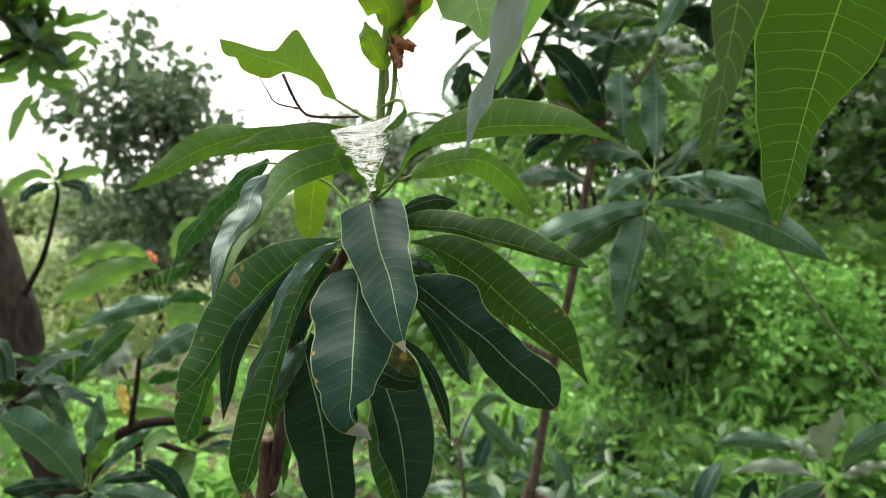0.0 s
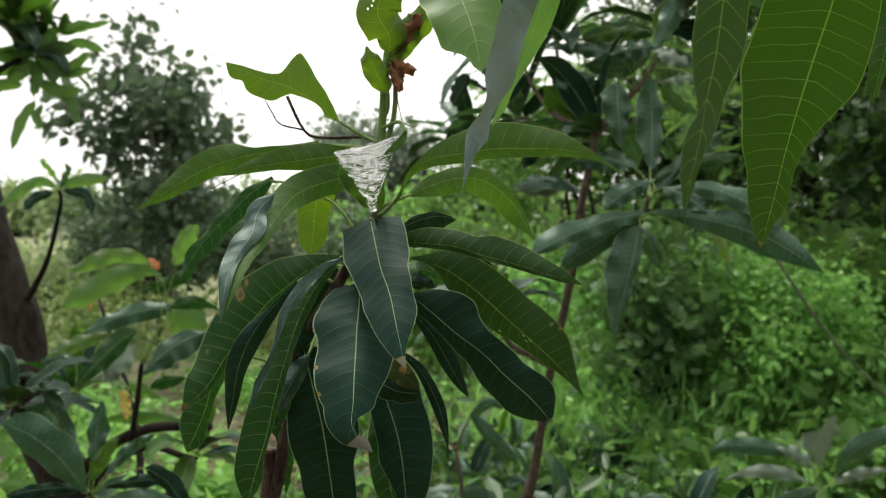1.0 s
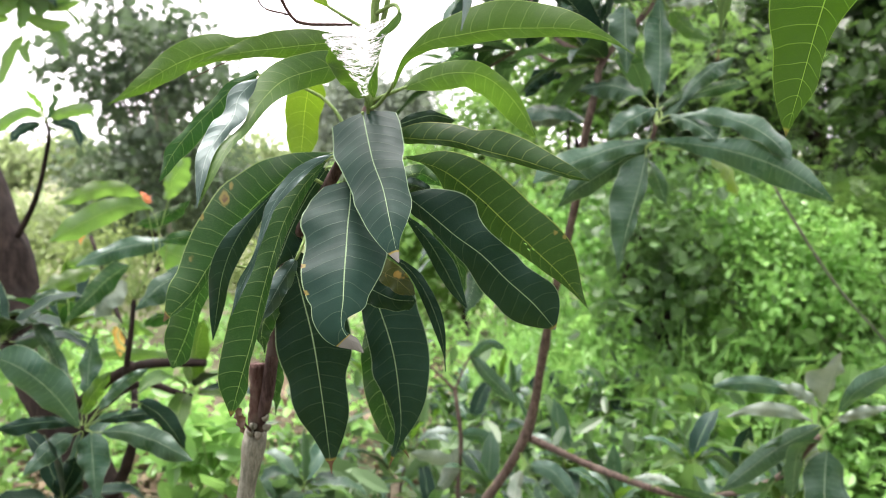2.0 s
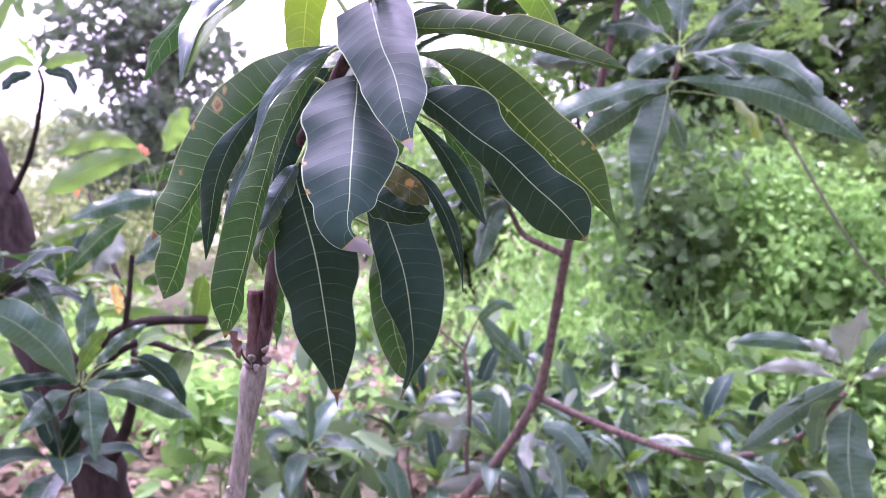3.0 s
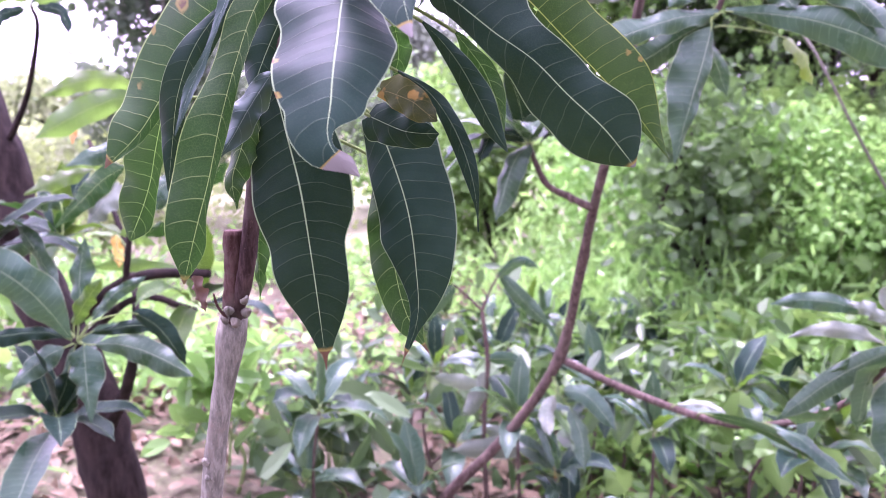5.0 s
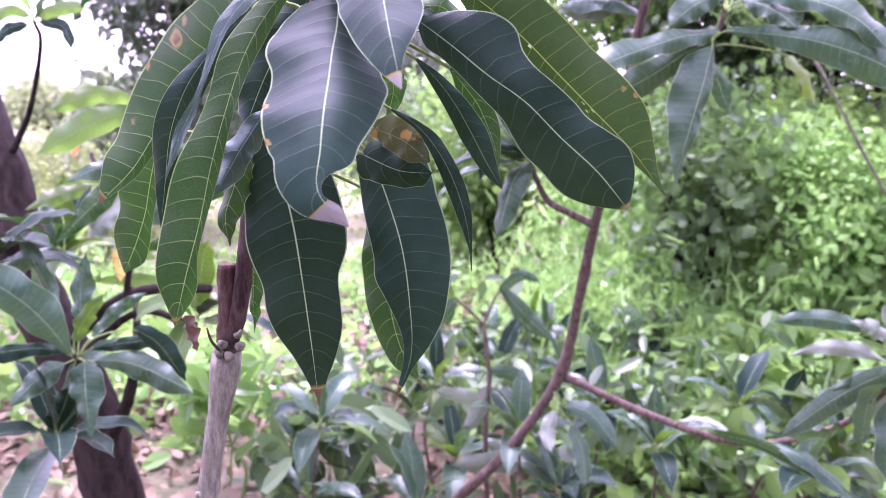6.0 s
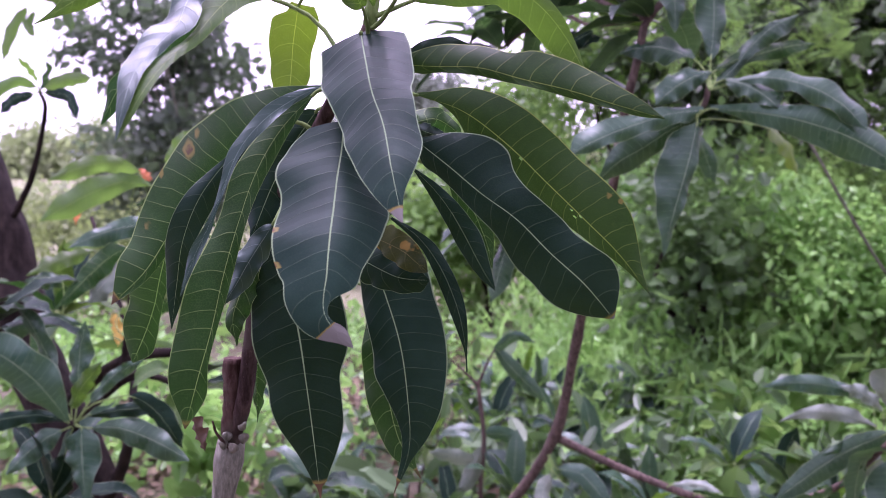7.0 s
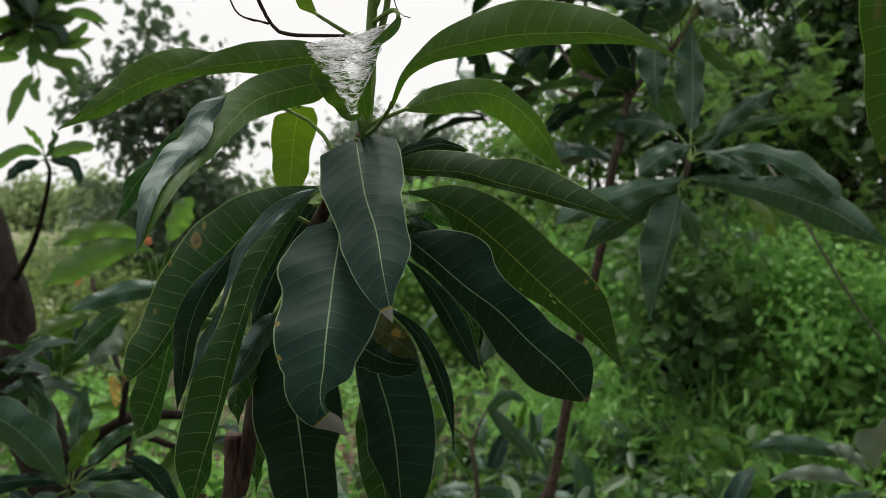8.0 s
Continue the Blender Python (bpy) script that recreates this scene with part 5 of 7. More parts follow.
leaf(right_sapling, [(0.148, 2.03, 1.241), (0.158, 2, 1.285), (0.199, 1.95, 1.26)], 0.025, 0.024, M_GREY, 0.007, 0.007, 0.5, 0.6, face=(0.2, -0.85, -0.45), n=14, m=3)
leaf(right_sapling, [(0.142, 2.03, 1.241), (0.066, 2, 1.27), (0.026, 1.95, 1.194)], 0.022, 0.021, M_DARK, 0.007, 0.007, 0.5, 0.6, face=(-0.3, -0.8, 0.5), n=14, m=3)
leaf(right_sapling, [(0.268, 2.5, 0.263), (0.298, 2.475, 0.214), (0.328, 2.45, 0.159)], 0.012, 0.012, M_YELLOW, 0.004, 0.004, 0.5, 0.6, face=(-0.35, -0.6, 0.7), n=14, m=3)
for hub, axis, count, ln, sd in [((0.295, 2.000, 1.948), (-0.2, -0.2, 1), 9, 0.24, 41), ((0.587, 2.000, 1.993), (0.3, -0.2, 1), 10, 0.26, 42), ((0.171, 2.200, 2.006), (-0.4, 0, 0.8), 9, 0.24, 43),
                                 ((0.142, 2.030, 1.241), (-0.4, -0.1, 0.8), 10, 0.24, 44), ((0.377, 1.840, 1.687), (-0.6, 0.3, 0.5), 8, 0.24, 47),
                                 ((0.232, 2.300, 1.781), (-0.3, 0.1, 0.8), 11, 0.27, 48), ((0.102, 2.500, 1.720), (-0.4, 0.0, 0.7), 10, 0.26, 49)]:
    STEMS[right_sapling] = np.array([hub])
    rosette(right_sapling, hub, axis, count, ln, sd, [M_DARK, M_GREY])

# ---- overhanging twig at the upper right ----
overhang = thing("mango_branch", "overhanging mango twig with large backlit green leaves", "branch")
over_line = [(0.633, 2.100, 2.304), (1.0, 1.5, 2.25), (0.75, 0.95, 2.05), (0.355, 0.570, 1.834), (0.244, 0.450, 1.756), (0.174, 0.365, 1.673)]
STEMS[overhang] = spline(over_line[2:], 40)[0]
v, f = tube(over_line, 0.010, 0.003, 40, 8, 0.04, 21)
part("twig", v, f, B_PURPLE, overhang)
blade(overhang, [(0.327, 0.540, 1.738), (0.326, 0.562, 1.701), (0.323, 0.578, 1.662), (0.316, 0.592, 1.622), (0.308, 0.602, 1.581), (0.301, 0.611, 1.540), (0.293, 0.615, 1.498), (0.284, 0.618, 1.456)], (11.8, 24, 32, 39, 46, 50, 51, 47, 34, 23, 15.2, 13.6, 14.3, 5.7, 0.3), (0, 26, 38, 46, 54, 55, 55, 55, 48, 43, 38, 28, 22, 12.9, 0.3), M_FG, 0.010, 0.008, drytip=0.985, n=60, wave=0.003, round_base=True)
blade(overhang, [(0.154, 0.335, 1.646), (0.150, 0.335, 1.620), (0.146, 0.333, 1.595), (0.142, 0.330, 1.569), (0.136, 0.325, 1.545), (0.130, 0.318, 1.521), (0.123, 0.312, 1.496), (0.119, 0.306, 1.472)], (5.8, 8.9, 12.2, 14.5, 15.3, 15.7, 12.9, 9.8, 9, 6.2, 2.7, 2.9, 0, 0), (0, 8, 10.8, 12.6, 13.3, 13.7, 11.7, 7.7, 3.4, 7.4, 7.4, 4.3, 0.7, 0.7), M_FG, 0.004, 0.003, drytip=0.975, n=60, wave=0.001)
leaf(overhang, [(0.407, 0.6, 1.723), (0.385, 0.6, 1.647), (0.375, 0.6, 1.604), (0.369, 0.6, 1.578)], 0.014, 0.014, M_FG, 0.008, 0.008, 0.6, 0.75)

# ---- mango tree with a dark trunk ----
left_tree = thing("mango_tree", "small mango tree with dark rough trunk and drooping leaf whorls", "tree")
trunk_line = [(-0.907, 2.200, -0.012), (-0.963, 2.200, 0.297), (-1.022, 2.220, 0.536), (-1.173, 2.300, 0.772), (-1.288, 2.400, 0.933), (-1.345, 2.450, 1.143), (-1.452, 2.500, 1.388), (-1.614, 2.600, 1.805), (-1.838, 2.800, 2.351)]
v, f = tube(trunk_line, 0.078, 0.055, 60, 14, 0.06, 30, knots=((0.41, 0.25),))
part("trunk", v, f, B_DARK, left_tree)
limbs = [([(-0.981, 2.200, 0.413), (-0.868, 2.100, 0.582), (-0.791, 2.000, 0.735)], 0.02, 0.012),
         ([(-1.106, 2.250, 0.688), (-0.912, 2.150, 0.842), (-0.787, 2.100, 0.896), (-0.619, 2.050, 0.912)], 0.02, 0.011),
         ([(-1.094, 2.250, 0.623), (-0.854, 2.150, 0.820), (-0.674, 2.100, 0.805)], 0.014, 0.008),
         ([(-1.339, 2.450, 1.176), (-1.235, 2.400, 1.323), (-1.161, 2.350, 1.507), (-1.094, 2.200, 1.555)], 0.010, 0.004),
         ([(-0.862, 2.120, 0.849), (-0.832, 2.100, 1.001), (-0.824, 2.100, 1.073)], 0.009, 0.006),
         ([(-1.022, 2.220, 0.536), (-0.915, 1.980, 0.700), (-0.845, 1.825, 0.805)], 0.014, 0.009),
         ([(-1.614, 2.600, 1.805), (-1.714, 3.000, 2.022), (-1.674, 3.200, 2.137)], 0.02, 0.008),
         ([(-0.791, 2.000, 0.735), (-0.919, 2.300, 0.874), (-1.110, 2.500, 1.210)], 0.011, 0.006),
         ([(-1.173, 2.300, 0.772), (-1.077, 2.100, 0.880), (-1.098, 1.950, 0.992)], 0.016, 0.008)]
for k, (pts, r0, r1) in enumerate(limbs):
    v, f = tube(pts, r0, r1, 16, 9, 0.07, 50 + k)
    part("limb", v, f, B_DARK, left_tree)
for hub, axis, count, ln, sd, mats in [
        ((-1.113, 2.300, 0.951), (0.3, -0.2, 1), 9, 0.22, 65, [M_UNDER, M_DARK, M_LIGHT]),
        ((-1.674, 3.200, 2.137), (0.2, -0.2, 0.4), 13, 0.30, 66, [M_DARK, M_UNDER]),
        ((-1.699, 3.100, 2.238), (0.3, -0.2, 0.8), 12, 0.30, 67, [M_DARK, M_UNDER]),
        ((-1.098, 1.950, 0.992), (0.3, -0.3, 0.8), 9, 0.25, 68, [M_DARK]),
        ((-0.673, 2.100, 0.827), (0.4, -0.2, 0.6), 8, 0.20, 69, [M_DARK, M_UNDER]),
        ((-0.913, 1.85, 0.609), (0.2, -0.4, 0.8), 8, 0.24, 70, [M_DARK, M_GREY])]:
    STEMS[left_tree] = np.array([hub])
    rosette(left_tree, hub, axis, count, ln, sd, mats)

STEMS[left_tree] = np.array([(-0.845, 1.825, 0.800)])
blade(left_tree, [(-0.856, 1.830, 0.801), (-0.883, 1.809, 0.861), (-0.919, 1.792, 0.916), (-0.967, 1.776, 0.963), (-1.025, 1.760, 0.995)], (0, 16.2, 32, 40, 40, 43, 42, 36, 22, 1.2), (0, 11.8, 25, 41, 48, 48, 44, 47, 39, 3.1), M_GREY, 0.012, 0.012, n=28, m=5, wave=0.008, face=(0, -0.94, 0.34))
blade(left_tree, [(-0.822, 1.810, 0.800), (-0.815, 1.795, 0.760), (-0.807, 1.780, 0.721), (-0.800, 1.770, 0.680), (-0.792, 1.760, 0.639)], (0, 30, 39, 37, 34, 28, 22, 14.4, 6.8, 0), (0, 37, 44, 41, 35, 26, 18.3, 10.8, 6.1, 0.6), M_GREY, 0.012, 0.012, n=28, m=5, wave=0.008)
blade(left_tree, [(-0.804, 1.810, 0.800), (-0.742, 1.796, 0.807), (-0.680, 1.781, 0.798), (-0.621, 1.766, 0.779), (-0.564, 1.750, 0.755)], (0, 11, 17.3, 27, 31, 28, 25, 17.3, 9.5, 1), (0, 14.4, 21, 26, 30, 31, 31, 30, 17.4, 1.4), M_GREY, 0.012, 0.012, n=28, m=5, wave=0.008, face=(0, -0.94, 0.34))
blade(left_tree, [(-0.864, 1.810, 0.793), (-0.893, 1.795, 0.780), (-0.917, 1.780, 0.760), (-0.938, 1.765, 0.738), (-0.958, 1.750, 0.714)], (0, 17.4, 23, 27, 28, 23, 20, 18, 9.1, 1.6), (2.1, 14.1, 22, 25, 27, 22, 20, 17.2, 8.4, 1.5), M_GREY, 0.012, 0.012, n=28, m=5, wave=0.008, face=(0, -0.94, 0.34))
blade(left_tree, [(-0.875, 1.840, 0.730), (-0.886, 1.845, 0.696), (-0.902, 1.850, 0.663), (-0.919, 1.855, 0.631), (-0.937, 1.860, 0.599)], (0, 12.1, 21, 30, 35, 38, 34, 27, 21, 0), (0, 15.7, 27, 31, 32, 33, 31, 29, 20, 1.2), M_DARK, 0.012, 0.012, n=28, m=5, wave=0.008)
blade(left_tree, [(-0.864, 1.830, 0.805), (-0.904, 1.820, 0.822), (-0.946, 1.811, 0.823), (-0.988, 1.796, 0.820), (-1.029, 1.780, 0.814)], (0, 4.9, 14.3, 17.4, 16.7, 18.3, 23, 25, 14.9, 0.3), (0, 6.3, 8.7, 11.9, 12.5, 13.8, 15.1, 15.5, 9.3, 2.9), M_DARK, 0.012, 0.012, n=28, m=5, wave=0.008, face=(0, -0.94, 0.34))
blade(left_tree, [(-0.852, 1.830, 0.837), (-0.834, 1.821, 0.867), (-0.813, 1.811, 0.896), (-0.790, 1.805, 0.923), (-0.767, 1.800, 0.951)], (12.1, 14.3, 16.3, 19.7, 18.7, 21, 18.5, 15.4, 8.5, 0.3), (3.3, 13.6, 15.6, 18, 16.5, 17.2, 13.6, 10.5, 6.5, 2.1), M_UNDER, 0.012, 0.012, n=28, m=5, wave=0.008)
blade(left_tree, [(-0.845, 1.850, 0.883), (-0.848, 1.860, 0.918), (-0.849, 1.870, 0.952), (-0.844, 1.875, 0.988), (-0.839, 1.880, 1.023)], (12.5, 21, 23, 28, 27, 23, 23, 14.9, 7.6, 1.4), (0, 22, 23, 25, 26, 26, 23, 14.6, 7, 0.6), M_GREY, 0.012, 0.012, n=28, m=5, wave=0.008)
blade(left_tree, [(-0.813, 1.830, 0.823), (-0.769, 1.821, 0.833), (-0.725, 1.811, 0.843), (-0.680, 1.805, 0.849), (-0.634, 1.800, 0.847)], (0, 0.8, 6.4, 12.1, 13, 16.1, 15.5, 8.9, 4.3, 0.8), (4.8, 8.9, 12.7, 15.6, 15.4, 17.7, 17.7, 13.9, 6.8, 0.6), M_DARK, 0.012, 0.012, n=28, m=5, wave=0.008, face=(0, -0.94, 0.34))
blade(left_tree, [(-0.817, 1.840, 0.848), (-0.799, 1.860, 0.875), (-0.778, 1.880, 0.899), (-0.747, 1.890, 0.917), (-0.715, 1.900, 0.934)], (0, 7.6, 7.7, 9.8, 12.9, 11.3, 11.8, 11.4, 6.3, 0.8), (4.1, 12.7, 13.7, 16.1, 17.6, 17.5, 15.9, 13.6, 7.5, 1.1), M_GREY, 0.012, 0.012, n=28, m=5, wave=0.008)
blade(left_tree, [(-0.875, 1.850, 0.831), (-0.900, 1.865, 0.893), (-0.933, 1.880, 0.951), (-0.968, 1.890, 1.009), (-1.011, 1.900, 1.061)], (0, 11.5, 14.3, 13.6, 13.3, 16.4, 17.8, 15.4, 10, 2.5), (0, 1.5, 6.3, 11, 15.5, 22, 22, 20, 14.2, 0.3), M_GREY, 0.012, 0.012, n=28, m=5, wave=0.008)
leaf(left_tree, [(-0.707, 1.8, 0.879), (-0.651, 1.8, 0.843), (-0.595, 1.8, 0.761)], 0.026, 0.024, M_DARK, 0.008, 0.008, 0.5, 0.6, face=(0, -1, 0), n=14, m=3)
STEMS[left_tree] = np.vstack([spline(q[0], 20)[0] for q in limbs])
blade(left_tree, [(-0.794, 2.100, 1.354), (-0.842, 2.081, 1.374), (-0.893, 2.061, 1.371), (-0.941, 2.040, 1.354), (-0.987, 2.020, 1.331)], (0, 19.5, 25, 24, 20, 24, 22, 19.7, 10.4, 1.3), (0, 8.1, 14.2, 19.4, 19.5, 27, 19.2, 16.2, 9.2, 0.8), M_MID, 0.012, 0.012, n=28, m=5, wave=0.008)
blade(left_tree, [(-0.764, 2.100, 1.318), (-0.831, 2.080, 1.328), (-0.894, 2.061, 1.304), (-0.953, 2.040, 1.270), (-1.011, 2.020, 1.234)], (0, 7.2, 21, 27, 30, 30, 29, 29, 15.2, 1.1), (0, 16.2, 23, 28, 35, 36, 35, 32, 16.4, 1.5), M_MID, 0.012, 0.012, n=28, m=5, wave=0.008)
blade(left_tree, [(-0.747, 2.150, 1.224), (-0.803, 2.126, 1.222), (-0.858, 2.101, 1.212), (-0.911, 2.076, 1.192), (-0.960, 2.050, 1.166)], (0, 19.4, 25, 28, 30, 29, 27, 23, 10.9, 1.3), (10.1, 18.6, 26, 29, 27, 27, 22, 18.3, 9.9, 1.1), M_GREY, 0.012, 0.012, n=28, m=5, wave=0.008, face=(0, -0.94, 0.34))
blade(left_tree, [(-0.636, 2.200, 1.210), (-0.662, 2.176, 1.229), (-0.690, 2.152, 1.240), (-0.720, 2.126, 1.237), (-0.749, 2.100, 1.232)], (0, 4.8, 13.7, 22, 22, 24, 18.4, 15.4, 9.4, 0.6), (3.7, 6.3, 7.6, 11.3, 16.3, 17.8, 16.8, 17.6, 8.8, 0), M_LIGHT, 0.012, 0.012, n=28, m=5, wave=0.008)
blade(left_tree, [(-0.796, 2.200, 1.206), (-0.761, 2.190, 1.194), (-0.725, 2.179, 1.184), (-0.690, 2.165, 1.179), (-0.655, 2.150, 1.176)], (12.4, 23, 32, 51, 48, 43, 40, 36, 26, 5), (4.6, 22, 38, 56, 48, 46, 38, 29, 16.9, 10.6), M_MID, 0.012, 0.012, n=28, m=5, wave=0.008)
blade(left_tree, [(-0.649, 2.120, 1.160), (-0.694, 2.100, 1.145), (-0.735, 2.080, 1.122), (-0.771, 2.065, 1.089), (-0.803, 2.050, 1.052)], (0, 24, 42, 49, 45, 41, 40, 31, 15.2, 2.1), (1.1, 18.1, 25, 33, 30, 30, 27, 17.4, 8.6, 1.4), M_GREY, 0.012, 0.012, n=28, m=5, wave=0.008, face=(0, -0.94, 0.34))
blade(left_tree, [(-0.832, 2.100, 1.166), (-0.873, 2.075, 1.139), (-0.907, 2.051, 1.102), (-0.938, 2.026, 1.064), (-0.969, 2.000, 1.025)], (0, 12.1, 20, 31, 28, 27, 23, 16.5, 8.5, 1.2), (0.8, 30, 31, 32, 28, 24, 18.3, 12.4, 6.4, 1), M_LIGHT, 0.012, 0.012, n=28, m=5, wave=0.008)
blade(left_tree, [(-0.922, 2.120, 1.155), (-0.959, 2.100, 1.146), (-0.994, 2.080, 1.133), (-1.030, 2.065, 1.116), (-1.064, 2.050, 1.097)], (0, 6.9, 17.6, 19.8, 24, 20, 19.6, 10.8, 5.7, 0.8), (3.1, 11.1, 15.7, 20, 23, 21, 28, 16.2, 8.8, 1.2), M_MID, 0.012, 0.012, n=28, m=5, wave=0.008, face=(0, -0.94, 0.34))
blade(left_tree, [(-0.849, 2.100, 1.124), (-0.864, 2.080, 1.103), (-0.878, 2.061, 1.082), (-0.895, 2.055, 1.056), (-0.913, 2.050, 1.030)], (7.5, 19.8, 29, 34, 34, 30, 28, 27, 12.7, 1.8), (8.3, 22, 32, 41, 38, 32, 28, 23, 12.5, 4.7), M_DUST, 0.012, 0.012, n=28, m=5, wave=0.008, face=(0, -0.94, 0.34))
blade(left_tree, [(-0.759, 2.200, 1.340), (-0.750, 2.190, 1.376), (-0.733, 2.179, 1.408), (-0.708, 2.164, 1.433), (-0.682, 2.150, 1.458)], (15.4, 18.5, 20, 23, 26, 25, 25, 23, 12.9, 2.5), (0, 19.9, 30, 34, 38, 40, 32, 24, 14.4, 5), M_MID, 0.012, 0.012, n=28, m=5, wave=0.008)
blade(left_tree, [(-1.049, 2.200, 1.060), (-1.075, 2.200, 1.069), (-1.102, 2.200, 1.073), (-1.129, 2.200, 1.067), (-1.155, 2.200, 1.060)], (16.8, 22, 25, 30, 32, 33, 29, 20, 11.5, 3.2), (13.5, 12.7, 11.2, 11.5, 13.7, 15.3, 10.7, 6.9, 3.8, 0.3), M_GREY, 0.012, 0.012, n=28, m=5, wave=0.008, face=(0, -0.94, 0.34))
blade(left_tree, [(-0.927, 2.100, 0.956), (-0.978, 2.076, 0.979), (-1.032, 2.052, 0.995), (-1.084, 2.026, 0.978), (-1.131, 2.000, 0.949)], (0, 0.2, 9.1, 16.4, 25, 35, 31, 30, 19.7, 0.1), (9.7, 3.5, 12.1, 12.6, 12.7, 11.9, 16.7, 15.4, 7.3, 0), M_GREY, 0.012, 0.012, n=28, m=5, wave=0.008, face=(0, -0.94, 0.34))
blade(left_tree, [(-0.747, 2.250, 1.100), (-0.713, 2.250, 1.109), (-0.680, 2.250, 1.121), (-0.654, 2.250, 1.145), (-0.630, 2.250, 1.171)], (0, 10.9, 13.7, 17.9, 16.8, 14.4, 13.3, 9.8, 7.3, 3.6), (0, 7.2, 23, 22, 18.7, 20, 27, 20, 13.3, 2.4), M_LIGHT, 0.012, 0.012, n=28, m=5, wave=0.008)
blade(left_tree, [(-0.898, 2.300, 1.257), (-0.852, 2.300, 1.269), (-0.808, 2.300, 1.285), (-0.767, 2.300, 1.309), (-0.728, 2.300, 1.334)], (0, 10.3, 14.4, 18.9, 20, 18.1, 15.6, 12.2, 8.4, 0.9), (0, 3.9, 17.6, 21, 21, 21, 24, 18.3, 8.8, 0), M_LIGHT, 0.012, 0.012, n=28, m=5, wave=0.008)
blade(left_tree, [(-1.119, 2.300, 1.127), (-1.072, 2.290, 1.148), (-1.022, 2.279, 1.158), (-0.972, 2.265, 1.160), (-0.921, 2.250, 1.161)], (0, 4.9, 11, 17.4, 17.8, 20, 23, 15.9, 8.3, 0.4), (0.6, 10, 18.1, 20, 22, 21, 16.7, 12, 7.2, 2.7), M_MID, 0.012, 0.012, n=28, m=5, wave=0.008)
blade(left_tree, [(-0.883, 2.300, 0.957), (-0.852, 2.290, 0.979), (-0.819, 2.279, 0.994), (-0.783, 2.265, 1.000), (-0.748, 2.250, 1.003)], (2.4, 4.6, 7.1, 10.4, 13.4, 9.3, 7.2, 6, 5.5, 1), (3.6, 12, 22, 29, 30, 32, 26, 17.9, 8.8, 0), M_LIGHT, 0.012, 0.012, n=28, m=5, wave=0.008)
blade(left_tree, [(-0.903, 2.200, 0.979), (-0.878, 2.200, 0.981), (-0.852, 2.200, 0.976), (-0.829, 2.200, 0.965), (-0.806, 2.200, 0.953)], (6.1, 13.5, 16.1, 21, 17.9, 12.3, 8.3, 6.7, 3.6, 0.7), (0, 4.3, 14.8, 21, 25, 23, 16.7, 14, 8, 3.4), M_MID, 0.012, 0.012, n=28, m=5, wave=0.008)
leaf(left_tree, [(-0.966, 2.2, 1.282), (-0.988, 2.175, 1.26), (-0.988, 2.15, 1.214)], 0.009, 0.009, M_ORANGE, 0.003, 0.003, 0.5, 0.6, face=(0, -1, 0), n=14, m=3)
leaf(left_tree, [(-0.84, 2.2, 1.359), (-0.815, 2.175, 1.344), (-0.786, 2.15, 1.335)], 0.012, 0.012, M_ORANGE, 0.004, 0.004, 0.5, 0.6, face=(0, -1, 0), n=14, m=3)
leaf(left_tree, [(-0.92, 2.2, 0.979), (-0.899, 2.175, 0.936), (-0.885, 2.15, 0.901)], 0.016, 0.015, M_YELLOW, 0.005, 0.005, 0.5, 0.6, face=(0, -1, 0), n=14, m=3)
leaf(left_tree, [(-0.733, 2.2, 0.881), (-0.854, 2.175, 0.903), (-0.964, 2.15, 0.901)], 0.019, 0.018, M_MID, 0.006, 0.006, 0.5, 0.6, face=(0, -1, 0), n=14, m=3)
leaf(left_tree, [(-1.1, 2.2, 1.565), (-1.152, 2.175, 1.576), (-1.243, 2.15, 1.502)], 0.017, 0.016, M_MID, 0.005, 0.005, 0.5, 0.6, face=(0, -1, 0), n=14, m=3)
leaf(left_tree, [(-1.087, 2.2, 1.565), (-1.008, 2.175, 1.583), (-0.931, 2.15, 1.586)], 0.019, 0.018, M_MID, 0.006, 0.006, 0.5, 0.6, face=(0, -1, 0), n=14, m=3)
leaf(left_tree, [(-1.1, 2.2, 1.578), (-1.107, 2.175, 1.608), (-1.126, 2.15, 1.638)], 0.009, 0.009, M_MID, 0.003, 0.003, 0.5, 0.6, face=(0, -1, 0), n=14, m=3)
leaf(left_tree, [(-1.084, 2.2, 1.552), (-1.009, 2.175, 1.54), (-0.975, 2.15, 1.477)], 0.016, 0.015, M_DARK, 0.005, 0.005, 0.5, 0.6, face=(0, -1, 0), n=14, m=3)
leaf(left_tree, [(-1.092, 2.2, 1.557), (-1.056, 2.175, 1.612), (-1.052, 2.15, 1.634)], 0.009, 0.009, M_GREY, 0.003, 0.003, 0.5, 0.6, face=(0, -1, 0), n=14, m=3)
leaf(left_tree, [(-1.109, 2.2, 1.548), (-1.153, 2.175, 1.531), (-1.172, 2.15, 1.491)], 0.016, 0.015, M_DARK, 0.005, 0.005, 0.5, 0.6, face=(0, -1, 0), n=14, m=3)
leaf(left_tree, [(-1.639, 3.15, 2.131), (-1.57, 3.125, 2.182), (-1.535, 3.1, 2.233)], 0.036, 0.034, M_MID, 0.011, 0.011, 0.5, 0.6, face=(0, -1, 0), n=14, m=3)
leaf(left_tree, [(-1.639, 3.15, 2.131), (-1.693, 3.125, 2.204), (-1.713, 3.1, 2.253)], 0.038, 0.036, M_MID, 0.011, 0.011, 0.5, 0.6, face=(0, -1, 0), n=14, m=3)
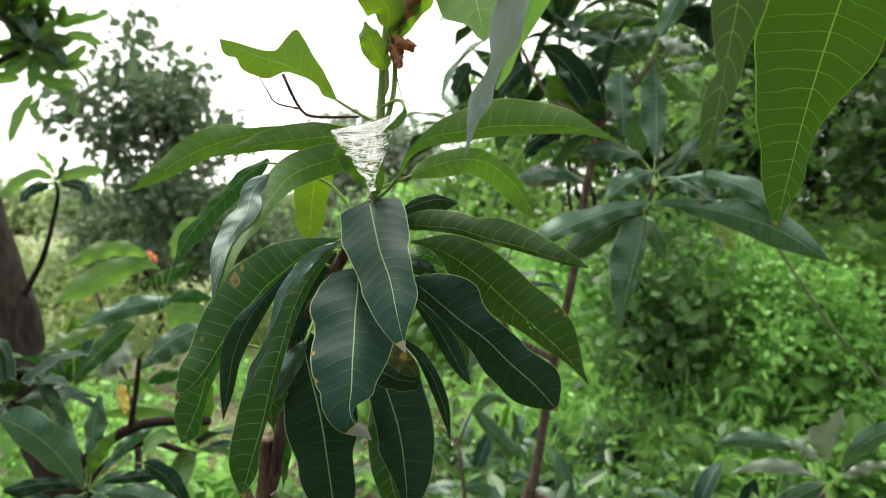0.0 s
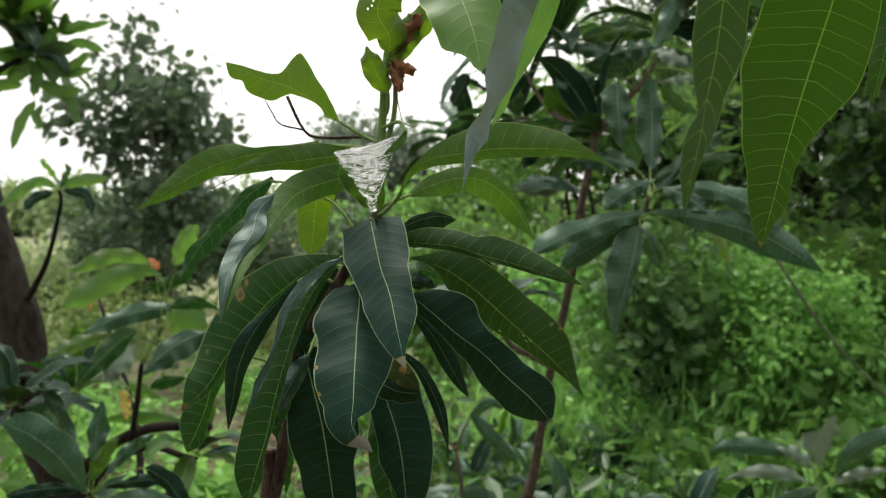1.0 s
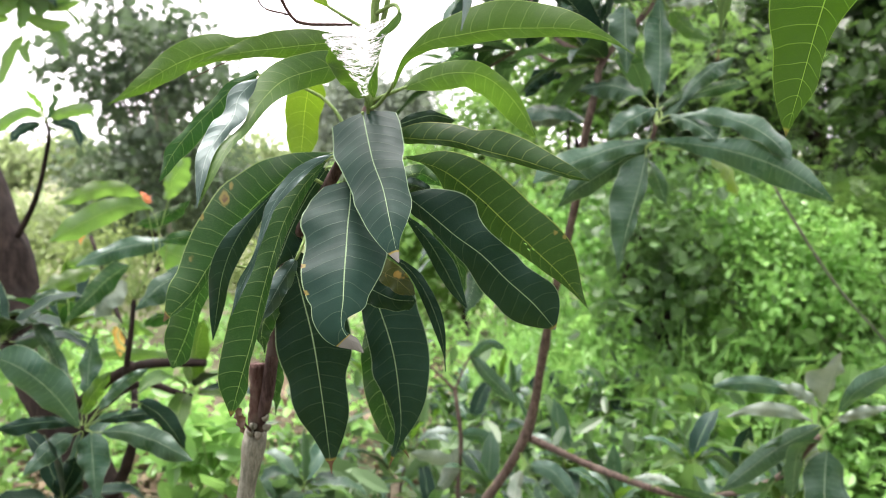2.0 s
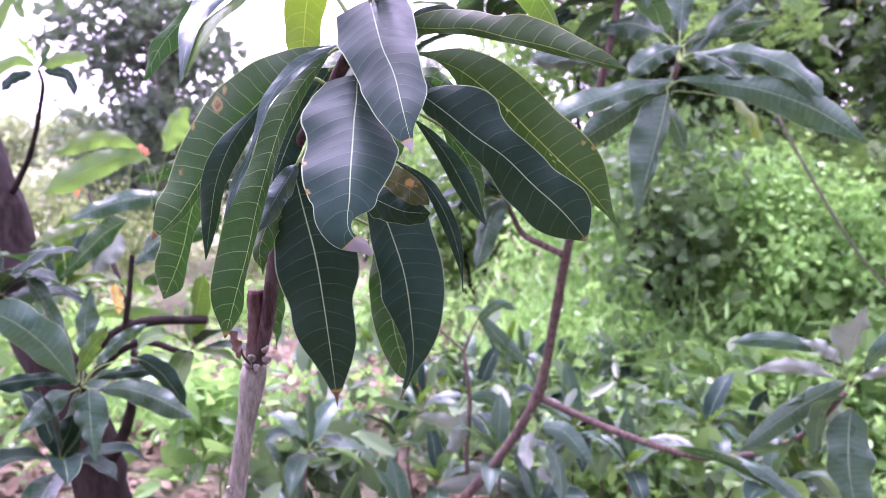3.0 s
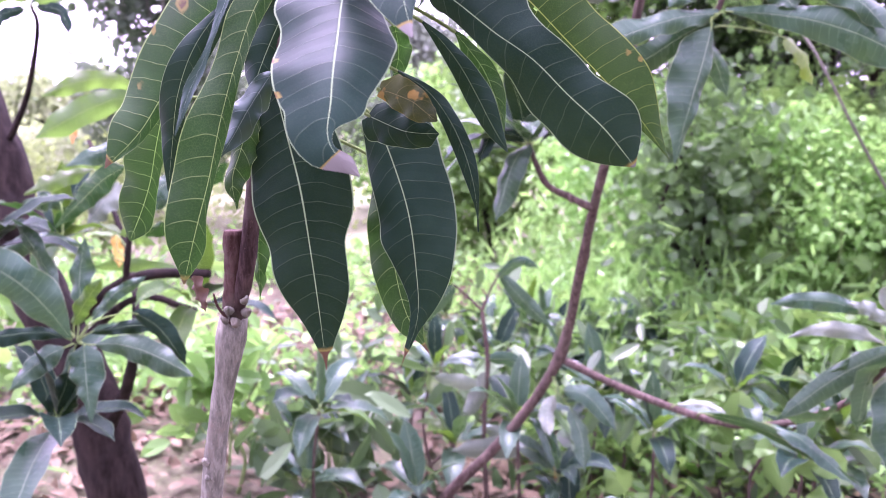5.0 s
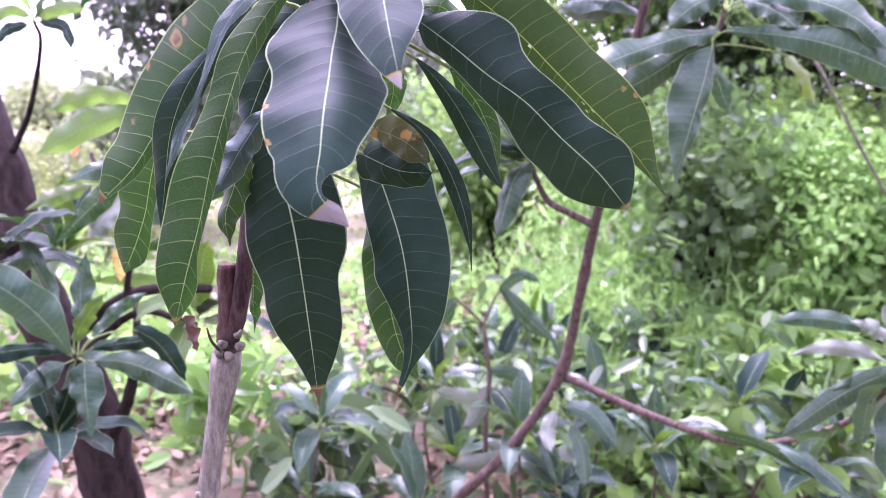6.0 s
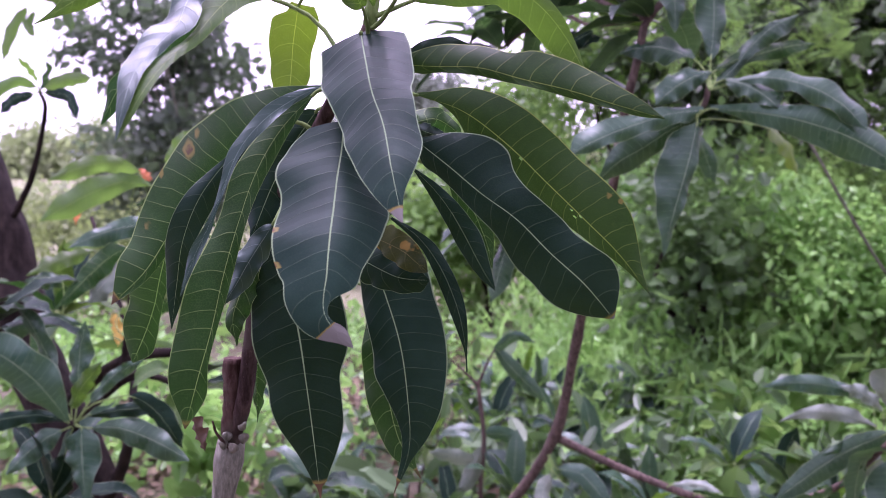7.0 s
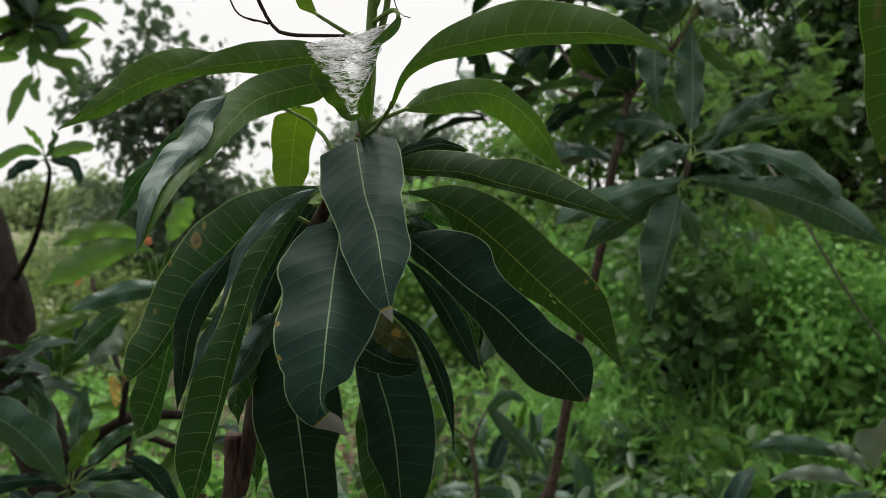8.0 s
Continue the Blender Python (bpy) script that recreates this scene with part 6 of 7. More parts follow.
leaf(left_tree, [(-1.635, 3.15, 2.138), (-1.626, 3.125, 2.215), (-1.634, 3.1, 2.276)], 0.033, 0.032, M_MID, 0.01, 0.01, 0.5, 0.6, face=(0, -1, 0), n=14, m=3)
leaf(left_tree, [(-1.63, 3.15, 2.124), (-1.548, 3.125, 2.149), (-1.446, 3.1, 2.138)], 0.033, 0.032, M_MID, 0.01, 0.01, 0.5, 0.6, face=(0, -1, 0), n=14, m=3)
leaf(left_tree, [(-1.639, 3.15, 2.12), (-1.56, 3.125, 2.06), (-1.531, 3.1, 2)], 0.038, 0.036, M_MID, 0.011, 0.011, 0.5, 0.6, face=(0, -1, 0), n=14, m=3)
leaf(left_tree, [(-1.651, 3.15, 2.12), (-1.717, 3.125, 2.125), (-1.782, 3.1, 2.109)], 0.038, 0.036, M_MID, 0.011, 0.011, 0.5, 0.6, face=(0, -1, 0), n=14, m=3)
leaf(left_tree, [(-1.644, 3.15, 2.109), (-1.684, 3.125, 2.059), (-1.727, 3.1, 2.02)], 0.036, 0.034, M_MID, 0.011, 0.011, 0.5, 0.6, face=(0, -1, 0), n=14, m=3)
leaf(left_tree, [(-1.635, 3.15, 2.109), (-1.623, 3.125, 2.025), (-1.621, 3.1, 1.95)], 0.029, 0.028, M_MID, 0.009, 0.009, 0.5, 0.6, face=(0, -1, 0), n=14, m=3)
leaf(left_tree, [(-1.525, 3.15, 2.211), (-1.457, 3.125, 2.239), (-1.378, 3.1, 2.24)], 0.02, 0.019, M_MID, 0.006, 0.006, 0.5, 0.6, face=(0, -1, 0), n=14, m=3)
leaf(left_tree, [(-1.525, 3.15, 2.215), (-1.508, 3.125, 2.25), (-1.478, 3.1, 2.284)], 0.02, 0.019, M_MID, 0.006, 0.006, 0.5, 0.6, face=(0, -1, 0), n=14, m=3)
leaf(left_tree, [(-1.615, 3.15, 2.244), (-1.58, 3.125, 2.283), (-1.556, 3.1, 2.343)], 0.031, 0.03, M_MID, 0.009, 0.009, 0.5, 0.6, face=(0, -1, 0), n=14, m=3)
leaf(left_tree, [(-1.683, 3.15, 2.254), (-1.636, 3.125, 2.304), (-1.644, 3.1, 2.364)], 0.031, 0.03, M_MID, 0.009, 0.009, 0.5, 0.6, face=(0, -1, 0), n=14, m=3)
leaf(left_tree, [(-1.539, 3.15, 1.963), (-1.489, 3.125, 1.937), (-1.449, 3.1, 1.855)], 0.022, 0.021, M_MID, 0.007, 0.007, 0.5, 0.6, face=(0, -1, 0), n=14, m=3)
leaf(left_tree, [(-1.572, 3.15, 2.053), (-1.481, 3.125, 2.071), (-1.391, 3.1, 2.134)], 0.025, 0.023, M_MID, 0.007, 0.007, 0.5, 0.6, face=(0, -1, 0), n=14, m=3)
leaf(left_tree, [(-1.637, 3.15, 1.944), (-1.687, 3.125, 1.857), (-1.709, 3.1, 1.735)], 0.025, 0.023, M_MID, 0.007, 0.007, 0.5, 0.6, face=(0, -1, 0), n=14, m=3)
leaf(left_tree, [(-1.608, 3.15, 1.928), (-1.625, 3.125, 1.879), (-1.584, 3.1, 1.825)], 0.02, 0.019, M_MID, 0.006, 0.006, 0.5, 0.6, face=(0, -1, 0), n=14, m=3)
leaf(left_tree, [(-1.523, 3.15, 1.974), (-1.472, 3.125, 1.903), (-1.45, 3.1, 1.84)], 0.02, 0.019, M_MID, 0.006, 0.006, 0.5, 0.6, face=(0, -1, 0), n=14, m=3)
leaf(left_tree, [(-1.53, 3.15, 2.206), (-1.423, 3.125, 2.233), (-1.3, 3.1, 2.25)], 0.016, 0.015, M_MID, 0.005, 0.005, 0.5, 0.6, face=(0, -1, 0), n=14, m=3)
leaf(left_tree, [(-1.559, 3.15, 2.206), (-1.513, 3.125, 2.239), (-1.483, 3.1, 2.284)], 0.016, 0.015, M_MID, 0.005, 0.005, 0.5, 0.6, face=(0, -1, 0), n=14, m=3)
leaf(left_tree, [(-1.583, 3.15, 2.12), (-1.446, 3.125, 2.172), (-1.319, 3.1, 2.123)], 0.02, 0.019, M_MID, 0.006, 0.006, 0.5, 0.6, face=(0, -1, 0), n=14, m=3)
leaf(left_tree, [(-1.639, 3.15, 2.131), (-1.537, 3.125, 2.116), (-1.476, 3.1, 2.044)], 0.027, 0.025, M_GREY, 0.008, 0.008, 0.5, 0.6, face=(0, -1, 0), n=14, m=3)
leaf(left_tree, [(-1.64, 3.15, 2.075), (-1.493, 3.125, 2.049), (-1.369, 3.1, 2.068)], 0.022, 0.021, M_MID, 0.007, 0.007, 0.5, 0.6, face=(0, -1, 0), n=14, m=3)
leaf(left_tree, [(-1.684, 3.15, 2.142), (-1.74, 3.125, 2.069), (-1.794, 3.1, 2.042)], 0.027, 0.025, M_MID, 0.008, 0.008, 0.5, 0.6, face=(0, -1, 0), n=14, m=3)
leaf(left_tree, [(-1.661, 3.15, 2.187), (-1.692, 3.125, 2.248), (-1.768, 3.1, 2.286)], 0.027, 0.025, M_MID, 0.008, 0.008, 0.5, 0.6, face=(0, -1, 0), n=14, m=3)
leaf(left_tree, [(-1.638, 3.15, 2.21), (-1.58, 3.125, 2.272), (-1.611, 3.1, 2.353)], 0.027, 0.025, M_MID, 0.008, 0.008, 0.5, 0.6, face=(0, -1, 0), n=14, m=3)
leaf(left_tree, [(-1.686, 3.15, 2.007), (-1.763, 3.125, 2.002), (-1.818, 3.1, 1.953)], 0.027, 0.025, M_MID, 0.008, 0.008, 0.5, 0.6, face=(0, -1, 0), n=14, m=3)
leaf(left_tree, [(-1.641, 3.15, 2.03), (-1.538, 3.125, 1.981), (-1.415, 3.1, 1.978)], 0.027, 0.025, M_MID, 0.008, 0.008, 0.5, 0.6, face=(0, -1, 0), n=14, m=3)

# ---- thin bare-stemmed plant ----
twig_plant = thing("sapling", "thin grey sapling with forked twigs and sparse leaves", "sapling")
twig_lines = [[(0.105, 2.620, -0.189), (0.075, 2.600, 0.304), (0.082, 2.600, 0.516), (0.060, 2.600, 0.694)], [(0.060, 2.600, 0.694), (0.022, 2.600, 0.730), (-0.033, 2.600, 0.779)], [(0.060, 2.600, 0.694), (0.084, 2.600, 0.759), (0.113, 2.600, 0.818)]]
STEMS[twig_plant] = np.vstack([spline(q, 20)[0] for q in twig_lines])
for k, q in enumerate(twig_lines):
    v, f = tube(q, 0.009 if k == 0 else 0.005, 0.007 if k == 0 else 0.003, 16, 8, 0.06, 90 + k)
    part("stem", v, f, B_PURPLE, twig_plant)
leaf(twig_plant, [(0.08, 2.6, 0.535), (0.142, 2.575, 0.543), (0.213, 2.55, 0.515)], 0.026, 0.024, M_GREY, 0.008, 0.008, 0.5, 0.6, face=(0, -1, 0), n=14, m=3)
leaf(twig_plant, [(0.073, 2.6, 0.439), (-0.001, 2.575, 0.465), (-0.092, 2.55, 0.491)], 0.026, 0.024, M_DUST, 0.008, 0.008, 0.5, 0.6, face=(0, -1, 0), n=14, m=3)
leaf(twig_plant, [(0.11, 2.6, 0.814), (0.173, 2.575, 0.748), (0.271, 2.55, 0.655)], 0.026, 0.024, M_GREY, 0.008, 0.008, 0.5, 0.6, face=(0, -1, 0), n=14, m=3)
leaf(twig_plant, [(-0.033, 2.6, 0.775), (-0.096, 2.575, 0.834), (-0.147, 2.55, 0.766)], 0.026, 0.024, M_UNDER, 0.008, 0.008, 0.5, 0.6, face=(0, -1, 0), n=14, m=3)
leaf(twig_plant, [(0.101, 2.6, 0.796), (0.17, 2.575, 0.856), (0.23, 2.55, 0.844)], 0.018, 0.017, M_GREY, 0.006, 0.006, 0.5, 0.6, face=(0, -1, 0), n=14, m=3)
leaf(twig_plant, [(-0.024, 2.6, 0.775), (-0.077, 2.575, 0.725), (-0.2, 2.55, 0.619)], 0.029, 0.028, M_GREY, 0.009, 0.009, 0.5, 0.6, face=(0, -1, 0), n=14, m=3)
leaf(twig_plant, [(0.081, 2.6, 0.497), (0.036, 2.575, 0.39), (0, 2.55, 0.361)], 0.029, 0.028, M_DUST, 0.009, 0.009, 0.5, 0.6, face=(0, -1, 0), n=14, m=3)
leaf(twig_plant, [(0.075, 2.6, 0.304), (0.168, 2.575, 0.257), (-0.034, 2.55, 0.245)], 0.041, 0.038, M_DUST, 0.012, 0.012, 0.5, 0.6, face=(0, -1, 0), n=14, m=3)

# ---- low seedlings under the saplings ----
rng = np.random.default_rng(5)
for k in range(40):
    x, y = -0.5 + 1.7 * rng.random(), 2.3 + 2.0 * rng.random()
    h = 0.12 + 0.35 * rng.random()
    z0 = ground_height(x, y)
    seedling = thing("mango_seedling", "low mango seedling with dusty green leaves", "seedling", "seedlings on the ground")
    top = (x + rng.normal(0, 0.04), y + rng.normal(0, 0.04), z0 + h)
    v, f = tube([(x, y, z0 - 0.02), (x + rng.normal(0, 0.02), y, z0 + h * 0.5), top], 0.006, 0.004, 8, 7, 0.05, k)
    part("stem", v, f, B_PURPLE, seedling)
    STEMS[seedling] = np.array([top])
    rosette(seedling, top, (rng.normal(0, 0.2), -0.2, 1), 8, 0.2, 200 + k, [M_GREY, M_DARK, M_UNDER, M_GREY], width=0.16, n=10, m=2)

# ---- undergrowth, shrubs and trees behind ----
def patch(x0, x1, y0, y1, count, rz, seed, r=0.35, slope=0.0):
    rs = np.random.default_rng(seed)
    return [(x, y, 0.08 + slope * (y - y0), r * (0.7 + 0.6 * rs.random()), r, rz * (0.5 + rs.random())) for x, y in zip(x0 + (x1 - x0) * rs.random(count), y0 + (y1 - y0) * rs.random(count))]


tagged(leaf_cloud("weeds", patch(0.55, 4.2, 3.0, 5.4, 54, 0.22, 1, slope=0.10), 20000, 0.062, 0.5, F_BRIGHT, seed=1, per=6), "bright green small-leaved weeds covering the ground", "weeds", "", "stuff")
tagged(leaf_cloud("broad_weeds", patch(0.9, 3.4, 2.7, 4.6, 26, 0.22, 21, slope=0.08), 800, 0.11, 0.6, F_MID, seed=6, per=4, lobed=True), "large-leaved green weeds", "weeds", "", "stuff")
tagged(leaf_cloud("grass", patch(0.4, 2.4, 3.6, 5.8, 26, 0.36, 2, 0.35, slope=0.05), 9000, 0.14, 0.08, F_BRIGHT, seed=2, per=8, lean=0.2, rise=0.9), "tall light green grass and weeds", "grass", "", "stuff")
tagged(leaf_cloud("grass", patch(0.15, 1.5, 3.7, 4.7, 20, 0.36, 51, 0.26), 5200, 0.12, 0.09, F_BRIGHT, seed=52, per=8, lean=0.2, rise=0.9), "bright fresh green grass tufts", "grass", "", "stuff")
tagged(leaf_cloud("ground_cover", patch(-3.5, 0.7, 3.2, 7.0, 34, 0.13, 3, 0.45), 6500, 0.075, 0.5, F_BRIGHT, seed=3, per=5), "patchy low green plants on bare earth", "plants", "", "stuff")
tagged(leaf_cloud("broad_leaves", patch(-0.6, 1.5, 2.6, 4.0, 34, 0.24, 23, 0.28), 1050, 0.14, 0.36, F_GREY, seed=7, per=5), "dusty broad leaves of low plants", "plants", "", "stuff")
tagged(leaf_cloud("weeds", patch(0.0, 2.2, 2.75, 4.2, 34, 0.16, 41, 0.22), 4200, 0.068, 0.6, F_MID, seed=42, per=7), "bright green tender weeds between the seedlings", "weeds", "", "stuff")
tagged(leaf_cloud("low_plants", patch(-3.2, -1.5, 2.7, 4.2, 20, 0.28, 33, 0.32), 1300, 0.15, 0.36, F_MID, seed=8, per=5), "low dark green plants beside the trunk", "plants", "", "stuff")
tagged(leaf_cloud("dead_leaves", [(-2.2 + 0.5 * i, 2.2 + (i * 29 % 9) * 0.45, 0.0, 0.7, 0.7, 0.03) for i in range(12)], 9000, 0.085, 0.4, F_LITTER, seed=4, per=2, lean=4.0, clump=6, flat=0.02), "dry brown fallen leaves on the earth", "leaf litter", "", "stuff")


def shrub(name, label, category, base, blobs, count, size, ratio, mat, seed, trunk_r=0.04, bark=None, per=9, clump=2.2, limbs_to=5, lean=0.4, shell=0.45, lobed=False):
    ob = thing(name, label, category)
    rs = np.random.default_rng(seed)
    bx, by = base
    mid = np.mean(np.array(blobs)[:, :3], axis=0)
    crotch = (bx + (mid[0] - bx) * 0.3, by + (mid[1] - by) * 0.3, mid[2] * 0.5)
    v, f = tube([(bx, by, -0.1), ((bx + crotch[0]) / 2 + 0.05, (by + crotch[1]) / 2, crotch[2] / 2), crotch], trunk_r, trunk_r * 0.7, 14, 10, 0.08, seed)
    part("trunk", v, f, bark or B_DARK, ob)
    for k, q in enumerate(blobs[:limbs_to]):
        tip = np.array(q[:3]) + np.array([0, 0, q[5] * 0.5])
        v, f = tube([crotch, (np.array(crotch) + tip) / 2 + rs.normal(0, 0.1, 3), tip], trunk_r * 0.5, trunk_r * 0.12, 12, 7, 0.08, seed + k)
        part("limb", v, f, bark or B_DARK, ob)
    leaf_cloud("crown", blobs, count, size, ratio, mat, ob, seed, per, clump=clump, lean=lean, shell=shell, lobed=lobed)
    return ob


def heap(cx, cy, cz, rx, ry, rz, count, seed, r=0.45):
    rs = np.random.default_rng(seed)
    d = rs.standard_normal((count, 3))
    d = d / np.linalg.norm(d, axis=1, keepdims=True) * rs.random((count, 1)) ** 0.4
    return [(cx + q[0] * rx, cy + q[1] * ry, max(0.15, cz + q[2] * rz), r * (0.7 + 0.6 * rs.random()), r * (0.7 + 0.6 * rs.random()), r * (0.55 + 0.5 * rs.random())) for q in d]


shrub("shrub", "dense green shrub with small broad leaves", "shrub", (1.5, 5.4), heap(1.5, 5.4, 0.9, 0.8, 0.5, 0.6, 16, 1, 0.38), 7000, 0.066, 0.62, F_BRIGHT, 11)
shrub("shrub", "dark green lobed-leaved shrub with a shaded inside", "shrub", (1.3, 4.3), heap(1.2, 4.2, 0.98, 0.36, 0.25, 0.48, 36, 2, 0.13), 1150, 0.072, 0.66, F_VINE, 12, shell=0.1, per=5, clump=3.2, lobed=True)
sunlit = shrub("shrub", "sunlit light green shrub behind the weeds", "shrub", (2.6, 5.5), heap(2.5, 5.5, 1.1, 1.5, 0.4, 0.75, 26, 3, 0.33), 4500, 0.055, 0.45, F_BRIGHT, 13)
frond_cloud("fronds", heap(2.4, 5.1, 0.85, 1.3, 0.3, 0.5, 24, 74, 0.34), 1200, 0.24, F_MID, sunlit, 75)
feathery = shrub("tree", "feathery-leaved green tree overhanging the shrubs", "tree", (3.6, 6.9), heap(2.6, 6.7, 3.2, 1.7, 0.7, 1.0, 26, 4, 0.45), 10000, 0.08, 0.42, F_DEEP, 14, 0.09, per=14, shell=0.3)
frond_cloud("fronds", heap(2.4, 6.0, 3.0, 1.9, 0.6, 1.0, 30, 64, 0.5), 420, 0.30, F_MID, feathery, 65)
frond_cloud("fronds", heap(2.7, 5.2, 1.8, 0.7, 0.4, 0.5, 14, 66, 0.35), 160, 0.26, F_MID, feathery, 67)
frond_cloud("fronds", heap(2.15, 4.75, 1.08, 0.8, 0.3, 0.30, 20, 166, 0.28), 1000, 0.20, F_MID, sunlit, 167)
frond_cloud("fronds", heap(1.95, 4.5, 0.95, 0.42, 0.2, 0.3, 16, 266, 0.25), 380, 0.18, F_MID, sunlit, 267)
frond_cloud("fronds", heap(1.75, 4.7, 2.12, 0.75, 0.25, 0.34, 22, 366, 0.22), 170, 0.20, F_MID, feathery, 367)
tagged(frond_cloud("ferns", patch(0.8, 2.9, 3.4, 5.0, 18, 0.4, 68, slope=0.12), 420, 0.30, F_BRIGHT, None, 69), "feathery light green fronds among the weeds", "ferns", "", "stuff")
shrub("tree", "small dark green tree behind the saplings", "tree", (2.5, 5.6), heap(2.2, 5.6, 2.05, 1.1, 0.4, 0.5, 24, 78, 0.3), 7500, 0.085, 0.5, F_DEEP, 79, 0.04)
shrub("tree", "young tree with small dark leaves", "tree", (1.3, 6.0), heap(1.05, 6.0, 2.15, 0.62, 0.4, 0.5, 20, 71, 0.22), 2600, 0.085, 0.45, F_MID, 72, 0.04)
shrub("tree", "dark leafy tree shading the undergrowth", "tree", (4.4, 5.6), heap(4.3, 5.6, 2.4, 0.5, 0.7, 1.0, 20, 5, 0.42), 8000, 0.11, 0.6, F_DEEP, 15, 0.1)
# Climber in the darkest leaf colour, painting in the thicket's shaded interior.
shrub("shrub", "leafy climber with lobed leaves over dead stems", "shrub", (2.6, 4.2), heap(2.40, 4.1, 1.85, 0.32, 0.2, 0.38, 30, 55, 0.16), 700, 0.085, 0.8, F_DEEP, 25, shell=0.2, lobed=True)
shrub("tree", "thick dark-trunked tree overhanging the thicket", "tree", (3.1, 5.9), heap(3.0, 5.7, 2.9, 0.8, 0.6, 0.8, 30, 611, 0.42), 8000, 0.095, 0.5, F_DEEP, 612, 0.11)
shrub("shrub", "mid green shrub among grass", "shrub", (0.2, 7.0), heap(0.2, 7.0, 0.7, 1.1, 0.6, 0.6, 16, 6), 6000, 0.085, 0.6, F_MID, 16)
shrub("tree", "small leafy tree standing against the white sky", "tree", (-2.6, 7.7), heap(-2.62, 7.6, 2.52, 0.84, 0.5, 0.72, 38, 7, 0.23) + heap(-2.6, 7.4, 1.55, 0.6, 0.25, 0.42, 16, 707, 0.24), 3000, 0.108, 0.62, F_TREE, 17, 0.034, B_GREY, per=6, shell=0.05, limbs_to=9, clump=1.7)
shrub("tree", "dull hazy thicket behind the small tree", "tree", (-3.2, 8.9), heap(-3.1, 8.8, 1.4, 1.0, 0.4, 0.58, 28, 57, 0.32), 5200, 0.085, 0.55, F_HAZE_BLUE, 27, 0.05, per=7)
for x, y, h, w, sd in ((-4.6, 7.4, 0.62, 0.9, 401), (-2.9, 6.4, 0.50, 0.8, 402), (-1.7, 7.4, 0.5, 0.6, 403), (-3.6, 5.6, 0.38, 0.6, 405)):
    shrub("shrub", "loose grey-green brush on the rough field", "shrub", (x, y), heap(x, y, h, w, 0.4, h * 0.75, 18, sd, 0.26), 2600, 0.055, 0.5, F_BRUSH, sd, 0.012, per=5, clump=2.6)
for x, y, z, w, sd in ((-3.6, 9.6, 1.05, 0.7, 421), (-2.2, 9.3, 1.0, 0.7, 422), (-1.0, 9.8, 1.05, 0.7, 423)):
    shrub("shrub", "dense hazy grey-green bush across the field", "shrub", (x, y), heap(x, y, z, w, 0.4, 0.42, 20, sd, 0.3), 3000, 0.085, 0.55, F_HAZE_BLUE, sd, 0.02, per=6)
# Dark backing layer, so gaps between the nearer shrubs look like deep shade.
shrub("shrub", "broad thicket behind the shrubs, coloured dark for shaded gaps", "shrub", (3.0, 8.6), heap(3.7, 8.8, 1.7, 2.7, 0.6, 1.2, 40, 58, 0.6), 15000, 0.10, 0.5, F_DEEP, 28)
shrub("tree", "light green leafy tree across the field", "tree", (0.35, 9.2), heap(0.45, 9.2, 1.75, 0.75, 0.4, 0.75, 30, 701, 0.3), 4200, 0.09, 0.5, F_MID, 702, 0.05, per=7)
shrub("shrub", "green bush at the field edge, coloured pale for haze", "shrub", (-4.6, 10.5), heap(-4.6, 10.5, 0.65, 1.8, 0.6, 0.35, 18, 8), 3800, 0.11, 0.6, F_HAZE_PALE, 18)
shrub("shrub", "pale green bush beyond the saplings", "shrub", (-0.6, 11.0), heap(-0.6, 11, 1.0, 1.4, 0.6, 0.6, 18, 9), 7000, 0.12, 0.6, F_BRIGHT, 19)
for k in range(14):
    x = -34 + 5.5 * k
    shrub("tree", "distant round-topped tree along the horizon", "tree", (x, 48 + (k * 13 % 7)), heap(x, 48 + (k * 13 % 7), 1.5, 3.0, 1.5, 0.7 + (k * 5 % 4) * 0.35, 12, 30 + k, 1.1), 3000, 0.45, 0.6, F_HAZE_PALE, 100 + k, 0.3)

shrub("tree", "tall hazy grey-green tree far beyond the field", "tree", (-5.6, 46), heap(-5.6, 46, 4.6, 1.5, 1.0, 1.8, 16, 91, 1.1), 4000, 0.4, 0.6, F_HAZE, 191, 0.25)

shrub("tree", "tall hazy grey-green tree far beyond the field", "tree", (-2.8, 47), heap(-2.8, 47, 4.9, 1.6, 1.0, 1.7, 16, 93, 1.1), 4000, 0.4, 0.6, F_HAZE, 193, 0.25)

shrub("weed", "bright green broad-leaved weed beside the stem", "weed", (-0.8, 2.75), heap(-0.80, 2.85, 0.40, 0.12, 0.1, 0.12, 7, 301, 0.10), 90, 0.12, 0.5, F_BRIGHT, 302, 0.008, B_GREEN, per=3, clump=1.0)
shrub("weed", "dusty green low weed on the littered earth", "weed", (-0.42, 2.6), heap(-0.42, 2.6, 0.22, 0.2, 0.12, 0.10, 6, 303, 0.12), 80, 0.15, 0.42, F_GREY, 304, 0.008, B_GREEN, per=3, clump=1.0)

for x, y, z, n_, sd in ((1.15, 3.55, 0.36, 26, 501), (1.55, 3.5, 0.40, 22, 502), (1.95, 3.8, 0.44, 22, 503), (1.0, 3.1, 0.28, 16, 504)):
    shrub("weed", "green weed with broad soft leaves", "weed", (x, y), heap(x, y, z, 0.2, 0.12, 0.14, 8, sd, 0.13), n_ * 4, 0.10, 0.75, F_MID, sd, 0.006, B_GREEN, per=3, clump=1.2)

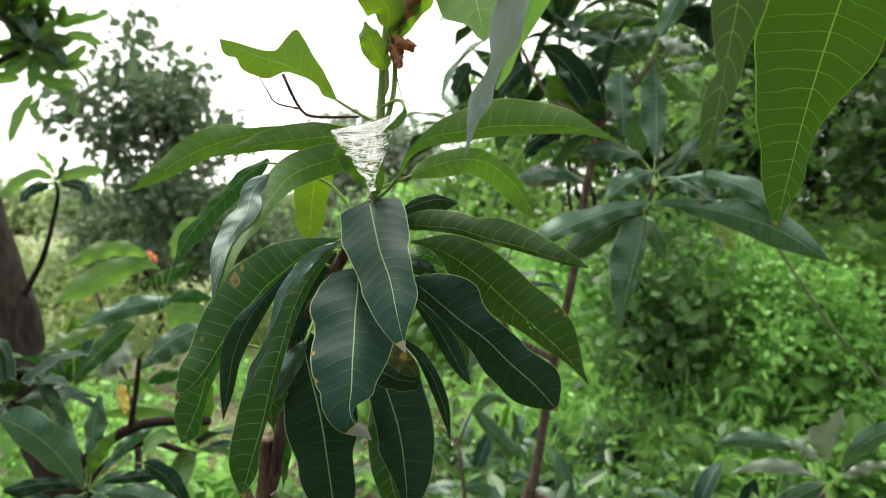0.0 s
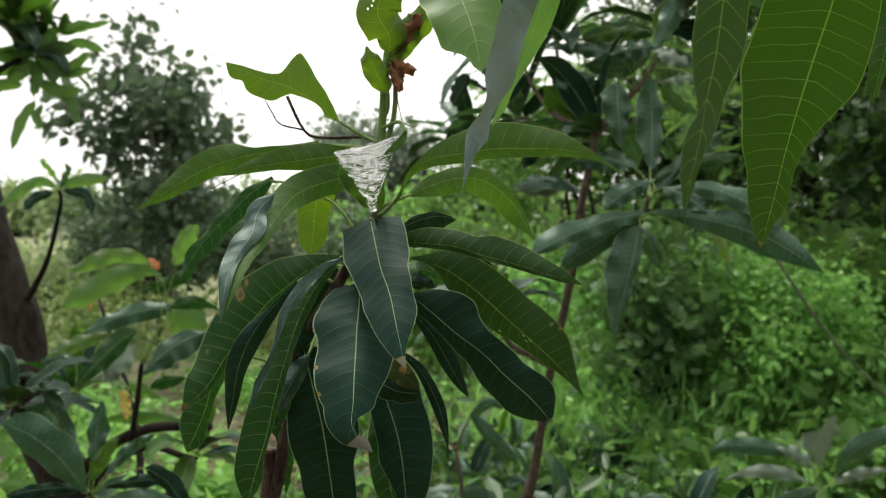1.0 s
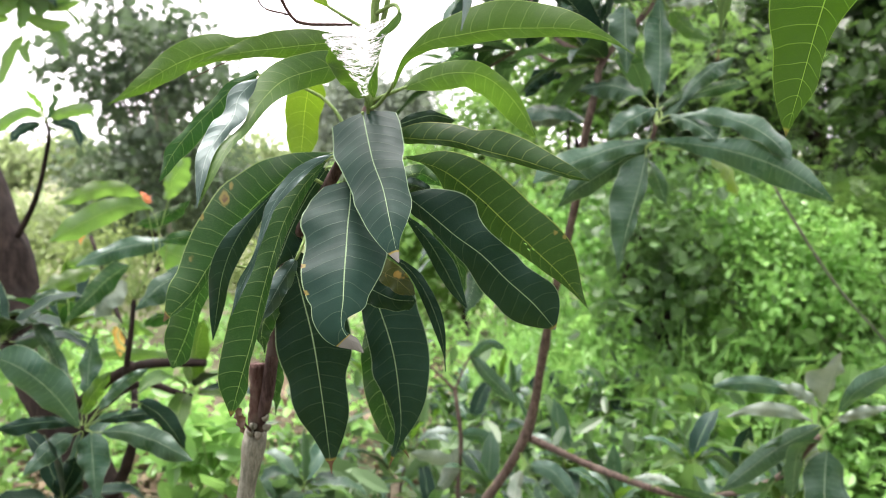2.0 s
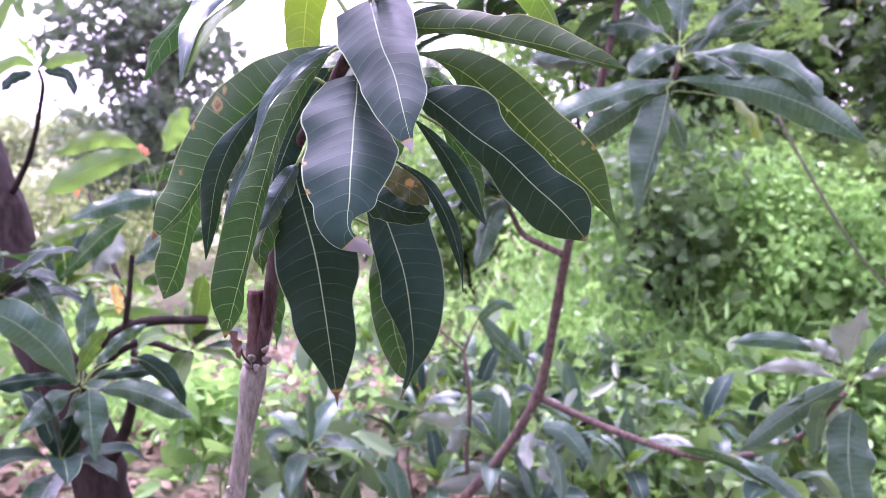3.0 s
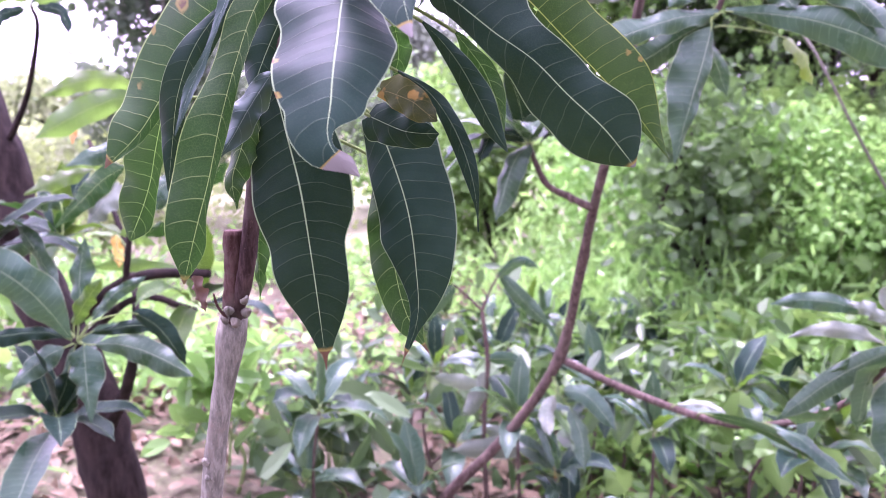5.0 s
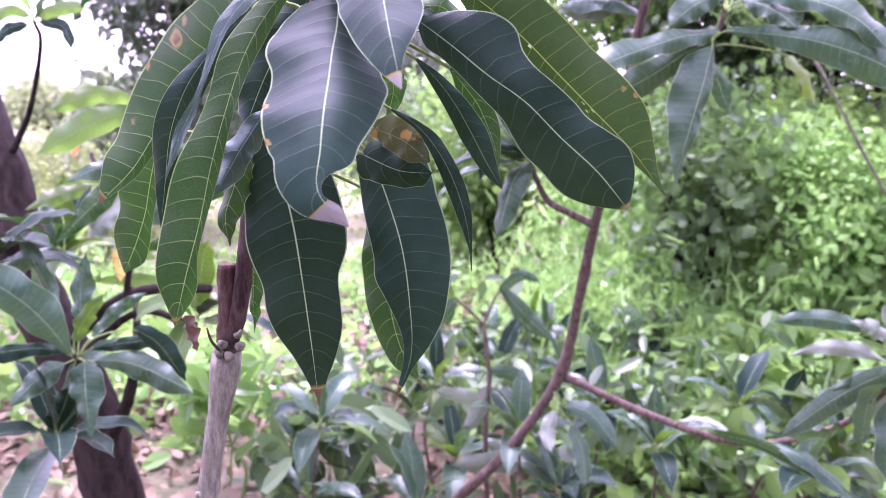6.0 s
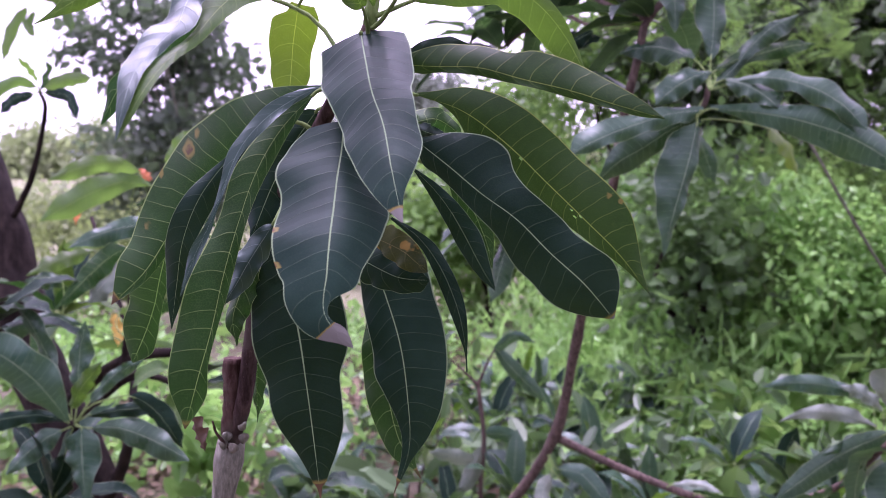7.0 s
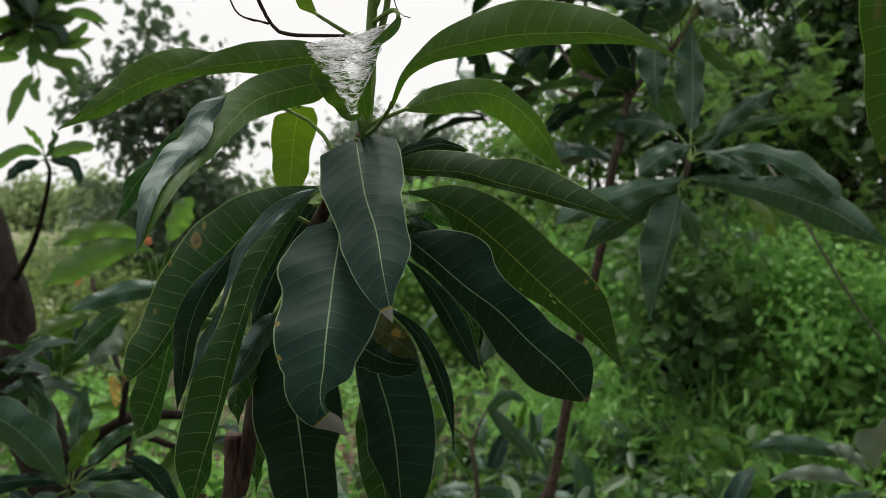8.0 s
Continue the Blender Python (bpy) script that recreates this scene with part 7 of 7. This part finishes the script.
for x, y, z, sd in ((1.75, 3.95, 0.60, 521), (2.15, 4.05, 0.68, 522), (2.5, 4.0, 0.62, 523), (1.95, 3.6, 0.40, 524)):
    shrub("weed", "tall fresh green weed with small soft leaves", "weed", (x, y), heap(x, y, z, 0.22, 0.14, 0.24, 12, sd, 0.12), 750, 0.062, 0.6, F_BRIGHT, sd, 0.006, B_GREEN, per=5, clump=1.8)

for x, y, z, sd in ((1.6, 4.0, 1.16, 531), (1.88, 3.85, 1.03, 532), (1.7, 3.9, 0.95, 534)):
    shrub("shrub", "light yellow-green fine-leaved bush", "shrub", (x, y), heap(x, y, z, 0.26, 0.15, 0.2, 14, sd, 0.13), 1300, 0.045, 0.5, F_BRIGHT, sd, 0.01, B_GREEN, per=7, clump=2.2)

# ---- orchard trees that close the place behind the camera ----
for k, (x, y) in enumerate([(-7, -4), (-3.5, -5.5), (0.3, -6.0), (4, -5.2), (7.5, -3.5), (9, 0.5), (8.5, 4.5)]):
    shrub("mango_tree", "dense dark green mango tree of the orchard", "tree", (x, y), heap(x, y, 3.1, 1.7, 1.2, 2.3, 20, 80 + k, 1.05), 6500, 0.26, 0.3, F_DEEP, 140 + k, 0.12)

# ---- leaning dead stem among the shrubs ----
dead_stem = thing("dead_stem", "long leaning brown dead stem among the shrubs", "stem")
v, f = tube([(2.90, 4.55, -0.05), (2.40, 3.95, 0.45), (1.72, 3.35, 0.95), (1.358, 3.050, 1.287), (1.217, 3.000, 1.483), (1.117, 3.000, 1.617)], 0.008, 0.005, 24, 8, 0.06, 77)
part("stem", v, f, B_GREY, dead_stem)

# ---- spider web on the leaf cup ----
web = thing("spider_web", "white silky spider web stretched across a leaf", "web")
A, Bc, C = (np.array(q) for q in ((-0.109, 0.690, 1.545), (-0.043, 0.700, 1.563), (-0.064, 0.640, 1.487)))
verts, faces, N = [], [], 14
for i in range(N + 1):
    for j in range(N + 1):
        p = (A + Bc) / 2 * (1 - i / N) + C * (i / N) + (Bc - A) * (j / N - 0.5) * max(0.1, (1 - i / N) ** 1.1)
        sag = 0.010 * math.sin(math.pi * i / N) * math.sin(math.pi * (0.15 + 0.7 * j / N))
        verts.append(tuple(p + np.array([0, sag, -sag * 0.4])))
for i in range(N):
    for j in range(N):
        q = i * (N + 1) + j
        faces.append((q, q + 1, q + N + 2, q + N + 1))
part("film", verts, faces, M_FILM, web)
rng = np.random.default_rng(9)
pieces = []
for k in range(130):
    i1, i2 = sorted(rng.random(2))
    s1, s2 = i1 ** 1.2, min(1, i1 ** 1.2 + rng.normal(0.05, 0.12))
    s2 = max(0, s2)
    p = A * (1 - s1) + C * s1 + (Bc - A) * 0.25 * rng.random() * (1 - s1)
    q = Bc * (1 - s2) + C * s2 - (Bc - A) * 0.2 * rng.random() * (1 - s2)
    m_ = (p + q) / 2 + np.array([0, 0.006 * rng.random(), -0.004 * rng.random()])
    off = np.array([0, -0.002, 0])
    pieces.append(tube([p + off, m_ + off, q + off], 0.00018, 0.00018, 5, 3, 0))
v, f = joined(pieces)
part("threads", v, f, M_SILK, web)
